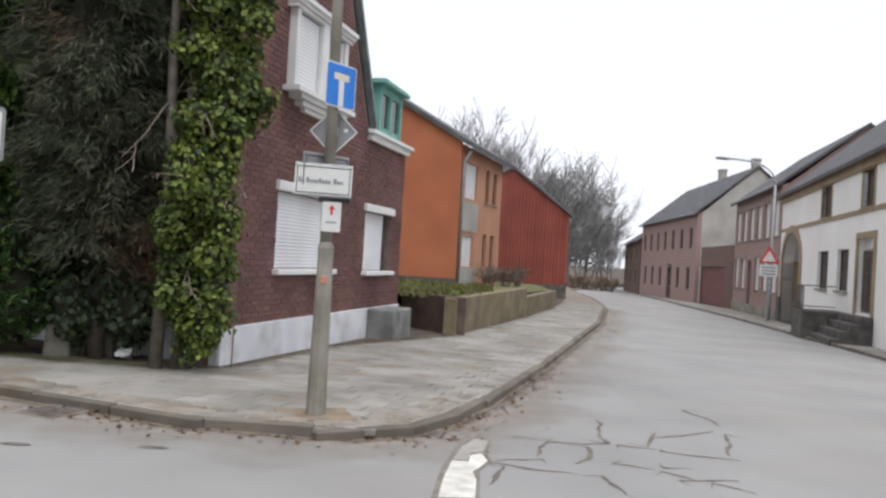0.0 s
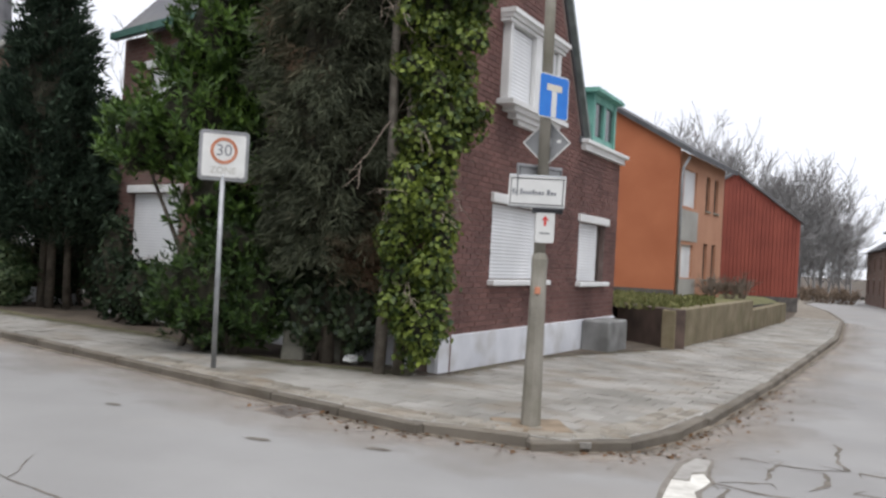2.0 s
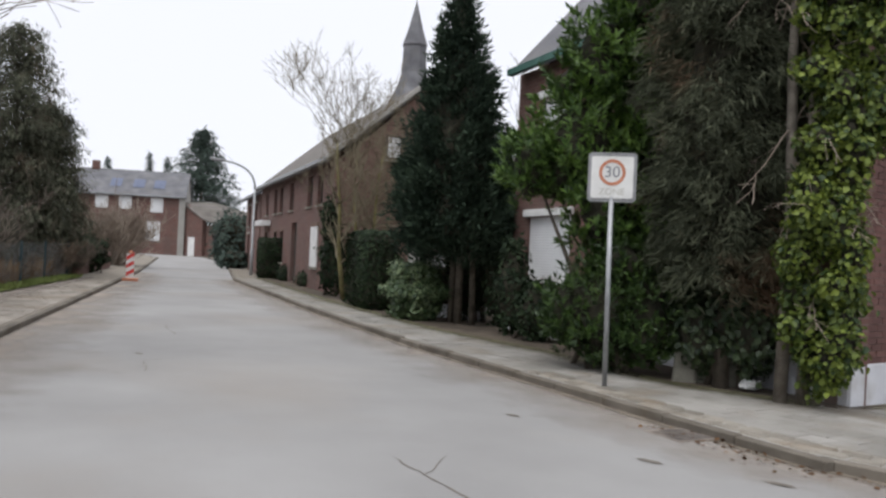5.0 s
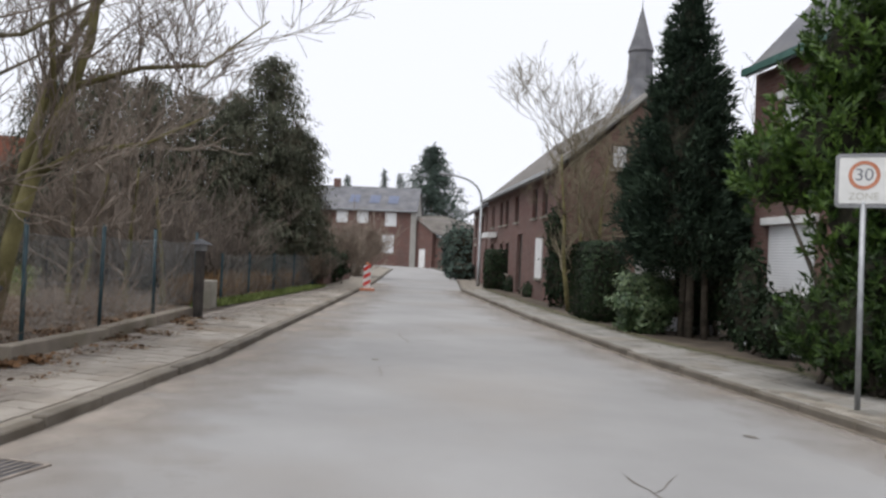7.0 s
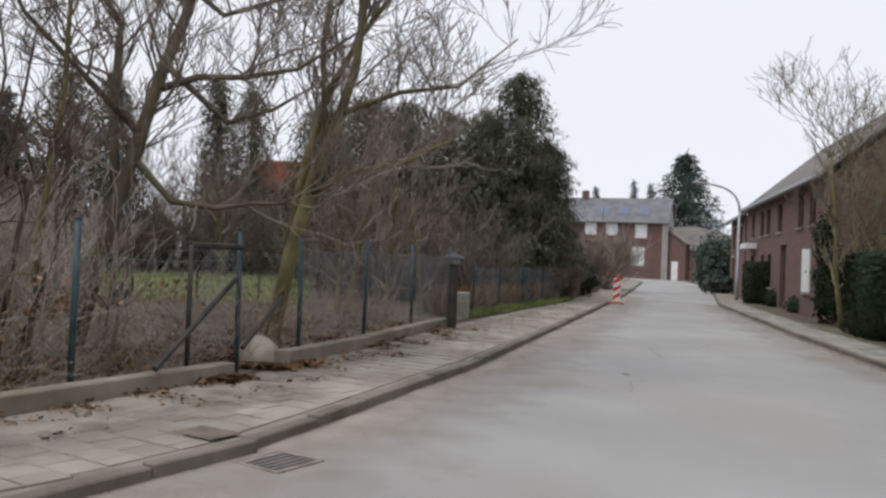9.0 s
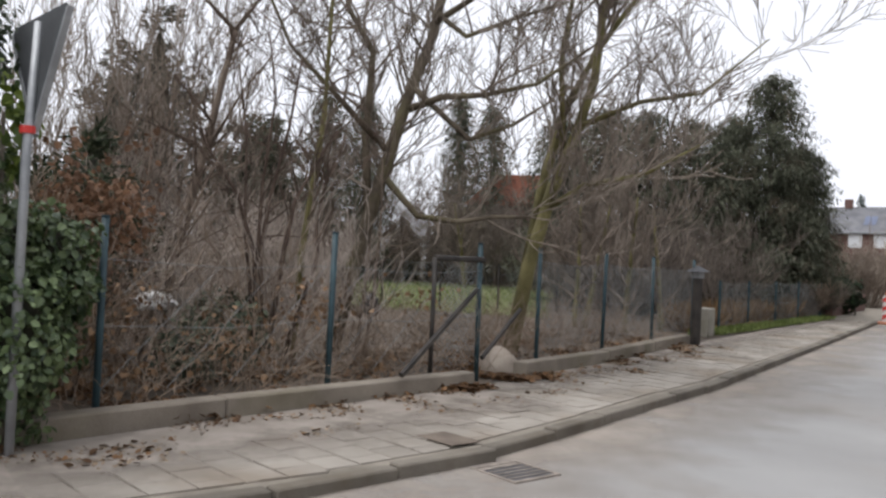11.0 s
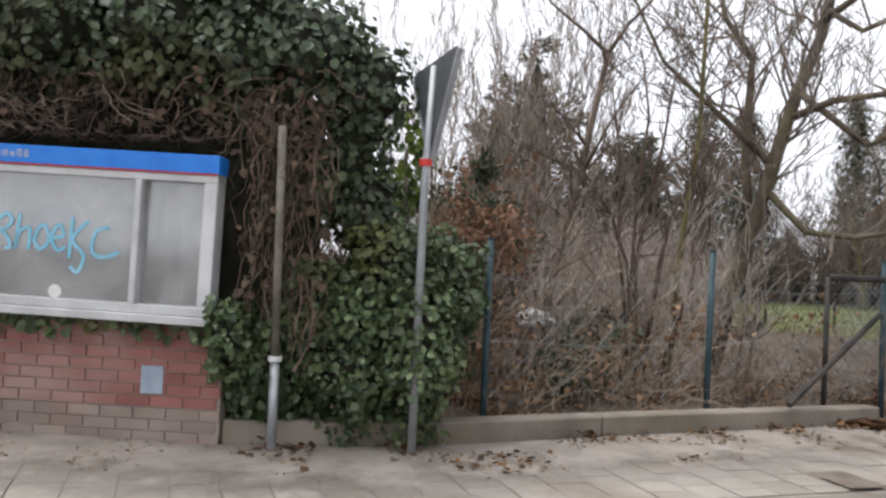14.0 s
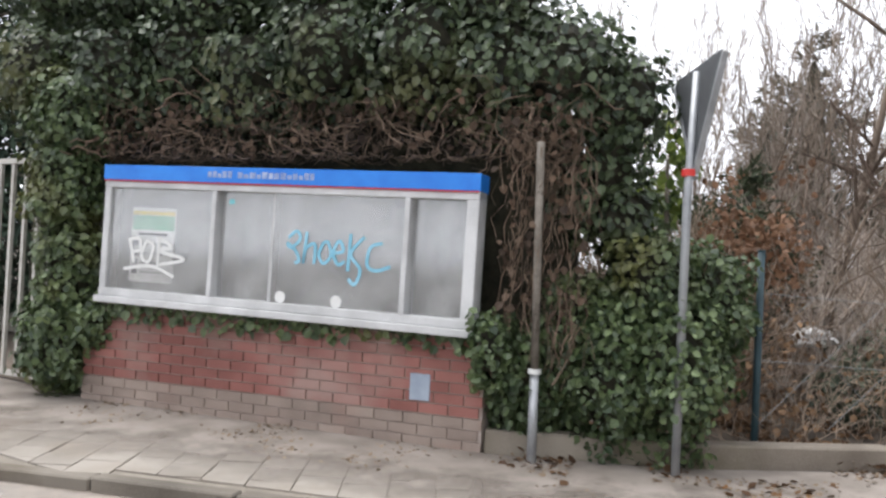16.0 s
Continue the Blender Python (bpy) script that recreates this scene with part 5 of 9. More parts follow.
def plumed(name, x, y, z0, profile, label, mat, plumes, each, size, seed, trunks=((0, 0, 0.1),), rise=0.5, loose=0.16, spread=0.26, core=0.7, lean=(0.0, 0.0), slim=1.2):
    """A dense evergreen: plumes of fine sprays over a profile of (height, radius) pairs, round a dark inside."""
    rnd = np.random.default_rng(seed)
    ob = thing(name, (x, y, z0), label, "tree")
    hs, rs_ = np.array([q[0] for q in profile]), np.array([q[1] for q in profile])
    top = hs[-1]
    for tx, ty, r in trunks:
        part("trunk", Geo().tube([(x + tx, y + ty, z0 - 0.1), (x + tx * 0.9, y + ty * 0.9, z0 + hs[0]), (x + tx * 0.4 + lean[0] * 0.5, y + ty * 0.4 + lean[1] * 0.5, z0 + top * 0.5), (x + lean[0], y + lean[1], z0 + top * 0.93)], [r, r * 0.8, r * 0.5, 0.015], 8), BARK, ob, "", None, True)
    grid = np.linspace(hs[0], top, 200)
    wgt = np.interp(grid, hs, rs_) + 0.12
    h = rnd.choice(grid, plumes, p=wgt / wgt.sum())
    a = rnd.uniform(0, 2 * np.pi, plumes)
    r = np.interp(h, hs, rs_) * (1 - loose * 1.6 * rnd.random(plumes) ** 1.5 + rnd.normal(0, loose * 0.5, plumes))
    c = np.stack([x + lean[0] * h / top + r * np.cos(a), y + lean[1] * h / top + r * np.sin(a), z0 + h], 1)
    axis = np.stack([np.cos(a), np.sin(a), np.full(plumes, rise) + rnd.normal(0, 0.25, plumes)], 1)
    axis /= np.linalg.norm(axis, axis=1)[:, None]
    big = spread * rnd.uniform(0.6, 1.35, plumes) * (0.6 + 0.4 * np.minimum(1, np.interp(h, hs, rs_) / (0.6 * rs_.max())))
    k = np.repeat(np.arange(plumes), each)
    t = rnd.uniform(-1, 1, (len(k), 1))
    pts = c[k] + axis[k] * t * big[k][:, None] * 1.2 + rnd.normal(0, 1, (len(k), 3)) * (big[k][:, None] * 0.42 * (1.1 - 0.75 * np.clip(t, -0.2, 1)))
    pts[:, 2] = np.maximum(pts[:, 2], z0 + 0.05)
    tip = axis[k] + rnd.normal(0, 0.5, (len(k), 3))
    tip /= np.linalg.norm(tip, axis=1)[:, None]
    nrm = np.cross(tip, rnd.normal(0, 1, (len(k), 3)))
    nrm /= np.linalg.norm(nrm, axis=1)[:, None] + 1e-9
    side = np.cross(tip, nrm)
    s_ = size * rnd.uniform(0.6, 1.4, (len(k), 1, 1))
    v = pts[:, None, :] + s_ * (SPRAY[None, :, 0, None] * side[:, None, :] * slim + SPRAY[None, :, 1, None] * tip[:, None, :] + SPRAY[None, :, 2, None] * nrm[:, None, :])
    geo = Geo()
    geo.v = v.reshape(-1, 3).tolist()
    geo.f = [tuple(i * 4 + j for j in f) for i in range(len(k)) for f in SPRAY_F]
    part("foliage", geo, mat, ob)
    limbs = Geo()
    for i in range(0, plumes, 2):
        q = c[i]
        limbs.tube([(x + lean[0] * h[i] / top, y + lean[1] * h[i] / top, q[2] - 0.3 * rise), ((x + q[0]) / 2, (y + q[1]) / 2, q[2] - 0.22 * rise), tuple(q)], [0.025, 0.016, 0.006], 4, None, False)
    part("limb_tangle", limbs, BARK, ob, kind="stuff")
    # a near-black body under the plumes paints the crown's inner shade
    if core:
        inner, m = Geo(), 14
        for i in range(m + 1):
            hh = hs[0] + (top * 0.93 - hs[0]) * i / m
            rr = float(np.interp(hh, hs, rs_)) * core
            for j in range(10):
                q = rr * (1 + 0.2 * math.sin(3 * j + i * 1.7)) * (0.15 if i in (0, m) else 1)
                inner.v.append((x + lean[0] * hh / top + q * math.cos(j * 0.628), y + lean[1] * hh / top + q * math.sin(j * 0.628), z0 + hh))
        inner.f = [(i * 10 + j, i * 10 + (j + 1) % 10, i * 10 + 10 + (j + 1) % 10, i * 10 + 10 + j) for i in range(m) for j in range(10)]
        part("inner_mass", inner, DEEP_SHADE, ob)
    return ob


# the ivy column on the corner of the brick house: many clumps with gaps between
ri = random.Random(61)
blobs = []
for k in range(74):
    z = 0.4 + 6.2 * (k + ri.random()) / 74
    az = ri.uniform(14.6, 18.2) if z < 3.0 else ri.uniform(13.4, 17.9)
    blobs.append((*polar(az, 10.55 + ri.uniform(-0.2, 0.3)), z, ri.uniform(0.14, 0.3), ri.uniform(0.14, 0.28), ri.uniform(0.16, 0.34)))
shrub("ivy_column", blobs, 27000, 0.07, IVY_YELLOW, "yellow-green ivy in clumps climbing the corner of the brick house", "ivy", 0.7, 0.45, 0, 0.62, wild=0.9)
for z0, z1, az in ((0.2, 7.2, 18.7), (0.1, 7.6, 17.4)):
    x, y = polar(az, 10.95)
    trunk = thing("tree", (x, y, gz(x, y) + 0.05), "bare grey trunk standing in the ivy beside the house corner", "tree")
    part("trunk", Geo().tube([(x, y, z0 - 0.2), (x + 0.05, y, 2.0), (x - 0.02, y + 0.03, 4.2), (x + 0.06, y, z1)], [0.085, 0.07, 0.06, 0.035], 8), TRUNK_GREY, trunk, "", None, True)
    g = Geo()
    for k in range(16):
        branching(g, (x, y, ri.uniform(1.2, 6.5)), (ri.gauss(0.4, 0.7), ri.gauss(-0.4, 0.5), ri.gauss(-0.3, 0.4)), ri.uniform(0.5, 1.1), 0.014, 2, 4, 0.6, -0.1, (2, 3), 0.004, ri)
    part("dead_twigs", g, TWIG_BEIGE, trunk)
# the browning conifer beside it: hanging feathery sprays, hollow at its foot
plumed("conifer", *polar(22.3, 11.75), 0.1, [(1.3, 0.5), (2.0, 0.8), (4.0, 0.86), (6.5, 0.8), (8.0, 0.45), (8.6, 0.05)], "browning conifer with hanging dead sprays, hollow below", DEAD_CONIFER, 400, 170, 0.15, 5, ((0, 0, 0.11), (0.25, 0.1, 0.08)), -0.75, 0.2, 0.26, 0.66, slim=0.6)
# laurel: one tall plant and a lower one before it
blobs = [(*polar(35.1, 12.9), 3.0, 0.42, 0.45, 0.58), (*polar(31.6, 13.0), 3.45, 0.72, 0.65, 0.95), (*polar(30.4, 13.0), 4.7, 0.6, 0.6, 0.85), (*polar(27.9, 13.2), 5.75, 0.52, 0.6, 0.9),
         (*polar(27.8, 13.0), 4.2, 0.6, 0.6, 1.0), (*polar(27.4, 12.9), 2.6, 0.6, 0.6, 1.0), (*polar(29.9, 12.8), 2.3, 0.6, 0.55, 0.75), (*polar(33.5, 12.9), 2.85, 0.35, 0.4, 0.4), (*polar(32.7, 13.0), 4.35, 0.25, 0.3, 0.4)]
shooting_shrub("laurel", blobs, 2100, 12, 0.15, LAUREL, "tall green laurel with upright leafy shoots before the brick house")
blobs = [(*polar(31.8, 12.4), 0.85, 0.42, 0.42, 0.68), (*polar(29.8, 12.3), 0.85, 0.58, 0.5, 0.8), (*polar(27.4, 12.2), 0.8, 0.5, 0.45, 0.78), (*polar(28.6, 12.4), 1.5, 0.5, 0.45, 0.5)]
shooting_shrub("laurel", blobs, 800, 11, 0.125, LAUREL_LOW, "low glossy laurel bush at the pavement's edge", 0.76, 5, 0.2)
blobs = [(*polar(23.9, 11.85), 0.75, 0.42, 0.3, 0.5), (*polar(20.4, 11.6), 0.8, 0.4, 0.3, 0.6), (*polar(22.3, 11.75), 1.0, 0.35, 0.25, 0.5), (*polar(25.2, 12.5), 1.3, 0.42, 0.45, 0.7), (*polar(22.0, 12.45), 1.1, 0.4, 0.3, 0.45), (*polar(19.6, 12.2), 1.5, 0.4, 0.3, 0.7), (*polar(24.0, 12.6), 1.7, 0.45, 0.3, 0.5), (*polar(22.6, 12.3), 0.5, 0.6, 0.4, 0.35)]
shrub("ivy", blobs, 6500, 0.085, IVY_DARK, "ivy creeping over stones under the conifer, coloured dark for the shade there", "ivy", 0.7, 0.35, 3, 0.75)
# tall cypress, its shrubs and the hedges along the pavement
plumed("cypress", *polar(39.9, 19.0), 0.1, [(1.55, 1.0), (2.2, 1.28), (3.2, 1.08), (3.8, 0.96), (4.7, 0.76), (6.1, 0.4), (7.2, 0.15), (8.0, 0.04), (8.4, 0.02)], "tall dark cypress with bare lower trunks", CYPRESS, 470, 110, 0.15, 11, ((0.0, 0.0, 0.1), (0.32, 0.12, 0.08), (-0.3, 0.1, 0.09)), 0.7, 0.18, 0.3, 0.74, (-0.3, -0.1))
# the second clump is added to darken the wall beside the cypress
blobs = [(*polar(34.5, 16.0), 0.65, 0.46, 0.4, 0.6), (*polar(36.2, 16.9), 1.05, 0.42, 0.35, 1.0)]
# growth added so that the gap behind the trunks reads as dark
shrub("shrub", [(*polar(39.3, 20.3), 1.25, 0.8, 0.5, 1.2), (*polar(36.9, 19.0), 1.15, 0.6, 0.4, 1.05)], 3400, 0.08, HEDGE_LEAF, "evergreen growth added to darken the gap behind the cypress trunks", "shrub", 0.4, 0.25, 3, 0.85)
shrub("shrub", blobs, 2600, 0.08, HEDGE_LEAF, "low dark evergreen shrub by the house wall", "shrub", 0.4, 0.25, 3, 0.8)
blobs = [(*polar(42.9, 19.6), 0.8, 0.74, 0.7, 0.72)]
shrub("round_bush", blobs, 7600, 0.075, BUSH_LEAF, "rounded variegated evergreen bush beside the pavement", "shrub", 0.5, 0.22, 4, 0.82)


def clipped(name, m, sx, sy, sz, leaves, label, size=0.07, mat=HEDGE_LEAF):
    """A clipped hedge: leaves over a soft-edged block."""
    at = m.translation
    ob = thing(name, tuple(at), label, "hedge")
    q = rng.uniform(-1, 1, (leaves, 3))
    ax = rng.choice(3, leaves, p=np.array([sy * sz, sx * sz, sx * sy]) / (sy * sz + sx * sz + sx * sy))
    q[np.arange(leaves), ax] = np.sign(q[np.arange(leaves), ax])
    n = q / (np.abs(q).max(1)[:, None]) ** 1
    q = q * (1 - 0.06 * (np.abs(q) ** 4).sum(1)[:, None] / 2) * (1 + rng.normal(0, 0.025, (leaves, 1)))
    p = q * np.array([sx / 2, sy / 2, sz / 2]) + np.array([0, 0, sz / 2])
    r = np.array(m.to_3x3())
    part("foliage", scatter(p @ r.T + np.array(at), n @ r.T, size, 0.4), mat, ob)
    # near-black block: the hedge's inner shade, put into its colour
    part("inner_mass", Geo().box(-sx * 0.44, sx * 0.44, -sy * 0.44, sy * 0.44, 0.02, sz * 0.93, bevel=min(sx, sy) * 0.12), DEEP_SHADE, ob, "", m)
    return ob


hx, hy = polar(45.9, 22.6)
clipped("hedge", pose(hx, hy, 0.15, 0, 0, 153), 2.2, 1.0, 2.05, 6000, "dark clipped evergreen hedge beside the pavement")
hx, hy = polar(52.75, 39.6)
clipped("hedge", pose(hx, hy, 0.25, 0, 0, 150), 1.5, 1.2, 1.85, 2500, "dark clipped yew block before the brick house", 0.1)
shrub("shrub", [(*polar(48.6, 27.4), 1.3, 0.5, 0.5, 1.2), (*polar(48.9, 27.2), 2.6, 0.35, 0.35, 0.8)], 1800, 0.11, HEDGE_LEAF, "dark evergreen growing up the house corner", "shrub", 0.5, 0.3, 2, 0.75)
shrub("shrub", [(*polar(51.6, 37.2), 0.55, 0.5, 0.5, 0.45), (*polar(50.2, 33), 0.45, 0.6, 0.5, 0.4)], 1500, 0.09, HEDGE_LEAF, "low shrubs in front of the brick house", "shrub", 0.4, 0.3, 2, 0.8)
shrub("hedge", [(*polar(55.0, 58), 1.8, 1.3, 1.6, 2.2), (*polar(55.4, 64), 2.0, 1.4, 1.6, 2.4), (*polar(55.2, 52), 0.8, 0.9, 0.9, 0.7)], 4500, 0.2, FAR_CONIFER, "green hedge bushes near the street bend", "hedge", 0.4, 0.3, 3, 0.8)
bare_tree("tree", *polar(47.3, 25.8), 6.6, 21, "bare spreading tree with mossy yellow stems", 0.08, 4, (3, 4), BARK_MOSSY, TWIG_MOSSY, 0.65, 0.25, stems=3, twig=0.006)
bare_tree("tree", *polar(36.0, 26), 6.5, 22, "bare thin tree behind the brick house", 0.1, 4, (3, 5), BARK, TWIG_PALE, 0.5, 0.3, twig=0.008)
# beyond the bend
conifer("conifer", *polar(57.5, 104), 0.6, 14.8, 11.0, 31, "large dark conifer behind the far houses", FAR_CONIFER, 12000, 0.6, 0.3, 0.05, 0.4, 0.3, ragged=0.16, narrow=0.75)
for az, d, h, w in ((60.8, 120, 13.2, 3), (59.7, 121, 12.9, 2.6), (63.3, 118, 12.0, 2.2)):
    conifer("conifer", *polar(az, d), 0.6, h, w, int(az * 10), "distant dark conifer top behind the slate roof", FAR_CONIFER, 2500, 0.5, 0.3, 0.05, 0.1, 0.2)


def twiggy_ball(name, x, y, z, r, h, seed, label, mat, count=90, twig=0.008):
    """A dense bare shrub of arching stems."""
    rnd = random.Random(seed)
    ob = thing(name, (x, y, z), label, "shrub")
    g = Geo()
    for i in range(count):
        a, s = rnd.uniform(0, 6.28), rnd.random() ** 0.6
        branching(g, (x + 0.25 * r * s * math.cos(a), y + 0.25 * r * s * math.sin(a), z), (0.75 * s * math.cos(a), 0.75 * s * math.sin(a), 1), h * rnd.uniform(0.42, 0.6), twig * 2.2, 2, 4, 0.6, 0.2, (3, 5), twig, rnd, 0.14, 5)
    part("stem_tangle", g, mat, ob)
    return ob


twiggy_ball("bare_shrub", *polar(62.9, 46), 0.4, 2.8, 3.9, 41, "rounded beige bare shrub by the pavement", TWIG_BEIGE, 110, 0.012)
twiggy_ball("bare_shrub", *polar(66.2, 31), 0.35, 1.0, 1.6, 42, "low brown bare shrub behind a wire fence", TWIG_RED, 60, 0.008)
twiggy_ball("bare_shrub", *polar(65.1, 33.5), 0.35, 0.9, 1.7, 43, "grey-brown bare shrub at the fence's end", TWIG, 60, 0.008)
shrub("shrub", [(*polar(64.3, 36), 1.1, 0.9, 0.8, 0.8)], 1500, 0.12, HEDGE_LEAF, "dark evergreen shrub by the bend", "shrub", 0.4, 0.3, 2, 0.8)

# the overgrown garden
for az, d, h, w, s in ((68.6, 31, 8.3, 3.4, 51), (66.7, 33, 6.0, 2.2, 52), (70.9, 33, 7.2, 3.2, 53)):
    conifer("conifer", *polar(az, d), 0.35, h, w, s, "dark weeping conifer at the edge of the overgrown garden", GARDEN_CONIFER, 24000, 0.17, 1.0, 0.08, 0.3, 0.14, ragged=0.3, narrow=0.45)
for az, d, h, w, s in ((73.4, 29, 6.3, 3.6, 61), (76.3, 28, 6.4, 3.6, 62), (79.2, 29, 6.7, 3.8, 63), (82.0, 30, 6.5, 3.4, 64), (86.9, 44, 9.6, 2.6, 65), (89.1, 45, 10.2, 1.8, 66), (95.5, 38, 8.4, 3.0, 67), (98.2, 39, 8.7, 3.2, 68)):
    conifer("conifer", *polar(az, d), 0.4, h, w, s, "dense brownish conifer in the overgrown garden", GARDEN_CONIFER, 12000, 0.2, 0.7, 0.06, 0.25, 0.14, ragged=0.3, narrow=0.5)
plumed("spruce", *polar(109.4, 20), 0.4, [(0.6, 1.5), (2.5, 1.25), (4.0, 0.95), (5.5, 0.55), (6.7, 0.08)], "dark ragged spruce behind bare saplings", SPRUCE, 170, 55, 0.2, 69, ((0, 0, 0.12),), 0.15, 0.4, 0.36, 0.3)
plumed("spruce", *polar(112.2, 22), 0.4, [(0.6, 1.3), (2.5, 1.05), (4.0, 0.7), (5.6, 0.06)], "lower dark spruce behind bare saplings", SPRUCE, 120, 50, 0.2, 70, ((0, 0, 0.12),), 0.15, 0.4, 0.34, 0.3)
plumed("spruce", *polar(102.6, 34), 0.4, [(0.6, 2.0), (4.0, 1.8), (5.6, 1.1), (6.6, 0.2)], "broad brownish conifer deep in the garden", GARDEN_CONIFER, 220, 60, 0.26, 168, ((0, 0, 0.14),), 0.1, 0.25, 0.5, 0.6)


def limb(points, r0, r1):
    n = len(points)
    return Geo().tube(points, [r0 + (r1 - r0) * i / (n - 1) for i in range(n)], 8)


def at(az, d, t):
    """A place on a limb: direction, distance, slope of the sight line."""
    return (*polar(az, d), EYE + d * t)


def limbed(name, runs, seed, label, mat, twigs, kids=(4, 6), top=4, reach=1.0, twig=0.004):
    """A tree whose main limbs follow given runs, with finer branches growing off them."""
    rnd = random.Random(seed)
    ob = thing(name, runs[0][0][0], label, "tree")
    for pts, r0, r1 in runs:
        part("limb", limb(pts, r0, r1), mat, ob, "", None, True)
    fine = Geo()
    for pts, r0, r1 in runs:
        n = len(pts)
        total = sum((Vector(b) - Vector(a)).length for a, b in zip(pts, pts[1:]))
        for i in range(int(total * 4.5)):
            f = rnd.uniform(0.3, 1.0) * (n - 1)
            k = min(int(f), n - 2)
            a, b = Vector(pts[k]), Vector(pts[k + 1])
            q = a.lerp(b, f - k)
            r = r0 + (r1 - r0) * f / (n - 1)
            d = (b - a).normalized() * 0.5 + Vector((rnd.gauss(0, 0.7), rnd.gauss(0, 0.7), rnd.gauss(0.35, 0.5)))
            branching(fine, q, d, reach * rnd.uniform(0.6, 1.6), min(r * 0.5, 0.022), 2, top, 0.55, 0.2, kids, twig, rnd)
    part("crown", fine, twigs, ob)
    return ob


# twin mossy stems behind the fence
limbed("tree", [([at(85.0, 12.4, -0.10), at(84.0, 12.4, 0.0), at(82.6, 12.4, 0.095), at(81.2, 12.5, 0.16), at(80.1, 12.6, 0.225), at(79.4, 12.8, 0.36), at(78.6, 13.0, 0.5)], 0.12, 0.04),
                ([at(84.4, 12.4, -0.03), at(83.3, 12.6, 0.10), at(82.0, 12.8, 0.19), at(80.0, 13, 0.26), at(76.5, 13.2, 0.35), at(73, 13.4, 0.42)], 0.09, 0.02),
                ([at(82.9, 12.4, 0.07), at(80.5, 12.0, 0.10), at(76.5, 11.8, 0.115), at(73.0, 11.8, 0.15)], 0.05, 0.015),
                ([at(81.0, 12.5, 0.17), at(77, 12.2, 0.2), at(73, 12.0, 0.21), at(69, 12, 0.27)], 0.045, 0.01),
                ([at(82.0, 12.5, 0.13), at(82.4, 12.4, 0.25), at(81.2, 12.4, 0.4), at(80.9, 12.4, 0.55)], 0.05, 0.02)],
       71, "leaning tree with yellow mossy twin stems behind the fence", BARK_MOSSY, TWIG, reach=1.15, twig=0.005)
# the bent old tree with long level branches
limbed("tree", [([at(97.3, 11.0, -0.11), at(96.2, 11.0, -0.02), at(95.0, 11.0, 0.06), at(93.9, 11.0, 0.13), at(92.8, 11.1, 0.2), at(91.4, 11.2, 0.27), at(90.6, 11.4, 0.34), at(90.0, 11.6, 0.5)], 0.11, 0.05),
                ([at(95.2, 11.0, 0.05), at(95.6, 11.2, 0.14), at(95.4, 11.3, 0.25), at(97.2, 11.3, 0.3), at(98.2, 11.3, 0.4)], 0.065, 0.025),
                ([at(93.2, 11.1, 0.18), at(90.5, 10.8, 0.2), at(87.5, 10.7, 0.205), at(84.0, 10.6, 0.22), at(80, 10.6, 0.27)], 0.055, 0.015),
                ([at(92.5, 11.1, 0.21), at(88.5, 10.9, 0.15), at(85.5, 10.8, 0.17), at(83.0, 10.8, 0.2)], 0.05, 0.012),
                ([at(94.2, 11.0, 0.10), at(91.8, 10.6, 0.055), at(89.0, 10.5, 0.05), at(86.5, 10.5, 0.058), at(83.8, 10.4, 0.06)], 0.05, 0.018),
                ([at(91.2, 11.2, 0.29), at(88, 11, 0.33), at(84, 10.9, 0.36)], 0.05, 0.015),
                ([at(91.0, 11.2, 0.3), at(89, 11, 0.275), at(85.5, 10.9, 0.3), at(82, 10.9, 0.32)], 0.045, 0.012),
                ([at(94.0, 11.0, 0.13), at(97.5, 10.8, 0.19), at(101, 10.6, 0.25), at(104, 10.5, 0.36)], 0.05, 0.012)],
       72, "old bent bare tree with long level branches behind the fence", BARK_BROWN, TWIG, reach=1.1, twig=0.005)
# forked tree, straight stem and the dark many-stemmed shrub behind the fence
limbed("sapling", [([at(108.6, 10.5, -0.12), at(107.6, 10.5, 0.02), at(106.5, 10.5, 0.09), at(105.5, 10.5, 0.184), at(104.7, 10.5, 0.26)], 0.055, 0.035),
                   ([at(104.7, 10.5, 0.26), at(106.5, 10.4, 0.29), at(108.6, 10.4, 0.32), at(110.5, 10.4, 0.37)], 0.028, 0.01),
                   ([at(104.7, 10.5, 0.26), at(103.4, 10.5, 0.295), at(101.8, 10.5, 0.325), at(100.5, 10.5, 0.37)], 0.03, 0.01),
                   ([at(106.0, 10.5, 0.12), at(104.0, 10.3, 0.19), at(102.0, 10.3, 0.24)], 0.022, 0.008)],
       73, "forked bare tree with thin grey-brown limbs behind the fence", SAPLING_BARK, SAPLING_BARK, (1, 3), 4, 0.7, 0.004)
limbed("sapling", [([at(99.9, 10.2, -0.12), at(99.6, 10.2, 0.0), at(99.2, 10.2, 0.065), at(98.5, 10.2, 0.167), at(98.4, 10.2, 0.256), at(98.2, 10.2, 0.4)], 0.045, 0.02)],
       74, "straight bare yellow-brown stem behind the fence", BARK_MOSSY, SAPLING_BARK, (1, 3), 4, 0.7, 0.004)
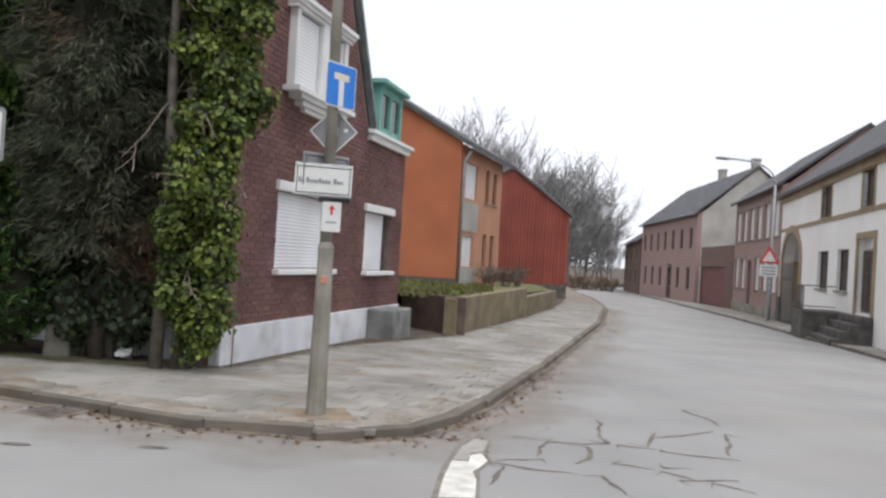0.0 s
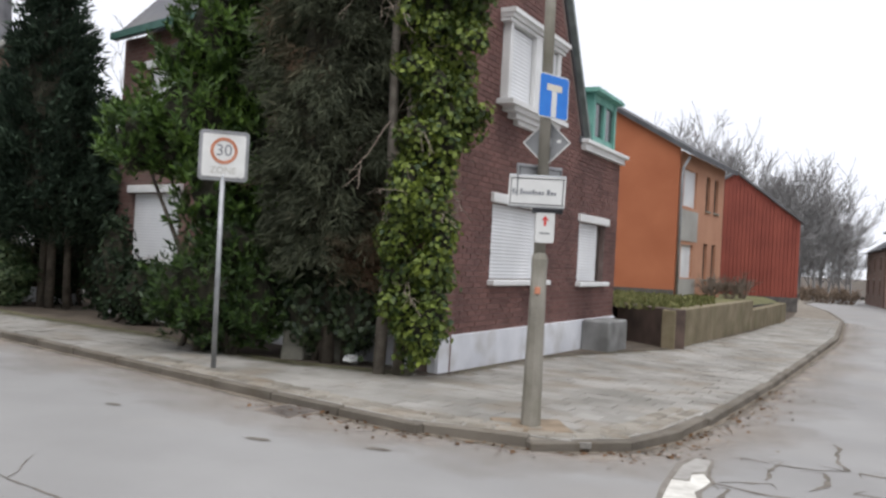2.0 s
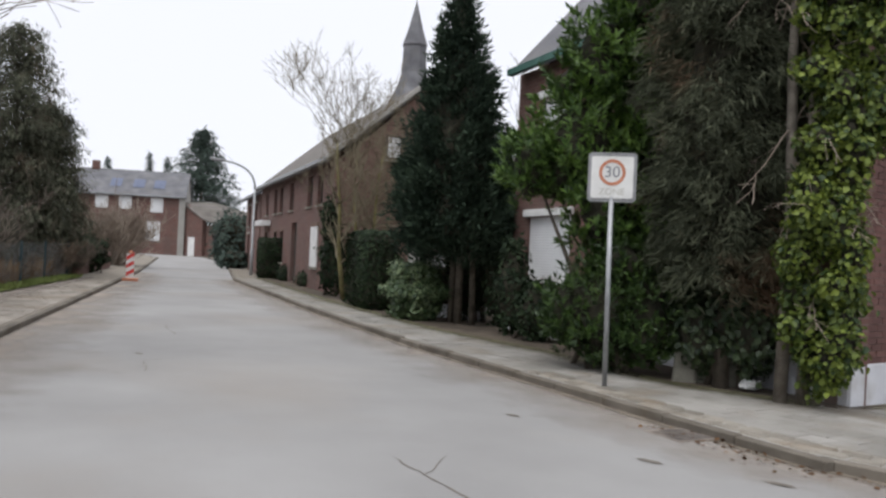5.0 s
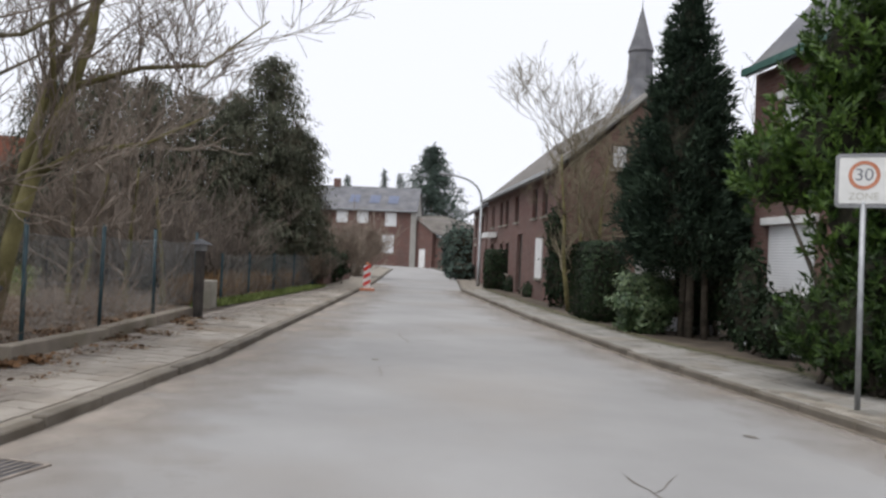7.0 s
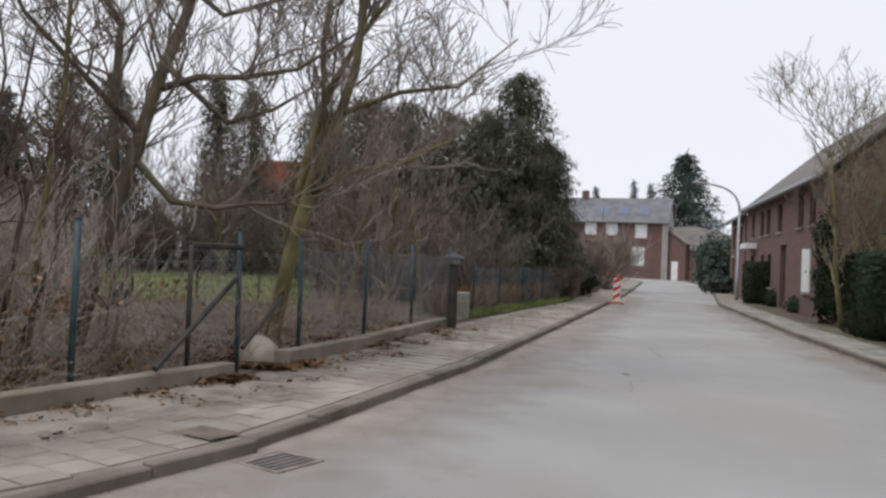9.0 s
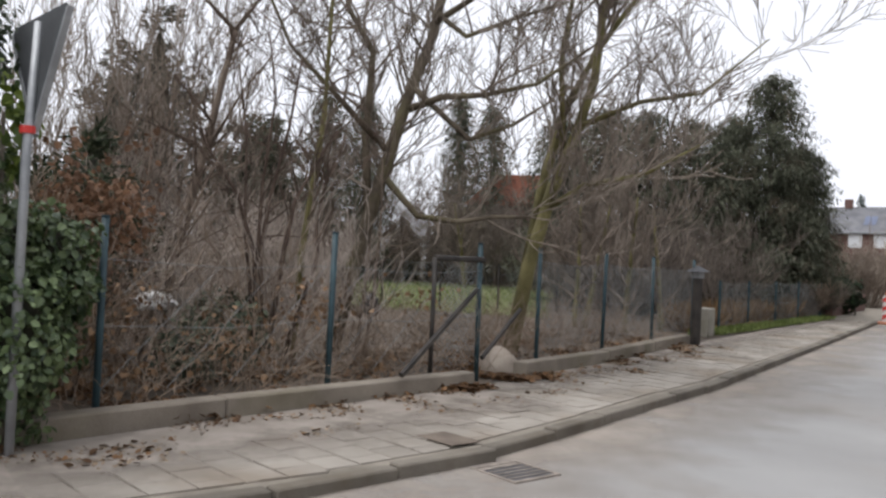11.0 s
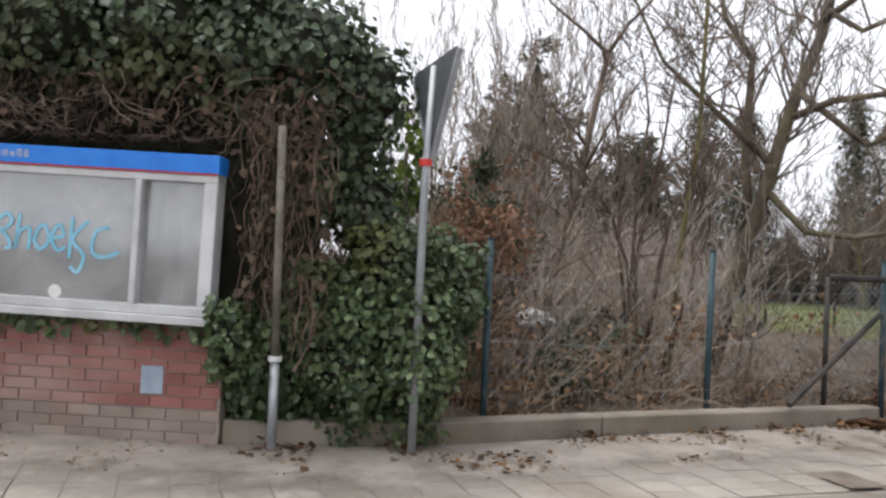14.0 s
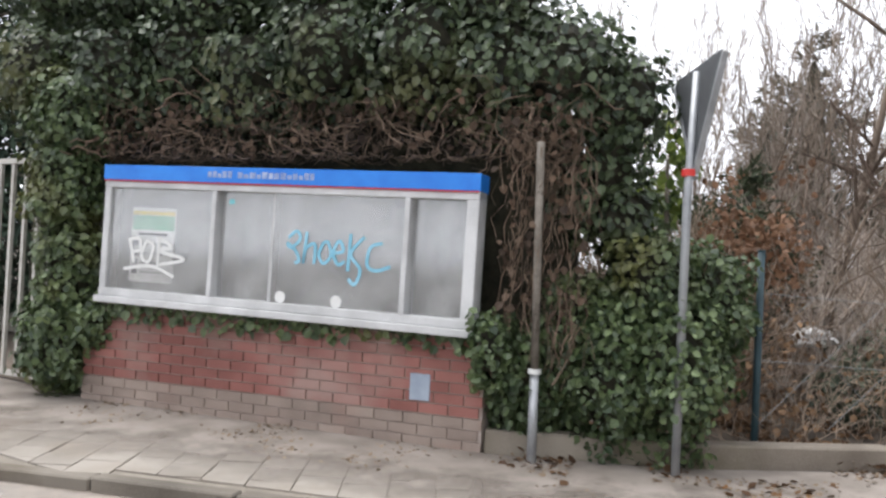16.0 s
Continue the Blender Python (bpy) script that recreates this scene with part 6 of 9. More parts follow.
limbed("bare_shrub", [([at(102.0, 9.6, -0.12), at(102.3, 9.6, 0.0), at(101.9, 9.6, 0.063), at(100.8, 9.6, 0.153), at(100.2, 9.6, 0.235)], 0.035, 0.01),
                      ([at(102.2, 9.6, -0.12), at(102.7, 9.6, 0.0), at(104.0, 9.6, 0.069), at(106.1, 9.6, 0.122), at(107.5, 9.6, 0.19)], 0.03, 0.008),
                      ([at(101.6, 9.6, -0.12), at(100.8, 9.6, 0.0), at(100.2, 9.6, 0.065), at(98.0, 9.7, 0.14), at(95.9, 9.7, 0.18)], 0.035, 0.008),
                      ([at(102.1, 9.6, -0.12), at(102.5, 9.6, 0.0), at(102.4, 9.6, 0.083), at(101.8, 9.6, 0.186), at(102.4, 9.6, 0.26)], 0.03, 0.008),
                      ([at(100.5, 9.6, -0.12), at(98.5, 9.6, 0.0), at(98.7, 9.6, 0.038), at(98.2, 9.6, 0.086), at(96.9, 9.6, 0.148)], 0.028, 0.008),
                      ([at(102.3, 9.5, -0.12), at(103.4, 9.5, 0.03), at(103.6, 9.5, 0.14), at(104.3, 9.5, 0.22)], 0.025, 0.006)],
       75, "dark many-stemmed bare shrub fanning out behind the fence", STEM_DARK, STEM_DARK, (1, 3), 4, 0.5, 0.0035)
for i, (az, d, h) in enumerate(((111.4, 12.6, 4.6), (113.8, 13.0, 4.9), (116.4, 12.4, 4.6), (119.2, 13.2, 4.2))):
    bare_tree("sapling", *polar(az, d), h, 85 + i, "tall fine-twigged bare sapling behind the fence", 0.035, 4, (2, 3), SAPLING_BARK, TWIG_BEIGE, 0.36, 0.5, stems=3, group="garden saplings", twig=0.004, first=0.62)
for i, (az, d, h) in enumerate(((112.4, 11.5, 3.2), (115.5, 11.0, 2.6))):
    bare_tree("sapling", *polar(az, d), h, 80 + i, "thin bare sapling with forked stems behind the fence", 0.04, 4, (2, 3), SAPLING_BARK, TWIG_GREY, 0.45, 0.35, stems=2, group="garden saplings", twig=0.004)
# withered russet leaves on a low tree, and dark evergreens, beside the ivy
twiggy_ball("bare_shrub", *polar(113.4, 8.3), 0.25, 0.8, 2.3, 162, "arching brown shrub with withered leaves", STEM_DARK, 9, 0.004)
rl = random.Random(91)
p, n = [], []
for k in range(40):
    az, t = rl.uniform(110.3, 116.2), rl.gauss(0.05, 0.03)
    c = at(az, rl.uniform(7.8, 8.8), t)
    for i in range(26):
        p.append((rl.gauss(c[0], 0.13), rl.gauss(c[1], 0.13), rl.gauss(c[2], 0.09)))
        n.append((rl.gauss(0, 1), rl.gauss(0, 1), rl.gauss(0, 1)))
single("russet_leaves", scatter(p, n, 0.065, 0.9), leaf_material("russet_leaf", (0.10, 0.055, 0.032), (0.27, 0.155, 0.095), 0.75, 0.3, 0.25), "withered russet leaves hanging on bare twigs", "leaves", kind="stuff")
for az, d, z, r in ((113.2, 10.4, 2.55, 0.5), (115.0, 10.0, 2.2, 0.42)):
    x, y = polar(az, d)
    plumed("evergreen", x, y, gz(x, y) + 0.1, [(0.3, r * 0.7), (1.2, r), (2.0, r * 0.8), (z, 0.05)], "dark evergreen bush behind the russet leaves", SPRUCE_DARK, 60, 60, 0.12, int(az), ((0, 0, 0.05),), 0.3, 0.25, 0.22, 0.6)
for i, (az, d, h) in enumerate(((100.8, 9.6, 2.6), (103.6, 9.2, 2.4), (107.5, 9.3, 2.2), (112.2, 8.8, 2.0), (96.8, 10.4, 2.0), (116.0, 8.6, 2.6), (109.5, 11, 2.8))):
    twiggy_ball("bare_shrub", *polar(az, d), 0.28, 0.9, h, 100 + i, "dense reddish-brown bare shrub behind the fence", TWIG_RED if i % 2 else TWIG_GREY, 12, 0.004)
# thicket behind: seen only as a brown tangle
thicket_brown = twiggy_ball("thicket", *polar(88.5, 38), 0.4, 2.0, 4.6, 122, "brown tangle of bare bushes deep in the garden", TWIG_DIM, 40, 0.007)
thicket = [twiggy_ball("thicket", *polar(100, 17), 0.3, 1.4, 2.8, 120, "grey-brown tangle of bare bushes deep in the garden", TWIG_GREY, 36, 0.007), twiggy_ball("thicket", *polar(97.5, 36), 0.35, 1.8, 4.2, 121, "grey-brown tangle of bare bushes deep in the garden", TWIG_GREY, 36, 0.009)]
for i, (az, d, s) in enumerate(((93, 37, 1.1), (106, 16, 0.72), (111, 16, 0.7), (116, 16, 0.75), (86, 39, 1.1), (81, 24, 0.8), (78, 22.5, 0.75), (74.5, 23, 0.7), (98.5, 24, 0.8), (103, 24, 0.9), (109, 25, 0.8), (115, 24, 0.75), (90.5, 40, 1.2), (83.5, 38, 1.3), (79, 25, 1.0), (71.5, 24, 0.8))):
    x, y = polar(az, d)
    src = thicket[i % 2] if az > 98 else thicket_brown
    tagged(copy_thing(src, pose(x, y, gz(x, y) + 0.1, 0, 0, 53 * i) @ Matrix.Scale(s, 4)), group="garden thicket")
for i, (az, d, h) in enumerate(((77.4, 17.5, 4.0), (80.5, 18.5, 4.0), (75.0, 19, 3.8), (88, 36, 5.2), (93.5, 38, 6), (101, 21, 4.4))):
    bare_tree("tree", *polar(az, d), h, 140 + i, "bare garden tree with mossy stems" if i < 4 else "bare tree deep in the garden", 0.07, 4, (3, 4), BARK_MOSSY if i < 4 else BARK, TWIG, 0.5, 0.3, stems=2 if i % 2 else 1, group="garden trees", twig=0.006)

# ivy round the notice board
NB0, NB1 = Vector((-3.42, -7.62, 0)), Vector((-4.87, -4.04, 0))
nd = (NB1 - NB0).normalized()
nn = Vector((-nd.y, nd.x, 0))


def nb(s, out, z):
    """A place s metres along the board wall, out metres before it."""
    p = NB0 + nd * s - nn * out
    return (p.x, p.y, z)


low = [(*nb(4.2, -0.38, 0.75), 0.36, 0.34, 0.5), (*nb(4.75, -0.36, 0.85), 0.4, 0.38, 0.65), (*nb(5.2, -0.4, 0.95), 0.38, 0.4, 0.65), (*nb(4.45, -0.4, 1.25), 0.36, 0.33, 0.4), (*nb(3.86, -0.04, 0.95), 0.15, 0.12, 0.3), (*nb(5.0, -0.55, 1.55), 0.42, 0.4, 0.45), (*nb(5.4, -0.75, 1.4), 0.3, 0.35, 0.5), (*nb(4.0, -0.2, 0.6), 0.2, 0.2, 0.35), (*nb(3.92, 0.12, 1.02), 0.2, 0.16, 0.3), (*nb(4.1, -0.15, 0.8), 0.25, 0.2, 0.4)]
shrub("ivy", low, 21000, 0.058, IVY, "dark ivy mound over the low wall beside the notice board", "ivy", 0.7, 0.45, 0, 0.62, wild=1.1)
high = [(*nb(s, -0.35 - 0.12 * math.sin(s * 2), 3.35 + 0.12 * math.sin(s * 3)), 0.62, 0.6, 0.62) for s in (-0.9, -0.1, 0.7, 1.5, 2.3, 3.1, 3.8)]
high += [(*nb(s, -0.45, 4.25 + 0.15 * math.sin(s * 5)), 0.7, 0.65, 0.6) for s in (-1.0, 0.0, 1.0, 2.0, 2.9)]
high += [(*nb(4.3, -0.35, 3.2), 0.5, 0.5, 0.5), (*nb(4.72, -0.45, 2.95), 0.38, 0.4, 0.42), (*nb(4.62, -0.5, 2.5), 0.26, 0.3, 0.36), (*nb(3.7, -0.4, 3.75), 0.5, 0.5, 0.4), (*nb(4.75, -0.6, 2.05), 0.34, 0.32, 0.34), (*nb(4.45, -0.6, 2.2), 0.25, 0.25, 0.4)]
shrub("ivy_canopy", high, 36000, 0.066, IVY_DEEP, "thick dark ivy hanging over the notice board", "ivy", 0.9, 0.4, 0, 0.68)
left = [(*nb(-0.35, 0.0, 0.75), 0.36, 0.34, 0.55), (*nb(-0.25, 0.0, 1.45), 0.34, 0.32, 0.55), (*nb(-0.4, -0.05, 2.2), 0.38, 0.36, 0.55), (*nb(-0.35, 0.0, 2.9), 0.42, 0.4, 0.5), (*nb(0.1, 0.02, 0.95), 0.22, 0.16, 0.25)]
shrub("ivy", left, 11000, 0.064, IVY, "dark ivy column between gate and notice board", "ivy", 0.9, 0.35, 0, 0.64)
fringe_p = [nb(random.uniform(0.25, 3.7), random.uniform(0.0, 0.1), 1.12 + 0.06 * random.random() - 0.16 * random.random() ** 2) for i in range(420)]
single("ivy_fringe", scatter(fringe_p, [(-nn.x, -nn.y, 0.3)] * 420, 0.075, 0.9), IVY, "ivy shoots trailing under the notice board", "ivy", kind="stuff")
# dead vines hanging under the canopy
g = Geo()
rv = random.Random(5)
for i in range(520):
    s = rv.uniform(-0.2, 4.5)
    p = Vector(nb(s, rv.uniform(-0.35, 0.05), rv.uniform(2.45, 3.05)))
    pts = [p.copy()]
    d = Vector((rv.gauss(0, 1), rv.gauss(0, 1), rv.gauss(-0.5, 0.7))).normalized()
    for k in range(6):
        d = (d + Vector((rv.gauss(0, 0.45), rv.gauss(0, 0.45), rv.gauss(-0.12, 0.4)))).normalized()
        p = p + d * rv.uniform(0.05, 0.11)
        if p.z < 2.44 and s < 3.85:
            p.z = 2.44 + rv.random() * 0.05
        pts.append(p.copy())
    r = rv.choice((0.002, 0.003, 0.003, 0.004, 0.007))
    g.tube(pts, [r] * len(pts), 4, None, False)
for i in range(150):
    p = Vector(nb(rv.uniform(3.95, 4.6), rv.uniform(-0.1, 0.12), rv.uniform(1.2, 2.9)))
    pts = [p.copy()]
    for k in range(5):
        p = p + Vector((rv.gauss(0, 0.035), rv.gauss(0, 0.035), rv.gauss(-0.09, 0.04)))
        pts.append(p.copy())
    g.tube(pts, [rv.choice((0.002, 0.003, 0.005))] * 6, 4, None, False)
single("dead_vines", g, VINE, "tangle of dead brown vines under the ivy", "vines", kind="stuff")
dead = [nb(rv.uniform(-0.2, 4.5), rv.uniform(-0.3, 0.1), rv.uniform(2.5, 3.0)) for i in range(420)] + [nb(rv.uniform(3.9, 4.6), rv.uniform(-0.15, 0.12), rv.uniform(1.3, 2.9)) for i in range(220)]
single("dead_ivy_leaves", scatter(dead, [(-nn.x, -nn.y, 0.2)] * len(dead), 0.06, 0.9), leaf_material("dead_ivy_leaf", (0.032, 0.021, 0.014), (0.14, 0.09, 0.058), 0.7, 0.3, 0.15), "withered brown ivy leaves hanging in the vines", "leaves", kind="stuff")
# near-black sheet, added for the shade behind ivy, board and pole
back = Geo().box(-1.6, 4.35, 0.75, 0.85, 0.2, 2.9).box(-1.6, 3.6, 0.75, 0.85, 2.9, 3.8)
single("ivy_backdrop_wall", back, DEEP_SHADE, "added near-black sheet painted as the shade behind the ivy", "wall", kind="structure", m=frame_of(NB0, NB1))
twiggy_ball("bare_shrub", *polar(121.2, 8.6), 0.25, 0.8, 2.7, 165, "tangle of greenish bare shoots behind the ivy", TWIG_MOSSY, 16, 0.004)
twiggy_ball("bare_shrub", *polar(122.8, 10.4), 0.25, 1.0, 3.0, 166, "tangle of brown bare shoots behind the ivy", TWIG_BEIGE, 20, 0.005)
# a few brown hanging sprays right of the ivy
twiggy_ball("bare_shrub", *polar(117.5, 7.6), 0.25, 0.7, 2.3, 160, "brown dead bramble beside the ivy", TWIG_RED, 24, 0.004)
shrub("ivy", [(*polar(118.2, 7.6), 2.65, 0.22, 0.25, 0.45), (*polar(119.6, 7.7), 2.2, 0.3, 0.3, 0.35)], 700, 0.085, IVY_YELLOW, "thin bright ivy climbing a sapling behind the sign", "ivy", 0.7, 0.7, 2, 0.0)

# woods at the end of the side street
wood = [bare_tree("woodland_tree", 0, 300, 16, 200 + i, "bare tree in the woods at the street's end, paled for haze", 0.24, 3, (6, 9), TWIG_PALE, TWIG_PALE, 0.6, 0.25, z=0, group="woods", twig=0.028) for i in range(3)]
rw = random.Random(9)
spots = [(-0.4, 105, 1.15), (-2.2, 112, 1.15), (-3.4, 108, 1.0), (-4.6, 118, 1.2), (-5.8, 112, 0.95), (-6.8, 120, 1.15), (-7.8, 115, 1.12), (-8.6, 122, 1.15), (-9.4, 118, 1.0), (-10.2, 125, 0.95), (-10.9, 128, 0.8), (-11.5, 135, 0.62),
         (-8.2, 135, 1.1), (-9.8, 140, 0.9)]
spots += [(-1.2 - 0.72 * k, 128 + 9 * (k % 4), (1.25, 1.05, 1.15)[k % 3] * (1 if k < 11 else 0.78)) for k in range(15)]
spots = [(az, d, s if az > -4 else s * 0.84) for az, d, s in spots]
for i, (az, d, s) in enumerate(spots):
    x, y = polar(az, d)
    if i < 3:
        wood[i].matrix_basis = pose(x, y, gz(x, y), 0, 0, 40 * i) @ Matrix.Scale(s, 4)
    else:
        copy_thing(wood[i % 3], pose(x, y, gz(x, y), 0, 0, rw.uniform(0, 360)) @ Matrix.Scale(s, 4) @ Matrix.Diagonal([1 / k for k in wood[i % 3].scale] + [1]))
twig_far = twiggy_ball("far_hedge", *polar(-10.2, 100), gz(*polar(-10.2, 100)), 2.0, 2.2, 210, "russet bare hedge at the bend of the side street", TWIG_RED, 18, 0.03)
for az in (-8.9, -9.6, -10.8, -11.4):
    x, y = polar(az, 101)
    copy_thing(twig_far, pose(x, y, gz(x, y), 0, 0, az * 30))
for az, d in ((-3.2, 36.5), (-4.4, 39), (-5.2, 41)):
    x, y = polar(az, d)
    twiggy_ball("bare_shrub", x, y, 0.35, 0.6, 1.25, int(-az * 10), "small bare shrub on the raised lawn", TWIG, 26, 0.008)

# brown hedge closing the lawn, and the dark growth under the conifers
for az, d, h, r in ((98.5, 41, 2.1, 1.7), (95.6, 42, 2.3, 1.8), (92.7, 42, 2.0, 1.8), (89.9, 43, 2.2, 1.8), (87.2, 43, 2.3, 1.8), (84.4, 44, 2.2, 1.8), (81.5, 44, 2.6, 2.0)):
    x, y = polar(az, d)
    shrub("hedge", [(x, y, 0.5 + h * 0.6, r, r * 0.6, h)], 1500, 0.3, OLIVE_HEDGE, "olive-brown hedge behind the lawn", "hedge", 0.6, 0.35, 2, 0.84, "lawn hedge", SPRAY, SPRAY_F)
for az, d, h, r in ((80.2, 26.5, 1.5, 1.3), (77.4, 25.5, 1.6, 1.3), (74.6, 25.5, 1.5, 1.3), (71.8, 26.5, 1.4, 1.2), (69.0, 27.5, 1.3, 1.1)):
    x, y = polar(az, d)
    shrub("undergrowth", [(x, y, 0.4 + h * 0.6, r, r * 0.6, h)], 1100, 0.2, DIM_GROWTH, "dim brown undergrowth before the garden conifers", "shrub", 0.6, 0.4, 2, 0.84, "garden undergrowth", SPRAY, SPRAY_F)

# grass, litter and low growth
p, n = [], []
rg = random.Random(12)
single("lawn", block([polar(97, 22), polar(97, 39), polar(82, 41), polar(83, 21), polar(90, 21)], PAVED + 0.03), material("green_winter_lawn", (0.095, 0.108, 0.042), (0.17, 0.182, 0.08), 0.8, 0.95, 0.6, 60), "green lawn behind the garden fence", "lawn", kind="structure")
for i in range(9000):
    az, d = rg.uniform(82.5, 97), rg.uniform(20, 38)
    x, y = polar(az, d)
    p.append((x, y, gz(x, y) + 0.14))
    n.append((rg.gauss(0, 0.3), rg.gauss(0, 0.3), 0.2))
single("grass", scatter(p, n, 0.09, -1.6, BLADE * np.array([2, 1, 1]), BLADE_F), GRASS_BLADE, "patch of green grass in the overgrown garden", "grass", kind="stuff")
p, n = [], []
for i in range(5200):
    f = rg.random()
    a, b = Vector((-18.2, 6.0, 0)), Vector((-27.5, 12.9, 0))
    q = a.lerp(b, f) + Vector((0.57, -0.82, 0)) * rg.uniform(-0.35, 0.9)
    p.append((q.x, q.y, gz(q.x, q.y) + 0.13))
    n.append((rg.gauss(0, 0.3), rg.gauss(0, 0.3), 0.2))
single("grass_verge", scatter(p, n, 0.11, -1.6, BLADE * np.array([4, 1, 1]), BLADE_F), GRASS_BLADE, "green grass verge behind the pavement", "grass", kind="stuff")
p, n = [], []
for i in range(3000):
    f = rg.random()
    q = Vector((-18.4, 5.6, 0)).lerp(Vector((-27.5, 12.2, 0)), f) + Vector((-0.57, -0.3, 0)) * rg.uniform(0.3, 1.6)
    p.append((q.x, q.y, gz(q.x, q.y) + 0.13))
    n.append((rg.gauss(0, 0.3), rg.gauss(0, 0.3), 0.2))
single("dry_grass", scatter(p, n, 0.55, -1.8, BLADE, BLADE_F), DRY_GRASS, "tall dry russet grass behind the verge", "grass", kind="stuff")
p, n = [], []
for i in range(4200):
    az, d = rg.uniform(-3.5, 3), rg.uniform(19, 46)
    x, y = polar(az, d)
    if x < 0.25 + (y - 18.6) * 0.25:
        p.append((x, y, gz(x, y) + 0.86))
        n.append((rg.gauss(0, 0.3), rg.gauss(0, 0.3), 0.2))
single("lawn_grass", scatter(p, n, 0.14, -1.6, BLADE * np.array([6, 1, 1]), BLADE_F), leaf_material("dull_lawn_blade", (0.09, 0.10, 0.035), (0.2, 0.19, 0.08), 0.8, 0.2, 0.2), "dull grass on the raised lawn", "grass", kind="stuff")


def lies(count, line, width, size, seed, lift=0.0, bias=2.0):
    """Fallen leaves along a line, thickest next to it."""
    rnd = random.Random(seed)
    ps, ns = [], []
    spots = along(line, 0.05)
    while len(ps) < count:
        (x, y), w = rnd.choice(spots)
        o = width * rnd.random() ** bias
        x, y = x + math.sin(w) * o + rnd.gauss(0, 0.05), y - math.cos(w) * o + rnd.gauss(0, 0.05)
        if noise.noise((x * 1.7, y * 1.7, 0.0)) < rnd.uniform(-0.1, 0.35):
            continue
        ps.append((x, y, gz(x, y) + PAVED + 0.012 + lift + rnd.random() * 0.01))
        ns.append((rnd.gauss(0, 0.3), rnd.gauss(0, 0.3), 1))
    return scatter(ps, ns, size, 0.0, wild=0.35)


single("leaf_litter", lies(1000, BACK_FENCE[4:11], 0.85, 0.055, 31, 0, 2.0), LITTER, "brown fallen leaves along the foot of the low wall", "leaves", kind="stuff")
single("pavement_debris", lies(4200, BACK_FENCE[2:11], 0.9, 0.032, 34, -0.004, 1.8), leaf_material("tan_debris", (0.17, 0.125, 0.085), (0.30, 0.235, 0.17), 0.9, 0.2, 0.1), "tan plant debris strewn along the low wall", "debris", kind="stuff")
single("leaf_litter_heap", lies(900, [(-9.2, 0.1), (-10.7, 1.05)], 0.55, 0.07, 32, 0.02, 1.5), LITTER, "heap of brown leaves beside the boulder", "leaves", kind="stuff")
single("garden_litter", lies(5000, [(q[0], q[1]) for q in BACK_FENCE[10:3:-1]], 2.6, 0.075, 33, 0.03, 1.1), LITTER, "brown dead leaves covering the garden floor", "leaves", kind="stuff")
g = Geo()
bramble_line = along(BACK_FENCE[4:11], 0.05)
for i in range(1100):
    (x, y), w = rg.choice(bramble_line)
    o = rg.uniform(0.25, 1.6 if i % 2 else 5.5)
    x, y = x - math.sin(w) * o, y + math.cos(w) * o
    branching(g, (x, y, gz(x, y) + 0.14), (rg.gauss(0, 0.6), rg.gauss(0, 0.6), 0.8), rg.uniform(0.35, 0.95), 0.005, 3, 4, 0.6, 0.1, (2, 4), 0.0025, rg, 0.25, 5)
single("brambles", g, TWIG_RED, "tangle of dead brown brambles along the fence", "brambles", kind="stuff")
shrub("shrub", [(*polar(104.5, 9.4), 0.75, 0.55, 0.5, 0.5), (*polar(106.5, 9.0), 0.55, 0.45, 0.4, 0.35)], 1500, 0.08, leaf_material("grey_green_leaf", (0.03, 0.04, 0.025), (0.10, 0.115, 0.075), 0.6, 0.3, 0.15), "grey-green low evergreen among the brambles", "shrub", 0.3, 0.6, 3, 0.0)
# withered leaves still hanging on the low shrubs, in clumps
rt = random.Random(44)
p, n = [], []
for k in range(34):
    (x, y), w = rt.choice(along(BACK_FENCE[4:8], 0.05))
    o = rt.uniform(0.3, 2.2)
    cx, cy, cz = x - math.sin(w) * o, y + math.cos(w) * o, rt.uniform(0.3, 1.3)
    for i in range(45):
        p.append((rt.gauss(cx, 0.2), rt.gauss(cy, 0.2), max(rt.gauss(cz, 0.14), gz(cx, cy) + 0.15)))
        n.append((rt.gauss(0, 1), rt.gauss(0, 1), rt.gauss(0, 1)))
single("withered_leaves", scatter(p, n, 0.06, 0.9), leaf_material("withered_leaf", (0.13, 0.075, 0.04), (0.34, 0.22, 0.13), 0.75, 0.3, 0.2), "withered tan leaves clinging to the bare shrubs", "leaves", kind="stuff")
# dark forked stems rising straight from the ground behind the fence
for i, (az, d, h) in enumerate(((110.6, 9.8, 2.6), (96.6, 10.8, 2.6))):
    bare_tree("sapling", *polar(az, d), h, 300 + i, "dark forked sapling stems behind the fence", 0.03, 3, (2, 3), SAPLING_BARK, SAPLING_BARK, 0.5, 0.35, stems=2, group="garden saplings", twig=0.004, first=0.8)


OLD_CONCRETE = material("dirty_old_concrete", (0.15, 0.125, 0.10), (0.27, 0.235, 0.19), 1.6, 0.92, 0.4, 70, stain=((0.12, 0.105, 0.06), 1.8, 0.55))
# ---- street furniture and small things ----
def rounded(w, h, r, n=4):
    """A rectangle with round corners, in x and z, about its middle."""
    out = []
    for cx, cz, a0 in ((w / 2 - r, h / 2 - r, 0), (-w / 2 + r, h / 2 - r, 90), (-w / 2 + r, -h / 2 + r, 180), (w / 2 - r, -h / 2 + r, 270)):
        for i in range(n + 1):
            a = radians(a0 + 90 * i / n)
            out.append((cx + r * math.cos(a), cz + r * math.sin(a)))
    return out


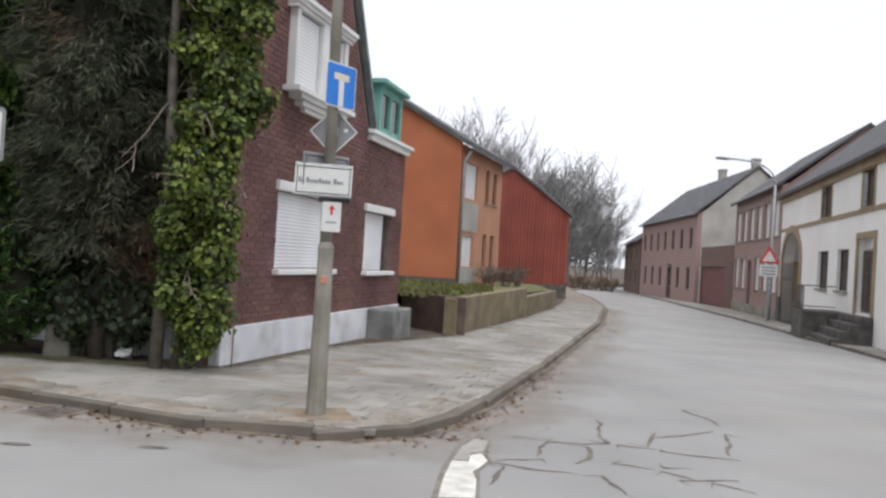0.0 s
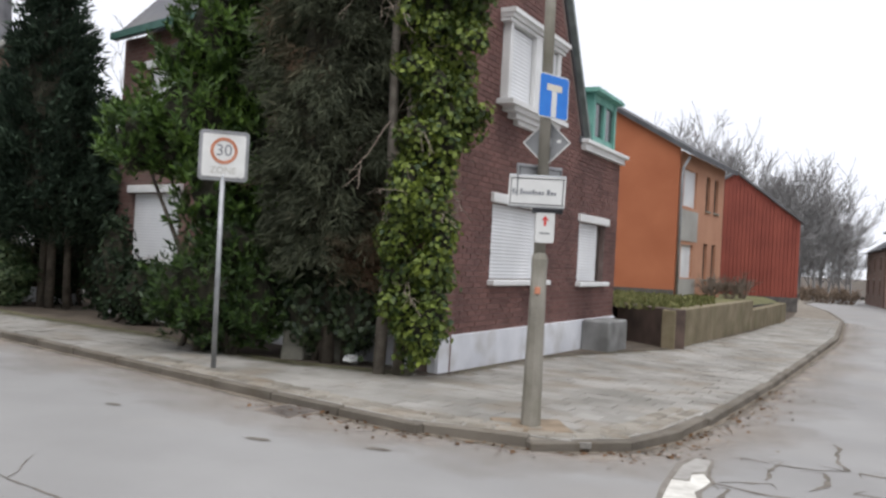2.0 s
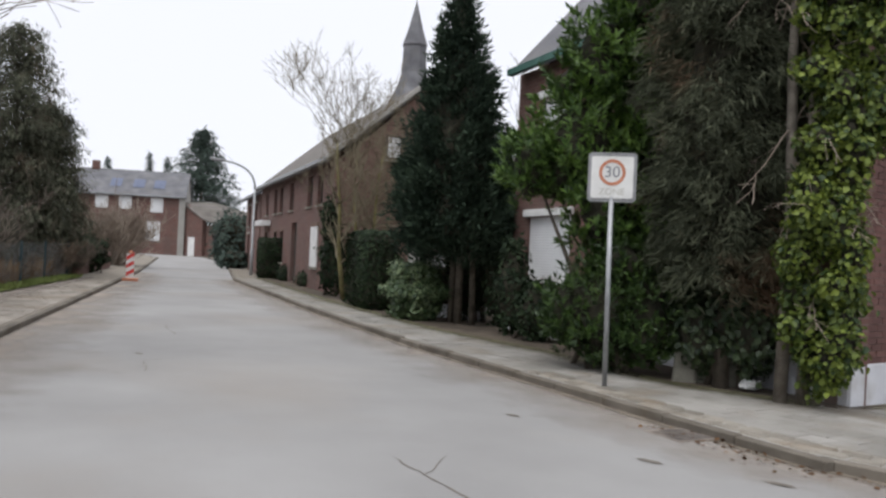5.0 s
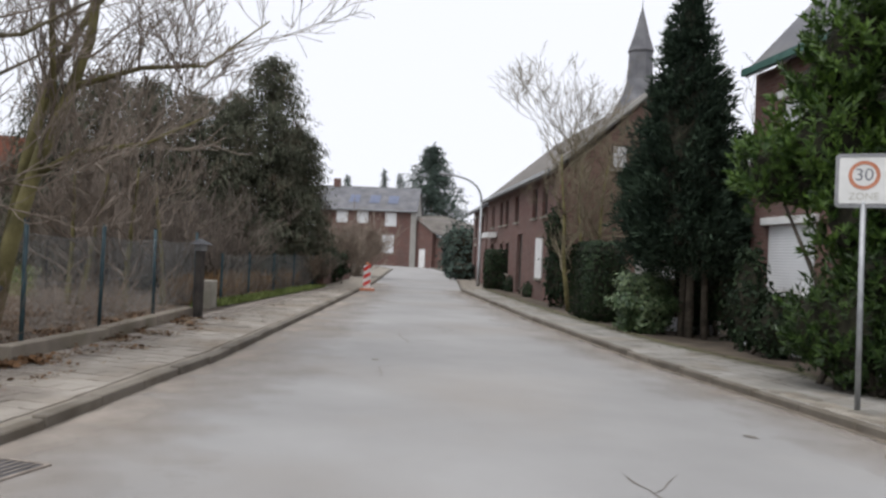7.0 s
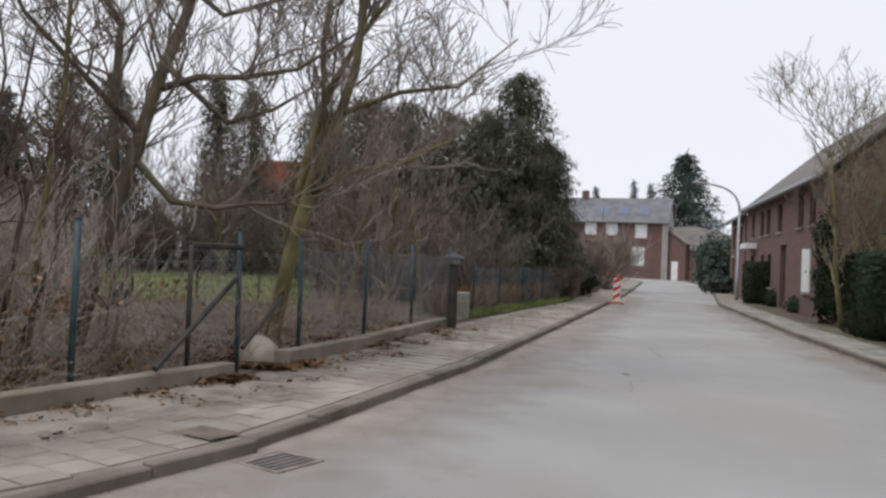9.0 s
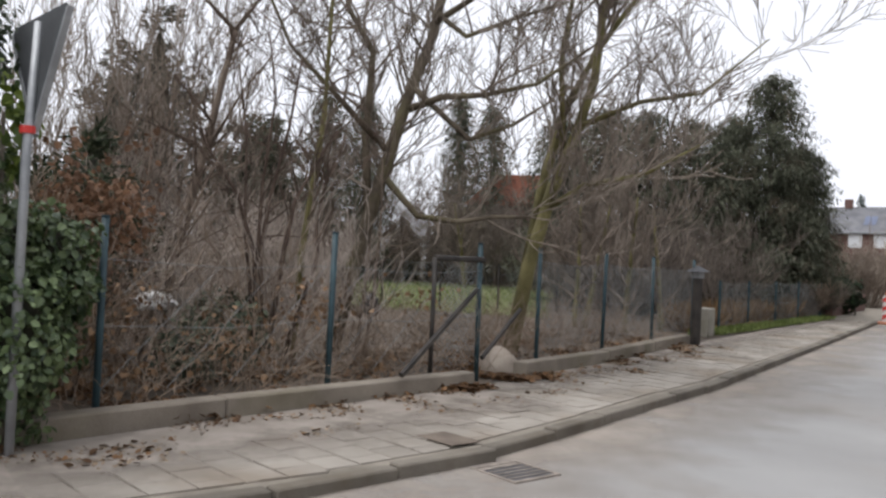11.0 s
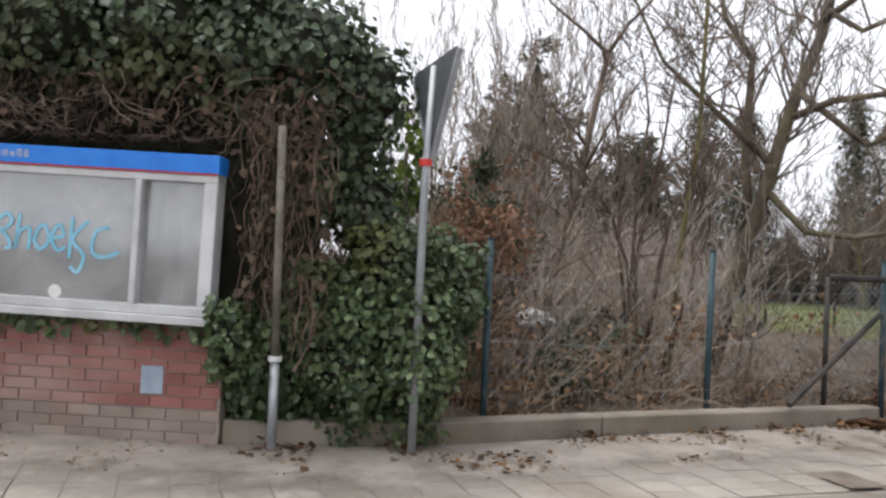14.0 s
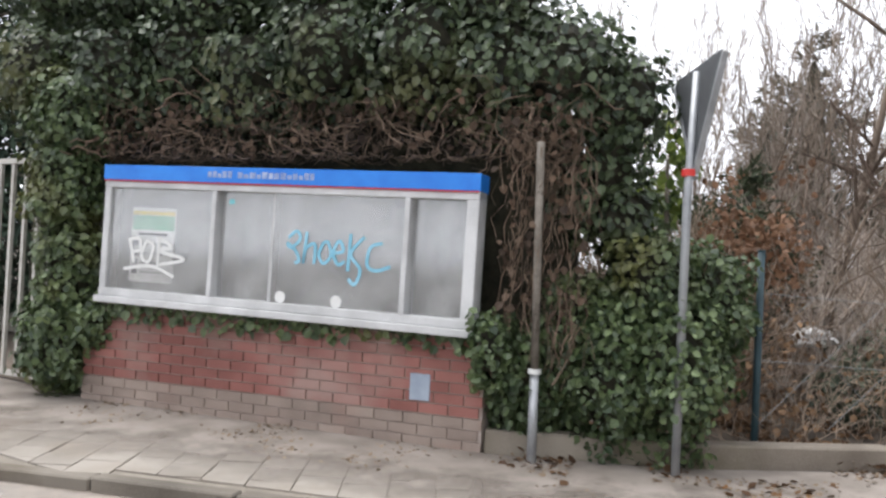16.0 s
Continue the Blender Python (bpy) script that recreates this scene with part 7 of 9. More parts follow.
def ring(r0, r1, y0, y1, cx=0, cz=0, n=28):
    geo = Geo()
    for i in range(n):
        a, b = 2 * math.pi * i / n, 2 * math.pi * (i + 1) / n
        geo.prism([(cx + r0 * math.cos(a), cz + r0 * math.sin(a)), (cx + r1 * math.cos(a), cz + r1 * math.sin(a)), (cx + r1 * math.cos(b), cz + r1 * math.sin(b)), (cx + r0 * math.cos(b), cz + r0 * math.sin(b))], y0, y1)
    return geo


def lettering(text, size, m, mat, parent, label=""):
    """Words as a thin mesh that stands in the plane x-z of m."""
    curve = bpy.data.curves.new("lettering", "FONT")
    curve.body, curve.size, curve.extrude = text, size, 0.001
    curve.align_x, curve.align_y = "CENTER", "CENTER"
    tmp = bpy.data.objects.new("lettering", curve)
    me = bpy.data.meshes.new_from_object(tmp)
    bpy.data.objects.remove(tmp)
    me.materials.append(mat)
    return part("lettering", me, None, parent, label, m @ pose(0, 0, 0, 90, 0, 0))


def facing(x, y, z, turn=0.0):
    """A frame at a place that looks back to the crossing's middle, then turned (degrees)."""
    a = math.degrees(math.atan2(y, x)) - 90
    return pose(x, y, z, 0, 0, a + turn)


# lamp post with its signs at the corner
px, py = -1.13, 7.96
pz = gz(px, py) + PAVED
post = thing("lamp_post", (px, py, pz), "concrete lamp post with steel mast carrying street signs", "lamp post")
part("concrete_foot", Geo().tube([(px, py, pz - 0.2), (px, py, pz + 0.25), (px + 0.005, py, 1.5), (px + 0.005, py, 1.62), (px, py, 1.68)], [0.098, 0.092, 0.074, 0.078, 0.058], 8), CONCRETE, post, "square-edged concrete foot")
part("mast", Geo().tube([(px, py, 1.6), (px - 0.02, py, 4.0), (px - 0.04, py, 7.0)], [0.056, 0.052, 0.045], 12), CONCRETE, post, "pale grey mast", None, True)
part("rust_patch", Geo().box(-0.028, 0.028, -0.086, -0.07, -0.035, 0.035, bevel=0.006), FADED_RED, post, "rusty metal tag", facing(px, py, 1.32))
part("foot_patch", Geo().box(-0.35, 0.35, -0.3, 0.3, -0.004, 0.018, bevel=0.008), material("sandy_patch", (0.17, 0.13, 0.09), (0.27, 0.21, 0.15), 5, 0.95, 0.3), post, "sandy broken slab at the foot", pose(px, py, pz, 0, 0, 20))
m = facing(px, py, 3.175, 47) @ Matrix.Translation((0, -0.075, 0))
sign = thing("dead_end_sign", tuple(m.translation), "square blue dead end sign with white T", "sign")
part("plate", Geo().prism(rounded(0.42, 0.42, 0.03), -0.004, 0.0), SIGN_WHITE, sign, "white edge", m)
part("blue_field", Geo().prism(rounded(0.395, 0.395, 0.025), -0.007, -0.0042), SIGN_BLUE, sign, "blue field", m)
part("stem_mark", Geo().box(-0.035, 0.035, -0.010, -0.0072, -0.197, 0.05), SIGN_WHITE, sign, "white bar", m)
part("top_mark", Geo().box(-0.105, 0.105, -0.010, -0.0072, 0.052, 0.115), material("faded_cream", (0.55, 0.5, 0.4), (0.66, 0.62, 0.52), 8, 0.5, 0.02), sign, "faded cream bar", m)
part("clamp", Geo().tube([(0, 0.06, -0.08), (0, 0.06, -0.04)], [0.066] * 2, 10), METAL_GREY, sign, "", m)
m = facing(px, py, 2.75, -12) @ Matrix.Translation((0, 0.07, 0))
sign = thing("diamond_sign", tuple(m.translation), "diamond road sign seen from its grey back", "sign")
q = 0.235
part("plate", Geo().prism([(-q, 0), (0, -q), (q, 0), (0, q)], -0.003, 0.0), SIGN_BACK, sign, "grey back", m)
g = Geo()
for a, b in (((-q, 0), (0, -q)), ((0, -q), (q, 0)), ((q, 0), (0, q)), ((0, q), (-q, 0))):
    g.prism([a, b, (b[0] * 0.93, b[1] * 0.93), (a[0] * 0.93, a[1] * 0.93)], -0.014, -0.0032)
part("rim", g, SIGN_WHITE, sign, "pale folded rim", m)
part("bracket", Geo().box(-0.05, 0.05, -0.05, -0.0034, -0.04, 0.04), METAL_GREY, sign, "", m)
part("sticker", Geo().box(0.1, 0.14, -0.006, -0.0033, 0.0, 0.03), SIGN_WHITE, sign, "", m)


def name_plate(m, w, h, letters, label):
    ob = thing("street_name_sign", tuple(m.translation), label, "sign")
    part("plate", Geo().prism(rounded(w, h, 0.02), -0.012, 0.012), SIGN_WHITE if letters else SIGN_BACK, ob, "", m)
    g = Geo()
    for s, zz in ((1, h / 2), (-1, -h / 2)):
        g.box(-w / 2 + 0.012, w / 2 - 0.012, -0.016, -0.0125, zz - s * 0.022 - 0.004, zz - s * 0.022 + 0.004)
        g.box(s * (w / 2 - 0.022) - 0.004, s * (w / 2 - 0.022) + 0.004, -0.016, -0.0125, -h / 2 + 0.02, h / 2 - 0.02)
    part("border", g, SIGN_BLACK, ob, "thin dark border", m)
    if letters:
        rb = random.Random(4)
        x = -w * 0.43
        for word in (2, 8, 3):
            for k in range(word):
                ww = rb.uniform(0.018, 0.03)
                hh = 0.052 if k == 0 else rb.choice((0.03, 0.03, 0.045))
                part("letter_bar", Geo().box(x, x + ww, -0.015, -0.0126, -0.03, -0.03 + hh), LETTER_GREY, ob, "", m)
                x += ww + 0.006
            x += 0.022
    part("edge_tube", Geo().tube([(-w / 2, 0, h / 2), (w / 2, 0, h / 2)], [0.014] * 2, 6).tube([(-w / 2, 0, -h / 2), (w / 2, 0, -h / 2)], [0.014] * 2, 6), METAL_GREY, ob, "", m)
    return ob


name_plate(facing(px, py, 2.26, -4) @ Matrix.Translation((-0.05, -0.09, 0)) @ pose(0, 0, 0, 0, 1.0, 0), 0.54, 0.29, True, "white street name sign with grey weathered letters")
name_plate(facing(px, py, 2.37, 38) @ Matrix.Translation((0.02, 0.09, 0)), 0.54, 0.29, False, "second street name sign seen from behind")
m = facing(px, py, 1.92, -2) @ Matrix.Translation((0.04, -0.075, 0))
sign = thing("arrow_sign", tuple(m.translation), "small white sign with a red arrow", "sign")
part("plate", Geo().prism(rounded(0.18, 0.285, 0.015), -0.004, 0.0), SIGN_WHITE, sign, "", m)
part("arrow_mark", Geo().prism([(-0.012, 0.02), (0.012, 0.02), (0.012, 0.075), (0.035, 0.07), (0, 0.115), (-0.035, 0.07), (-0.012, 0.075)], -0.0065, -0.0042), SIGN_RED, sign, "red arrow", m)
part("faint_bar", Geo().box(-0.05, 0.05, -0.0062, -0.0042, -0.06, -0.045), SIGN_BACK, sign, "", m)
m = facing(px, py, 2.09, 0)
part("black_bracket", Geo().box(-0.09, 0.2, -0.08, 0.04, -0.03, 0.015, bevel=0.006), SIGN_BLACK, post, "black bracket", m)

# zone sign on its own post
zx, zy = -5.29, 9.23
zz = gz(zx, zy) + PAVED
m = facing(zx, zy, 2.69)
sign = thing("speed_zone_sign", (zx, zy, zz), "white thirty zone sign in a grey frame on a steel post", "sign")
part("post", Geo().tube([(zx + 0.02, zy, zz - 0.1), (zx, zy, 2.45)], [0.032] * 2, 10), METAL_GREY, sign, "galvanised post", None, True)
part("frame", Geo().prism(rounded(0.60, 0.62, 0.05), -0.02, 0.05), SIGN_BACK, sign, "grey frame", m)
part("face", Geo().prism(rounded(0.52, 0.54, 0.035), -0.026, -0.0202), SIGN_WHITE, sign, "white face", m)
g = Geo()
for x in range(24):
    g.box(-0.23 + 0.02 * x, -0.22 + 0.02 * x, -0.029, -0.0262, 0.262, 0.27).box(-0.23 + 0.02 * x, -0.22 + 0.02 * x, -0.029, -0.0262, -0.27, -0.262)
part("dotted_edge", g, SIGN_BLACK, sign, "", m)
part("ring", ring(0.125, 0.165, -0.031, -0.0263, 0, 0.06), FADED_RED, sign, "faded red ring", m)
lettering("30", 0.2, m @ Matrix.Translation((0, -0.029, 0.06)), LETTER_GREY, sign)
lettering("ZONE", 0.115, m @ Matrix.Translation((0, -0.029, -0.185)), material("faded_zone_letters", (0.42, 0.41, 0.36), (0.52, 0.51, 0.46), 8, 0.6, 0.0), sign)

# give-way sign seen from the side and behind, and the short old pole
yx, yy = -5.5, -2.79
yz = gz(yx, yy) + PAVED
sign = thing("give_way_sign", (yx, yy, yz), "triangular sign seen from its dark back on a steel post", "sign")
part("post", Geo().tube([(yx, yy, yz - 0.1), (yx - 0.012, yy - 0.0, 2.2), (yx - 0.03, yy + 0.03, 3.08)], [0.032] * 3, 10), METAL_GREY, sign, "galvanised post", None, True)
d3 = Vector((0.62, 0.70, 0)).normalized()
m = Matrix(((d3.x, -d3.y, 0, yx - 0.05), (d3.y, d3.x, 0, yy + 0.03), (0, 0, 1, 2.36), (0, 0, 0, 1)))
tri = [(0.0, -0.03), (0.43, 0.74), (0.40, 0.79), (-0.40, 0.74), (-0.43, 0.69)]
part("plate", Geo().prism(tri, -0.012, -0.006), SIGN_BACK_DARK, sign, "dark grey back", m)
part("rim", Geo().prism([(0.0, -0.05), (0.03, -0.03), (-0.42, 0.70), (-0.45, 0.70)], -0.02, 0.02).prism([(0.0, -0.05), (-0.03, -0.03), (0.42, 0.76), (0.45, 0.76)], -0.02, 0.02), METAL_GREY, sign, "pale edge", m)
part("front", Geo().prism(tri, 0.0, 0.004), SIGN_WHITE, sign, "white front", m)
part("clamp", Geo().tube([(yx - 0.015, yy, 2.33), (yx - 0.015, yy, 2.38)], [0.05] * 2, 10), SIGN_RED, sign, "red clamp")
bx, by = -4.93, -3.64
bz = gz(bx, by) + PAVED
pole = thing("old_pole", (bx, by, bz), "short grey pole with a pale band, overgrown by ivy", "pole")
part("lower_tube", Geo().tube([(bx - 0.01, by, bz - 0.1), (bx, by, 0.86)], [0.036, 0.034], 10), METAL_GREY, pole, "", None, True)
part("band", Geo().tube([(bx, by, 0.85), (bx, by, 0.885)], [0.05] * 2, 10), SIGN_WHITE, pole, "pale band")
part("upper_tube", Geo().tube([(bx, by, 0.88), (bx + 0.02, by - 0.02, 2.55)], [0.03, 0.03], 8), TRUNK_GREY, pole, "", None, True)

# low concrete wall, fence and gate along the garden
FENCE = material("blue_green_fence_paint", (0.014, 0.034, 0.042), (0.032, 0.066, 0.078), 6, 0.55, 0.1, 50)
FENCE_DARK = material("dark_rusty_steel", (0.018, 0.016, 0.015), (0.05, 0.042, 0.036), 6, 0.7, 0.1, 50)
WIRE = material("grey_wire", (0.16, 0.17, 0.17), (0.26, 0.27, 0.27), 6, 0.6, 0.0, 50, metal=0.4)
for a, b in ((4, 7), (8, 10)):
    run = BACK_FENCE[a:b + 1]
    low_wall = thing("low_wall", (*run[0], gz(*run[0])), "low weathered concrete wall at the pavement's back", "wall")
    for (p0, p1) in zip(run, run[1:]):
        n = max(1, round(length(p0, p1) / 2.2))
        for i in range(n):
            q0 = (p0[0] + (p1[0] - p0[0]) * i / n, p0[1] + (p1[1] - p0[1]) * i / n)
            q1 = (p0[0] + (p1[0] - p0[0]) * (i + 1) / n, p0[1] + (p1[1] - p0[1]) * (i + 1) / n)
            part("wall_block", Geo().box(0.004, length(q0, q1) - 0.004, 0.0, 0.2, -0.1, PAVED + 0.185 + random.uniform(-0.006, 0.006), bevel=0.014), OLD_CONCRETE, low_wall, "", frame_of(q0, q1, gz(*q0)))
POSTS = [(-6.40, -2.60), (-8.14, -1.06), (-9.80, 0.47), (-11.03, 1.31), (-12.83, 2.53), (-14.77, 3.79), (-16.6, 5.05)]
fence = thing("wire_fence", (*POSTS[0], gz(*POSTS[0])), "blue-green steel posts with slack chain-link wire", "fence")
for i, (x, y) in enumerate(POSTS):
    z = gz(x, y)
    lean = 0.03 * math.sin(i * 2.1)
    part("post", Geo().tube([(x, y, z), (x + lean, y + 0.5 * lean, z + 1.72)], [0.03] * 2, 8).tube([(x + lean, y + 0.5 * lean, z + 1.72), (x + lean, y + 0.5 * lean, z + 1.735)], [0.034] * 2, 8), FENCE, fence, "", None, True)


def chain_link(a, b, z0, z1, sag=0.04, cell=0.075):
    geo = Geo()
    n = length(a, b)
    h = z1 - z0
    k = int(n / cell)
    for s in (1, -1):
        for i in range(-int(h / cell), k + 1):
            x0 = i * cell if s > 0 else n - i * cell
            pts = []
            for f in (0, 0.25, 0.5, 0.75, 1):
                x = x0 + s * h * f
                if -0.01 <= x <= n + 0.01:
                    u = x / n
                    px_, py_ = a[0] + (b[0] - a[0]) * u, a[1] + (b[1] - a[1]) * u
                    pts.append((px_, py_, gz(px_, py_) + z0 + h * f - sag * math.sin(math.pi * u) * f))
            if len(pts) > 1:
                geo.tube(pts, [0.0026] * len(pts), 3, None, False)
    for zz in (z1, (z0 + z1) / 2):
        geo.tube([(a[0], a[1], gz(*a) + zz), ((a[0] + b[0]) / 2, (a[1] + b[1]) / 2, gz((a[0] + b[0]) / 2, (a[1] + b[1]) / 2) + zz - sag), (b[0], b[1], gz(*b) + zz)], [0.003] * 3, 4, None, False)
    return geo


for a, b in zip(POSTS, POSTS[1:]):
    if a != POSTS[2]:
        part("chain_link", chain_link(a, b, 0.36, 1.55 if a[0] < -10 else 1.4, 0.05, 0.075 if a[0] < -10 else 0.6), WIRE, fence, "slack grey chain-link")
gate = thing("garden_gate", (-8.9, -0.2, gz(-8.9, -0.2) + 0.2), "dark steel gate frame with a slanting brace", "gate")
gp = [(-9.2, -0.07), (-9.8, 0.50)]
for (x, y), top in ((gp[0], 1.66),):
    part("post", Geo().tube([(x, y, gz(x, y) + 0.1), (x, y, top)], [0.026] * 2, 8), FENCE_DARK, gate, "", None, True)
part("top_bar", Geo().tube([(gp[0][0], gp[0][1], 1.655), (gp[1][0], gp[1][1], 1.66)], [0.034] * 2, 6), FENCE_DARK, gate)
part("brace", Geo().tube([(-9.77, 0.43, 1.3), (-8.6, -0.36, 0.42)], [0.034] * 2, 6), FENCE_DARK, gate, "slanting brace")
part("brace", Geo().tube([(-10.6, 1.03, 1.05), (-9.83, 0.53, 0.5)], [0.03] * 2, 6), FENCE_DARK, gate, "second slanting brace")
part("chain_link", chain_link(gp[0], gp[1], 0.3, 1.55), WIRE, gate)
# rear fence seen across the grass
rear = thing("rear_fence", (*polar(92, 24), 0.4), "grey wire fence across the garden grass", "fence")
RP = [polar(az, 22 + 0.25 * abs(az - 88)) for az in (98, 94, 90, 86, 82)]
for x, y in RP:
    part("post", Geo().tube([(x, y, gz(x, y)), (x, y, gz(x, y) + 1.35)], [0.03] * 2, 6), FENCE_DARK, rear)
for a, b in zip(RP, RP[1:]):
    part("chain_link", chain_link(a, b, 0.1, 1.3, 0.04, 0.14), WIRE, rear)
# boulder at the gap in the wall
bm = bmesh.new()
bmesh.ops.create_icosphere(bm, subdivisions=3, radius=1)
for v in bm.verts:
    f = 1 + 0.13 * noise.noise(v.co * 1.4) + 0.05 * noise.noise(v.co * 4)
    v.co = Vector((v.co.x * 0.36 * f, v.co.y * 0.28 * f, max(v.co.z, -0.5) * 0.33 * f))
g = Geo()
bm.verts.index_update()
g.add([v.co[:] for v in bm.verts], [tuple(v.index for v in f.verts) for f in bm.faces])
bm.free()
single("boulder", g, material("pale_boulder", (0.27, 0.225, 0.185), (0.40, 0.345, 0.29), 4, 0.9, 0.4, 40), "pale rounded boulder at the gap in the wall", "stone", m=pose(-10.84, 0.81, gz(-10, 0.8) + 0.14, 0, 12, 35) @ Matrix.Scale(0.85, 4), smooth=True)
# gate pillar with lantern, concrete stump and the fence that goes on
lx_, ly_ = -16.0, 4.95
lantern = thing("pillar_lantern", (lx_, ly_, gz(lx_, ly_)), "dark gate pillar with a black lantern cap", "lantern")
part("pillar", Geo().box(-0.07, 0.07, -0.07, 0.07, 0.1, 1.38, bevel=0.01), FENCE_DARK, lantern, "", pose(lx_, ly_, gz(lx_, ly_), 0, 0, 30))
part("lamp_box", Geo().box(-0.09, 0.09, -0.09, 0.09, 1.38, 1.5, bevel=0.01), SIGN_BACK, lantern, "", pose(lx_, ly_, gz(lx_, ly_), 0, 0, 30))
part("cap", Geo().add([(-0.17, -0.17, 1.5), (0.17, -0.17, 1.5), (0.17, 0.17, 1.5), (-0.17, 0.17, 1.5), (0, 0, 1.62)], [(0, 1, 4), (1, 2, 4), (2, 3, 4), (3, 0, 4), (3, 2, 1, 0)]), SIGN_BLACK, lantern, "black cap", pose(lx_, ly_, gz(lx_, ly_), 0, 0, 30))
single("concrete_stump", Geo().box(-0.28, 0.28, -0.14, 0.14, 0.0, 0.62, bevel=0.02), CONCRETE, "pale square concrete stump at the garden entrance", "post", m=pose(-17.95, 5.75, gz(-17.9, 5.7) + 0.1, 0, 0, -32))
second = thing("garden_fence", (-19.5, 6.6, gz(-19.5, 6.6)), "low grey wire fence with dark posts beside dry shrubs", "fence")
line2 = [(-19.6, 6.6), (-21.8, 8.1), (-24.0, 9.7), (-26.2, 11.3), (-28.4, 13.0)]
for x, y in line2:
    part("post", Geo().tube([(x, y, gz(x, y)), (x, y, gz(x, y) + 1.3)], [0.035] * 2, 6), FENCE, second)
for a, b in zip(line2, line2[1:]):
    part("chain_link", chain_link(a, b, 0.15, 1.25, 0.03, 0.12), WIRE, second)
bw2 = [(-30.0, 14.2), (-37.5, 19.2)]
single("brick_garden_wall", Geo().box(0, length(*bw2), 0, 0.25, -0.2, 0.85, bevel=0.01), BRICK_FAR, "low red-brown brick wall before the beige shrub", "wall", m=frame_of(bw2[0], bw2[1], gz(*bw2[0])))
# house with a red roof deep behind the garden
rx, ry = polar(84.6, 46)
redroof = thing("garden_house", (rx, ry, 0.5), "small house with red tiled roof behind the garden trees", "house")
m = pose(rx, ry, 0.5, 0, 0, 80)
part("walls", Geo().box(-2.6, 2.6, -2, 2, -0.3, 4.4), BRICK_FAR, redroof, "", m)
part("roof", Geo().prism([(-2.9, 4.3), (2.9, 4.3), (1.2, 5.9), (-1.2, 5.9)], -2.3, 2.3), material("red_roof_tiles", (0.27, 0.10, 0.065), (0.37, 0.15, 0.10), 3, 0.85, 0.3), redroof, "red tiled roof", m)

# notice board on its brick wall
WALL_L = 3.84
MBW = frame_of((-3.42, -7.62), (-4.87, -4.04))
MNB = MBW @ Matrix.Translation((0, 0, 1.215)) @ pose(0, 0, 0, 0, 1.05, 0)
ALU = material("weathered_white_aluminium", (0.42, 0.42, 0.415), (0.58, 0.58, 0.575), 4, 0.5, 0.05, 60, metal=0.15)
board = thing("notice_board", tuple(MNB @ Vector((1.9, 0, 0))), "aluminium notice board with blue fascia, dirty glass and graffiti", "notice board")
BX0, BX1 = 0.2, 3.77
g = Geo().box(BX0, BX0 + 0.07, -0.14, 0.04, 0.0, 1.06, bevel=0.006)
part("left_post", g, ALU, board, "", MNB)
part("right_post", Geo().box(BX1 - 0.1, BX1, -0.14, 0.04, 0.0, 1.1, bevel=0.006), ALU, board, "", MNB)
part("bottom_rail", Geo().box(BX0 - 0.02, BX1 + 0.02, -0.18, 0.04, -0.07, -0.01, bevel=0.006).box(BX0, BX1, -0.145, 0.04, -0.008, 0.06, bevel=0.005), ALU, board, "two-stepped bottom rail", MNB)
part("top_rail", Geo().box(BX0, BX1, -0.145, 0.04, 0.965, 1.02, bevel=0.005), ALU, board, "", MNB)
part("fascia", Geo().box(BX0 - 0.01, BX1 + 0.01, -0.16, 0.05, 1.03, 1.165, bevel=0.006), SIGN_BLUE, board, "blue fascia with flaking letters", MNB)
part("red_line", Geo().box(BX0, BX1, -0.163, -0.15, 1.022, 1.03), SIGN_RED, board, "thin red line", MNB)
rb = random.Random(8)
x = 1.32
for k in range(19):
    w = rb.uniform(0.035, 0.06)
    if k != 5:
        part("letter_bar", Geo().box(x, x + w, -0.164, -0.161, 1.075, 1.075 + rb.choice((0.035, 0.05, 0.055))), material("flaking_white_letters", (0.13, 0.2, 0.42), (0.38, 0.44, 0.58), 14, 0.6, 0.0) if k == 0 else bpy.data.materials["flaking_white_letters"], board, "", MNB)
    x += w + 0.012
for name, x0, x1 in (("mullion", 1.37, 1.415), ("thin_mullion", 1.94, 1.97), ("mullion", 3.165, 3.21)):
    part(name, Geo().box(x0, x1, -0.15 if name == "mullion" else -0.09, 0.03, 0.06, 0.965, bevel=0.005), ALU, board, "", MNB)
part("backing", Geo().box(BX0 + 0.05, BX1 - 0.05, 0.0, 0.02, 0.03, 1.0), material("grey_pin_board", (0.20, 0.21, 0.21), (0.30, 0.31, 0.31), 1.6, 0.9, 0.1, 30, stain=((0.38, 0.38, 0.37), 1.8, 0.5)), board, "dirty grey pin board", MNB)
pane = bpy.data.materials.new("dirty_display_glass")
pane.use_nodes = True
pn, pl_ = pane.node_tree.nodes, pane.node_tree.links
pn.clear()
po, pmx, ptr, pgl, pmx2, pdi, pno, pmr = (pn.new(k) for k in ("ShaderNodeOutputMaterial", "ShaderNodeMixShader", "ShaderNodeBsdfTransparent", "ShaderNodeBsdfGlossy", "ShaderNodeMixShader", "ShaderNodeBsdfDiffuse", "ShaderNodeTexNoise", "ShaderNodeMapRange"))
pgl.inputs["Roughness"].default_value = 0.08
pmx.inputs["Fac"].default_value = 0.14
pl_.new(ptr.outputs[0], pmx.inputs[1])
pl_.new(pgl.outputs[0], pmx.inputs[2])
pdi.inputs["Color"].default_value = (0.5, 0.5, 0.49, 1)
pno.inputs["Scale"].default_value, pno.inputs["Detail"].default_value = 2.5, 7
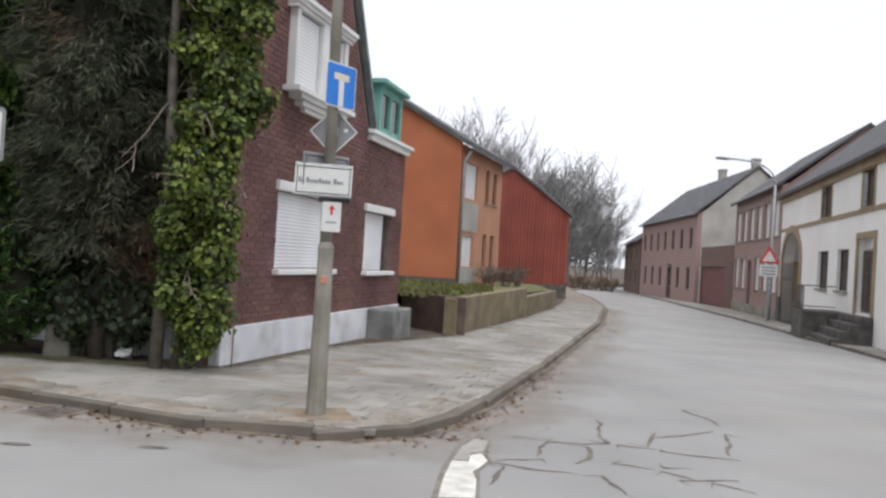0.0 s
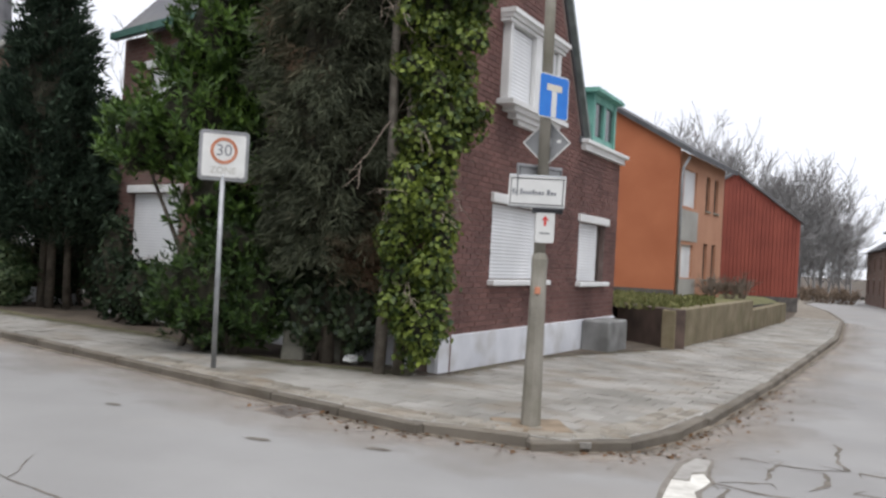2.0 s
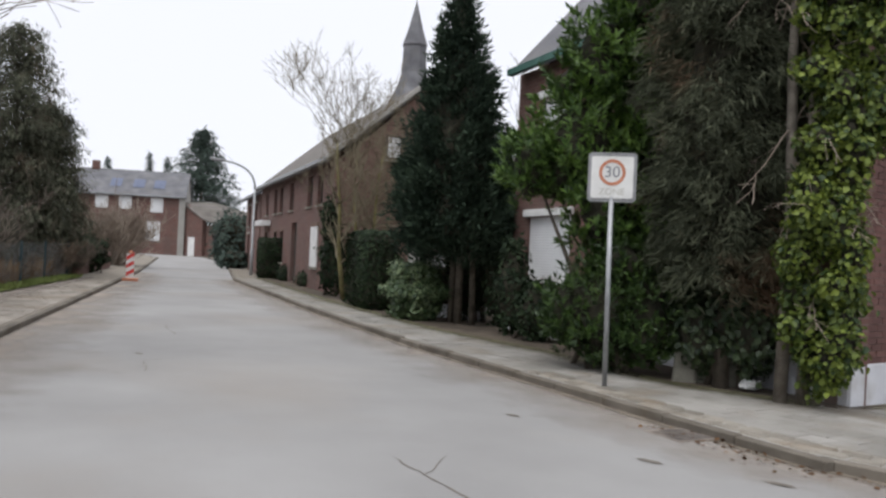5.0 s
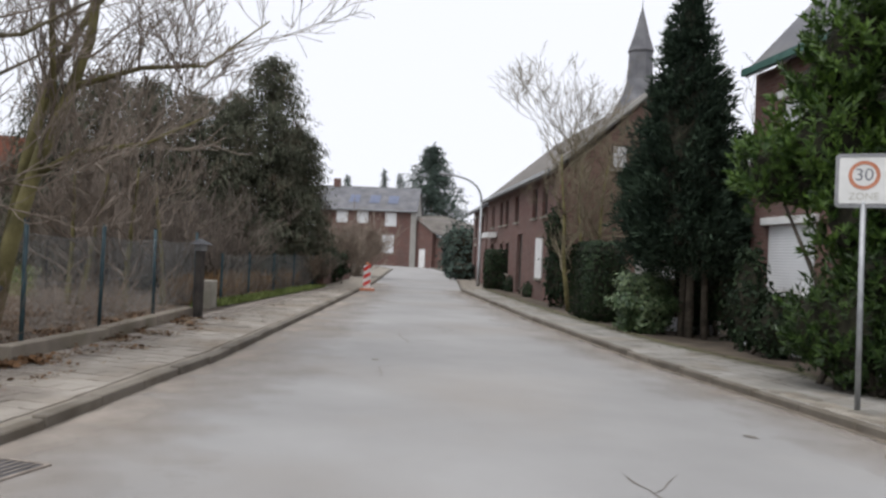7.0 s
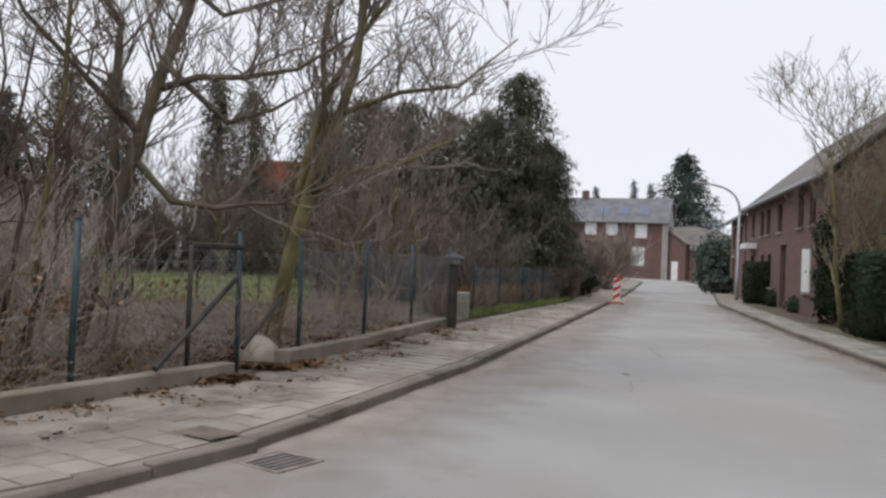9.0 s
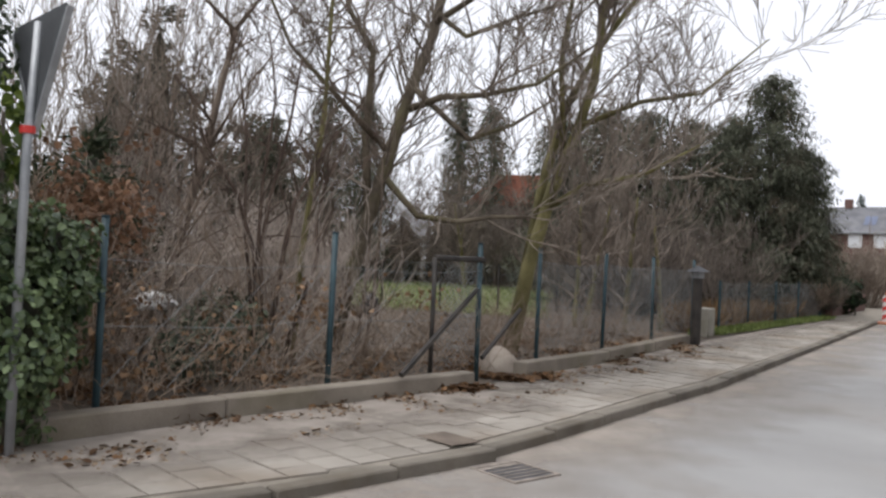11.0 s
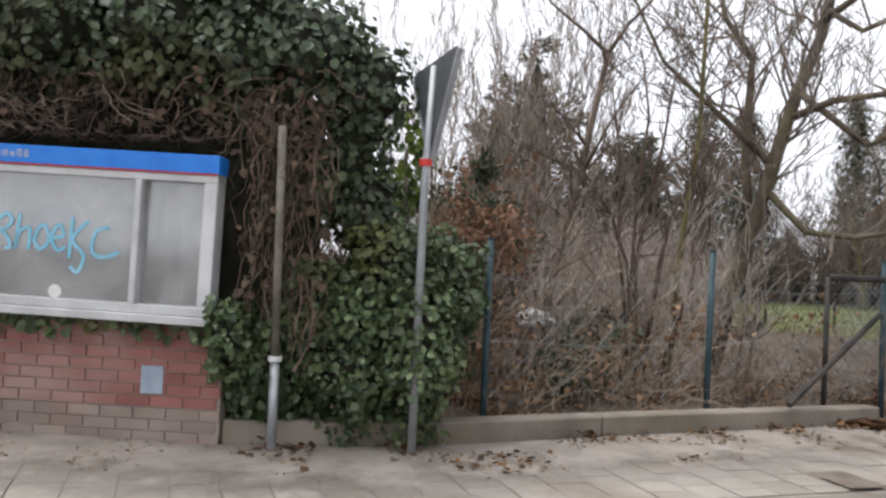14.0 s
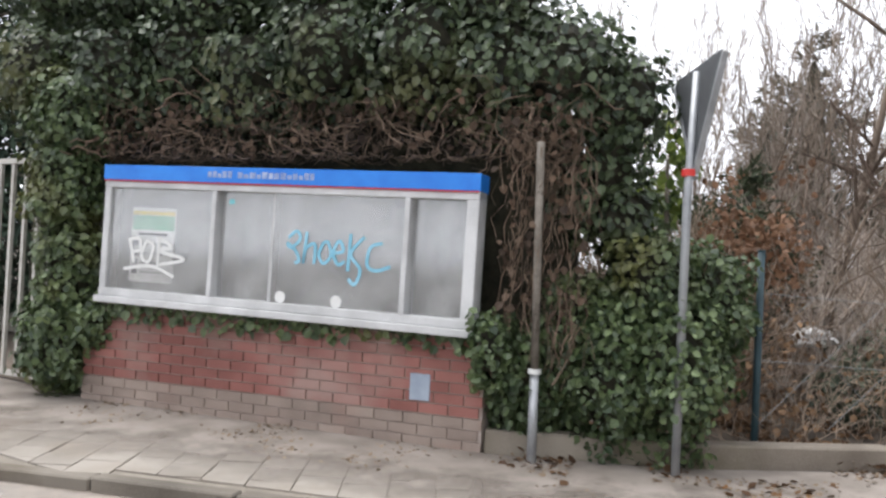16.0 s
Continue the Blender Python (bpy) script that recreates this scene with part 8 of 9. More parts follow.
pmr.inputs["From Min"].default_value, pmr.inputs["From Max"].default_value, pmr.inputs["To Max"].default_value = 0.4, 0.75, 0.4
pl_.new(pno.outputs["Fac"], pmr.inputs["Value"])
pl_.new(pmr.outputs["Result"], pmx2.inputs["Fac"])
pl_.new(pmx.outputs[0], pmx2.inputs[1])
pl_.new(pdi.outputs[0], pmx2.inputs[2])
pl_.new(pmx2.outputs[0], po.inputs["Surface"])
for x0, x1, y in ((0.27, 1.36, -0.11), (1.43, 1.93, -0.075), (1.985, 3.15, -0.11), (3.22, 3.67, -0.06)):
    ob = part("pane", Geo().box(x0, x1, y, y + 0.006, 0.06, 0.965), pane, board, "dusty glass", MNB)
    ob.visible_shadow = False
poster = thing("poster", tuple(MNB @ Vector((0.55, -0.01, 0.2))), "white paper notice with green heading behind glass", "poster")
part("sheet", Geo().box(0.42, 0.90, -0.012, -0.002, 0.13, 0.80), SIGN_WHITE, poster, "", MNB)
part("heading", Geo().box(0.43, 0.89, -0.016, -0.0125, 0.60, 0.73), material("faded_green_print", (0.12, 0.36, 0.22), (0.22, 0.46, 0.32), 6, 0.7, 0.0), poster, "faded green heading", MNB)
part("yellow_strip", Geo().box(0.43, 0.89, -0.016, -0.0125, 0.735, 0.77), material("yellow_print", (0.6, 0.5, 0.1), (0.7, 0.6, 0.18), 6, 0.7, 0.0), poster, "yellow strip", MNB)
part("title_bar", Geo().box(0.5, 0.82, -0.016, -0.0125, 0.55, 0.575), SIGN_BLACK, poster, "", MNB)
for k in range(4):
    part("picture_block", Geo().box(0.445, 0.505, -0.016, -0.0125, 0.2 + 0.085 * k, 0.245 + 0.085 * k), LETTER_GREY, poster, "", MNB)
    part("text_bar", Geo().box(0.54, 0.86, -0.016, -0.0125, 0.215 + 0.085 * k, 0.225 + 0.085 * k), LETTER_GREY, poster, "", MNB)


def sprayed(name, strokes, width, mat, y, label):
    """Sprayed strokes: flat ribbons on the glass."""
    geo = Geo()
    for s in strokes:
        pts = []
        for i in range(len(s) - 1):
            p0, p1, p2, p3 = s[max(i - 1, 0)], s[i], s[i + 1], s[min(i + 2, len(s) - 1)]
            for k in range(6):
                t = k / 6
                pts.append(tuple(0.5 * (2 * p1[j] + (p2[j] - p0[j]) * t + (2 * p0[j] - 5 * p1[j] + 4 * p2[j] - p3[j]) * t * t + (3 * p1[j] - p0[j] - 3 * p2[j] + p3[j]) * t ** 3) for j in (0, 1)))
        pts.append(s[-1])
        edge = []
        for i, q_ in enumerate(pts):
            a, b = pts[max(i - 1, 0)], pts[min(i + 1, len(pts) - 1)]
            n = math.hypot(b[0] - a[0], b[1] - a[1]) or 1
            ox, oz = -(b[1] - a[1]) / n * width / 2, (b[0] - a[0]) / n * width / 2
            edge.append(((q_[0] + ox, y, q_[1] + oz), (q_[0] - ox, y, q_[1] - oz)))
        vs = [v for e in edge for v in e]
        geo.add(vs, [(2 * i, 2 * i + 1, 2 * i + 3, 2 * i + 2) for i in range(len(edge) - 1)])
    return single(name, geo, mat, label, "graffiti", m=MNB)


sprayed("graffiti", [[(2.13, 0.60), (2.2, 0.66), (2.24, 0.60), (2.16, 0.52), (2.12, 0.56), (2.2, 0.5), (2.24, 0.42), (2.2, 0.40)], [(2.3, 0.66), (2.28, 0.40), (2.3, 0.52), (2.38, 0.56), (2.38, 0.40)], [(2.46, 0.58), (2.42, 0.48), (2.47, 0.41), (2.53, 0.48), (2.5, 0.58), (2.46, 0.58)],
                     [(2.56, 0.50), (2.64, 0.52), (2.6, 0.60), (2.55, 0.5), (2.6, 0.41), (2.66, 0.44)], [(2.7, 0.66), (2.69, 0.36)], [(2.82, 0.64), (2.71, 0.5), (2.8, 0.38), (2.76, 0.26), (2.7, 0.30)], [(2.98, 0.6), (2.88, 0.56), (2.86, 0.42), (2.94, 0.38), (3.06, 0.42)]],
        0.026, material("pale_blue_spray", (0.16, 0.42, 0.55), (0.28, 0.55, 0.68), 8, 0.6, 0.0), -0.118, "pale blue sprayed scrawl on the glass")
sprayed("graffiti", [[(0.5, 0.5), (0.56, 0.3)], [(0.48, 0.5), (0.6, 0.52), (0.62, 0.42), (0.54, 0.4)], [(0.68, 0.5), (0.64, 0.36), (0.72, 0.32), (0.76, 0.46), (0.68, 0.5)], [(0.82, 0.54), (0.82, 0.28)], [(0.8, 0.54), (0.96, 0.46), (0.82, 0.42), (1.1, 0.36), (0.84, 0.30)], [(0.45, 0.24), (0.75, 0.28), (1.0, 0.2)]],
        0.028, SIGN_WHITE, -0.118, "white sprayed scrawl over the paper notice")
for x in (2.08, 2.6):
    single("round_sticker", ring(0.0, 0.05, -0.002, 0.0, 0, 0, 18), SIGN_WHITE, "round pale sticker on the glass", "sticker", "glass stickers", m=MNB @ Matrix.Translation((x, -0.112, 0.11)))
single("small_sticker", Geo().box(1.5, 1.55, -0.08, -0.0765, 0.86, 0.9), material("turquoise_sticker", (0.15, 0.5, 0.55), (0.25, 0.6, 0.65), 8, 0.5, 0.0), "tiny turquoise sticker on the glass", "sticker", m=MNB)
single("wall_plate", Geo().box(3.24, 3.41, -0.02, -0.008, 0.55, 0.76, bevel=0.004), material("blue_grey_enamel", (0.24, 0.29, 0.36), (0.34, 0.39, 0.46), 8, 0.5, 0.05), "blue-grey enamel plate on the brick wall", "plate", m=MBW)
# pale bar gate past the ivy
gate2 = thing("bar_gate", (-3.15, -8.6, 0.3), "pale steel bar gate beside the ivy", "gate")
MG2 = frame_of((-2.6, -10.3), (-3.28, -8.2))
LG2 = length((-2.6, -10.3), (-3.28, -8.2))
PALE_STEEL = material("pale_weathered_steel", (0.36, 0.34, 0.30), (0.52, 0.50, 0.46), 5, 0.6, 0.1, 50)
for k in range(12):
    x = 0.1 + (LG2 - 0.15) * k / 11
    part("bar", Geo().box(x - 0.018, x + 0.018, -0.018, 0.018, 0.36, 2.42), PALE_STEEL, gate2, "", MG2)
part("top_rail", Geo().box(0, LG2, -0.025, 0.025, 2.42, 2.47), PALE_STEEL, gate2, "", MG2)
part("bottom_rail", Geo().box(0, LG2, -0.025, 0.025, 0.33, 0.38), PALE_STEEL, gate2, "", MG2)
single("wall_behind_gate", Geo().box(-3, 3.5, 3.0, 3.2, 0.1, 1.1), CONCRETE, "grey low wall behind the bar gate", "wall", kind="structure", m=MG2)
conifer("conifer", *polar(158, 14.5), 0.3, 6.5, 4.5, 171, "dark conifer behind the bar gate", CYPRESS, 7000, 0.25, 0.4, 0.05, 0.2, 0.14)
conifer("conifer", *polar(163, 14.0), 0.3, 6.5, 4.5, 172, "dark conifer behind the bar gate", CYPRESS, 6000, 0.25, 0.4, 0.05, 0.2, 0.14)

# drains, cover, paint and cracks in the road
IRON = material("rusty_cast_iron", (0.15, 0.125, 0.105), (0.29, 0.25, 0.215), 8, 0.75, 0.3, 60)


def drain(x, y, w, turn, slots, label):
    m = pose(x, y, gz(x, y) + 0.004, 0, 0, turn)
    ob = thing("road_drain", tuple(m.translation), label, "drain")
    # no hole in the road: a black plate paints the dark between the bars
    part("pit", Geo().box(-w / 2, w / 2, -w / 2, w / 2, -0.001, 0.001), SIGN_BLACK, ob, "flat black plate in place of the unlit gully", m)
    part("rim", Geo().box(-w / 2 - 0.03, w / 2 + 0.03, -w / 2 - 0.03, -w / 2, -0.02, 0.0055).box(-w / 2 - 0.03, w / 2 + 0.03, w / 2, w / 2 + 0.03, -0.02, 0.0055).box(-w / 2 - 0.03, -w / 2, -w / 2, w / 2, -0.02, 0.0055).box(w / 2, w / 2 + 0.03, -w / 2, w / 2, -0.02, 0.0055), IRON, ob, "", m)
    for k in range(slots + 1):
        c = -w / 2 + w * k / slots
        part("grate_bar", Geo().box(c - 0.009, c + 0.009, -w / 2, w / 2, 0.0012, 0.005), IRON, ob, "", m)
    return ob


drain(-6.19, 0.62, 0.42, 40, 6, "cast-iron gully grate in the gutter")
drain(-3.53, 7.69, 0.44, -22, 8, "rusty gully grate beside the corner kerb")
single("cover", Geo().box(-0.22, 0.22, -0.16, 0.16, 0, 0.008, bevel=0.004), material("brown_cover", (0.09, 0.07, 0.055), (0.17, 0.135, 0.105), 6, 0.85, 0.3), "brown inspection cover in the pavement", "cover", m=pose(-6.75, 0.12, gz(-6.75, 0.12) + PAVED + 0.006, 0, 0, 42))


def flat_patch(name, pts, lift, mat, label, category):
    geo = Geo()
    geo.v = draped(pts, lift)
    geo.f = [tuple(range(len(pts)))]
    return single(name, geo, mat, label, category)


flat_patch("road_marking", [(0.06, 5.75), (0.32, 5.8), (0.35, 6.3), (0.33, 6.55), (0.4, 6.72), (0.47, 6.95), (0.43, 7.22), (0.33, 7.12), (0.31, 6.88), (0.17, 6.88), (0.1, 6.3)], 0.006, ROAD_PAINT, "worn white paint bar on the asphalt", "road marking")
flat_patch("worn_marking", [(0.18, 6.92), (0.30, 6.93), (0.34, 7.2), (0.45, 7.3), (0.52, 7.75), (0.40, 7.82), (0.27, 7.45)], 0.0055, WORN_GREY, "greyed remains of a painted bar", "road marking")
flat_patch("marking_bed", [(0.01, 5.7), (0.35, 5.72), (0.39, 6.6), (0.51, 6.95), (0.47, 7.3), (0.56, 7.8), (0.39, 7.88), (0.22, 7.5), (0.08, 6.6)], 0.0035, material("broken_asphalt_edge", (0.15, 0.132, 0.112), (0.225, 0.205, 0.18), 8, 0.95, 0.3), "broken asphalt bed round the painted bar", "road marking")
g = Geo()
rc = random.Random(77)


def crack(x, y, w, size, wide, depth=0):
    pts, w0 = [(x, y)], w
    n = max(2, int(size / 0.09))
    for i in range(n):
        w += rc.gauss(0, 0.2)
        w += 0.35 * (w0 - w)
        x, y = x + math.cos(w) * 0.09, y + math.sin(w) * 0.09
        pts.append((x, y))
        if depth < 2 and rc.random() < 0.1:
            crack(x, y, w + rc.choice((-1.2, 1.2, 0.9, -0.8)), size * rc.uniform(0.3, 0.6), wide * 0.8, depth + 1)
    vs, fs = [], []
    for i, (a, b) in enumerate(pts):
        c, d = pts[max(i - 1, 0)], pts[min(i + 1, len(pts) - 1)]
        q_ = math.hypot(d[0] - c[0], d[1] - c[1]) or 1
        ww = wide * rc.uniform(0.4, 1.4) * (1 if i < len(pts) - 2 else 0.4)
        ox, oy = -(d[1] - c[1]) / q_ * ww / 2, (d[0] - c[0]) / q_ * ww / 2
        vs += [(a + ox, b + oy, gz(a, b) + 0.004), (a - ox, b - oy, gz(a, b) + 0.004)]
    g.add(vs, [(2 * i, 2 * i + 1, 2 * i + 3, 2 * i + 2) for i in range(len(pts) - 1)])


for x, y, w, s in ((0.79, 8.09, -0.41, 0.34), (1.10, 7.95, 0.08, 0.69), (1.78, 8.01, -0.37, 0.40), (2.16, 7.86, -0.20, 0.74), (1.70, 8.04, 1.37, 1.42), (2.08, 8.04, 1.26, 0.88), (1.46, 7.83, -1.87, 0.89), (1.10, 7.95, -1.76, 0.79), (0.95, 7.18, -2.64, 0.53), (0.48, 6.93, -0.04, 0.79), (0.60, 6.81, -1.96, 0.69), (1.56, 7.19, -0.40, 0.44), (1.96, 7.03, -0.73, 0.43), (2.00, 7.16, 0.21, 0.32), (1.39, 6.73, -1.57, 0.58), (3.15, 8.99, -1.88, 1.18), (2.30, 8.54, 0.57, 0.99), (3.12, 10.50, -1.43, 1.14), (2.02, 6.76, 0.10, 0.54), (2.28, 6.74, -0.67, 0.43), (0.46, 7.03, 1.57, 0.54)):
    crack(x, y, w, s, 0.042, 2)
    crack(x, y, w + rc.choice((-1.3, 1.3)), s * 0.25, 0.022, 2)
for x, y, w, s in ((-3.2, 4.2, 2.8, 1.5), (-12.5, 7.6, 2.6, 1.8), (-14, 9.3, 2.3, 1.2), (-9.2, 5.2, 2.7, 0.9)):
    crack(x, y, w, s, 0.016, 1)
single("road_cracks", g, DARK_CRACK, "branching dark cracks in the asphalt of the junction", "cracks", kind="stuff")
ps, ns = [], []
for i in range(420):
    f = rc.random()
    (x, y), w = rc.choice(along(KERB_CORNER[6:13], 0.05))
    o = abs(rc.gauss(0, 0.22)) + 0.05
    x, y = x + math.sin(w) * o, y - math.cos(w) * o
    ps.append((x, y, gz(x, y) + 0.008))
    ns.append((rc.gauss(0, 0.3), rc.gauss(0, 0.3), 1))
single("gutter_litter", scatter(ps, ns, 0.045, 0.0, wild=0.35), LITTER, "brown leaf crumbs in the gutter at the corner", "leaves", kind="stuff")
for k, (x, y) in enumerate(((-5.05, 7.0), (-2.2, 6.6), (-10.6, 5.9), (-3.2, 6.4))):
    flat_patch("flat_leaf", [(x + 0.09 * math.cos(a) * (1.4 if k % 2 else 1), y + 0.05 * math.sin(a)) for a in (0, 1, 2.1, 3.2, 4.2, 5.3)], 0.006, DARK_CRACK, "dark flattened leaf lying on the asphalt", "leaf")


def covering(name, line, reach, lift, mat, thick, label, category="sand"):
    """A thin sheet of loose dirt beside a line, thick along it and thinning out to its right."""
    geo, amount = Geo(), []
    steps_ = (0.0, 0.15, 0.35, 0.6, 1.0)
    pts = along(line, 0.4)
    for (x, y), w in pts:
        for f in steps_:
            o = 0.02 + reach * f
            a, b = x + math.sin(w) * o, y - math.cos(w) * o
            geo.v.append((a, b, gz(a, b) + lift))
            amount.append(thick * (1 - f) - 0.25 * f)
    k = len(steps_)
    geo.f = [(i * k + j, i * k + j + 1, (i + 1) * k + j + 1, (i + 1) * k + j) for i in range(len(pts) - 1) for j in range(k - 1)]
    me = geo.mesh(name)
    layer = me.attributes.new("cover", "FLOAT", "POINT")
    layer.data.foreach_set("value", amount)
    me.materials.append(mat)
    return single(name, me, None, label, category, kind="stuff")


DUST = cover_material("brown_road_dust", (0.27, 0.228, 0.19), (0.335, 0.292, 0.25), 0.9)
GRIT = cover_material("dark_gutter_grit", (0.12, 0.098, 0.075), (0.22, 0.185, 0.145), 4.0)
TAN_SAND = cover_material("tan_pavement_sand", (0.185, 0.157, 0.132), (0.30, 0.262, 0.228), 3.0)
MOSS = cover_material("pavement_moss", (0.07, 0.07, 0.03), (0.15, 0.14, 0.075), 3.5)
covering("road_dust", KERB_FENCE[1:12], 2.6, 0.0025, DUST, 0.62, "brown dust over the asphalt along the fence side")
covering("road_dust", KERB_CORNER[2:15], 2.0, 0.0025, DUST, 0.55, "brown dust over the asphalt along the corner")
covering("gutter_grit", KERB_FENCE[1:12], 0.22, 0.0035, GRIT, 0.75, "dark grit caught in the gutter of the fence side")
covering("gutter_grit", KERB_CORNER[2:15], 0.3, 0.0035, GRIT, 0.8, "dark grit caught in the gutter of the corner")
covering("pavement_sand", BACK_FENCE[0:6], 2.0, PAVED + 0.014, TAN_SAND, 1.15, "tan sand drifted over the slabs before the notice board")
covering("pavement_sand", BACK_FENCE[4:8], 1.9, PAVED + 0.0125, TAN_SAND, 1.1, "tan sand and crumbled debris along the wall's foot")
covering("pavement_sand", BACK_FENCE[7:12], 1.1, PAVED + 0.013, TAN_SAND, 0.75, "tan sand along the low wall's foot")
covering("pavement_moss", BACK_CORNER[2:9], 0.75, PAVED + 0.012, MOSS, 0.75, "moss and earth creeping over the pavement's back edge", "moss")
covering("pavement_moss", BACK_CORNER[9:13], 0.3, PAVED + 0.012, MOSS, 0.5, "moss along the house's foot", "moss")

# street lamps
def street_lamp(base, top, arm, label):
    """A mast that bends into an arm over the road; arm is the far end."""
    x, y = base
    z = gz(x, y) + PAVED
    ob = thing("street_lamp", (x, y, z), label, "street lamp", "street lamps")
    part("mast", Geo().tube([(x, y, z - 0.2), (x, y, z + 1.2), (x, y, z + 1.25), (x, y, top)], [0.085, 0.085, 0.06, 0.055], 10), METAL_GREY, ob, "grey mast", None, True)
    a, b, c = Vector((x, y, top)), Vector(arm), Vector((x, y, arm[2] - 0.15))
    pts = [(1 - t) ** 2 * a + 2 * t * (1 - t) * c + t * t * b for t in [i / 10 for i in range(11)]]
    part("arm", Geo().tube(pts, [0.05] * 11, 8), METAL_GREY, ob, "curved arm", None, True)
    d = (b - pts[-2]).normalized()
    part("lamp_head", Geo().tube([b - d * 0.1, b + d * 0.1, b + d * 0.55, b + d * 0.65], [0.05, 0.09, 0.08, 0.03], 8), SIGN_BACK, ob, "flat lamp head", None, True)
    return ob


street_lamp(polar(-21.55, 44.0), 6.1, (*polar(-18.6, 44.6), 7.45), "curved grey street lamp before the pink brick house")
street_lamp(polar(54.05, 42.0), 4.5, (*polar(56.2, 42.0), 5.8), "curved grey street lamp beside the hedge")
wx, wy = polar(-21.42, 41.6)
warn = thing("warning_sign", (wx, wy, gz(wx, wy)), "red-edged warning triangle over a small white plate", "sign")
m = facing(wx, wy, 2.2)
part("post", Geo().tube([(wx, wy, gz(wx, wy)), (wx, wy, 2.9)], [0.04] * 2, 8), METAL_GREY, warn)
part("triangle", Geo().prism([(-0.45, 0.0), (0.45, 0.0), (0.0, 0.78)], -0.06, -0.05), SIGN_RED, warn, "red edge", m)
part("field", Geo().prism([(-0.30, 0.08), (0.30, 0.08), (0.0, 0.6)], -0.066, -0.061), SIGN_WHITE, warn, "white field", m)
part("lower_plate", Geo().box(-0.4, 0.4, -0.06, -0.05, -0.62, -0.08), SIGN_WHITE, warn, "white plate", m)
for k in range(3):
    part("text_bar", Geo().box(-0.3, 0.3, -0.066, -0.061, -0.54 + 0.15 * k, -0.48 + 0.15 * k), LETTER_GREY, warn, "", m)
# striped beacon at the kerb
cx, cy = -28.24, 15.21
m = facing(cx, cy, gz(cx, cy))
beacon = thing("traffic_beacon", (cx, cy, gz(cx, cy)), "red and white striped traffic beacon on a rubber foot", "beacon")
part("foot", Geo().box(-0.3, 0.3, -0.2, 0.2, 0.0, 0.1, bevel=0.02), FADED_RED, beacon, "", m)
part("board", Geo().prism(rounded(0.27, 0.88, 0.04), -0.03, 0.03), SIGN_WHITE, beacon, "", m @ Matrix.Translation((0, 0, 0.55)))
for k in range(3):
    z = 0.16 + 0.29 * k
    part("stripe", Geo().prism([(-0.13, z), (0.13, z + 0.16), (0.13, z + 0.3), (-0.13, z + 0.14)], -0.036, -0.0305), SIGN_RED, beacon, "red slanting stripe", m)
part("lamp", Geo().tube([(0, 0, 0.99), (0, 0, 1.02), (0, 0, 1.1)], [0.05, 0.08, 0.05], 10), FADED_RED, beacon, "", m)

# low brick piers and gate beside the cypress
PA_, PB_ = polar(41.6, 20.7), polar(38.2, 20.2)
pier = thing("garden_wall", (*PA_, 0.12), "low white-footed brick garden wall with dark gate", "wall")
mp = frame_of(PA_, PB_)
lp = length(PA_, PB_)
part("white_foot", Geo().box(0, lp, 0, 0.25, 0.0, 0.42, bevel=0.01), PLINTH_WHITE, pier, "whitewashed foot", mp)
part("pier", Geo().box(0, 0.3, -0.02, 0.28, 0.42, 1.35, bevel=0.01), BRICK_FAR, pier, "", mp)
part("pier", Geo().box(lp - 0.2, lp + 0.1, -0.02, 0.28, 0.42, 1.35, bevel=0.01), BRICK_FAR, pier, "", mp)
for k in range(9):
    part("gate_bar", Geo().box(0.36 + (lp - 0.65) * k / 8, 0.39 + (lp - 0.65) * k / 8, 0.1, 0.13, 0.44, 1.2), FENCE_DARK, pier, "", mp)
single("side_house", walled(Geo(), 0, 5.0, 0, 3.2, 0, 0.3, [(0.9, 2.4, 1.2, 2.3)]), GREY_RENDER, "pale side building behind the cypress", "building", m=frame_of(polar(43.5, 24.5), polar(36.5, 22.5)))
shutter_at = frame_of(polar(43.5, 24.5), polar(36.5, 22.5))
single("closed_shutter", Geo().box(0.9, 2.4, 0.08, 0.12, 1.2, 2.3), SHUTTER, "pale closed shutter of the side building", "shutter", m=shutter_at)

# odds and ends under the plants
for k, (az, d, w, h, lean) in enumerate(((24.6, 12.0, 0.32, 0.42, 4), (23.2, 12.1, 0.28, 0.5, -6), (21.6, 12.0, 0.3, 0.36, 8))):
    x, y = polar(az, d)
    single("garden_stone", Geo().box(-w / 2, w / 2, -0.12, 0.12, -0.05, h, bevel=0.03), material("mossy_stone", (0.13, 0.125, 0.1), (0.25, 0.24, 0.2), 4, 0.9, 0.4, 40) if k == 0 else bpy.data.materials["mossy_stone"], "mossy grey garden stone under the conifer", "stone", "garden stones", m=pose(x, y, gz(x, y) + 0.1, lean, lean, az))


def crumpled(name, x, y, z, sx, sy, sz, mat, seed, label, category):
    bm = bmesh.new()
    bmesh.ops.create_icosphere(bm, subdivisions=3, radius=1)
    for v in bm.verts:
        f = 1 + 0.45 * noise.noise(v.co * 2.1 + Vector((seed, 0, 0))) + 0.15 * noise.noise(v.co * 6)
        v.co = Vector((v.co.x * sx * f, v.co.y * sy * f, v.co.z * sz * f))
    geo = Geo()
    bm.verts.index_update()
    geo.add([v.co[:] for v in bm.verts], [tuple(v.index for v in f.verts) for f in bm.faces])
    bm.free()
    return single(name, geo, mat, label, category, m=pose(x, y, z, 0, 0, seed * 40))


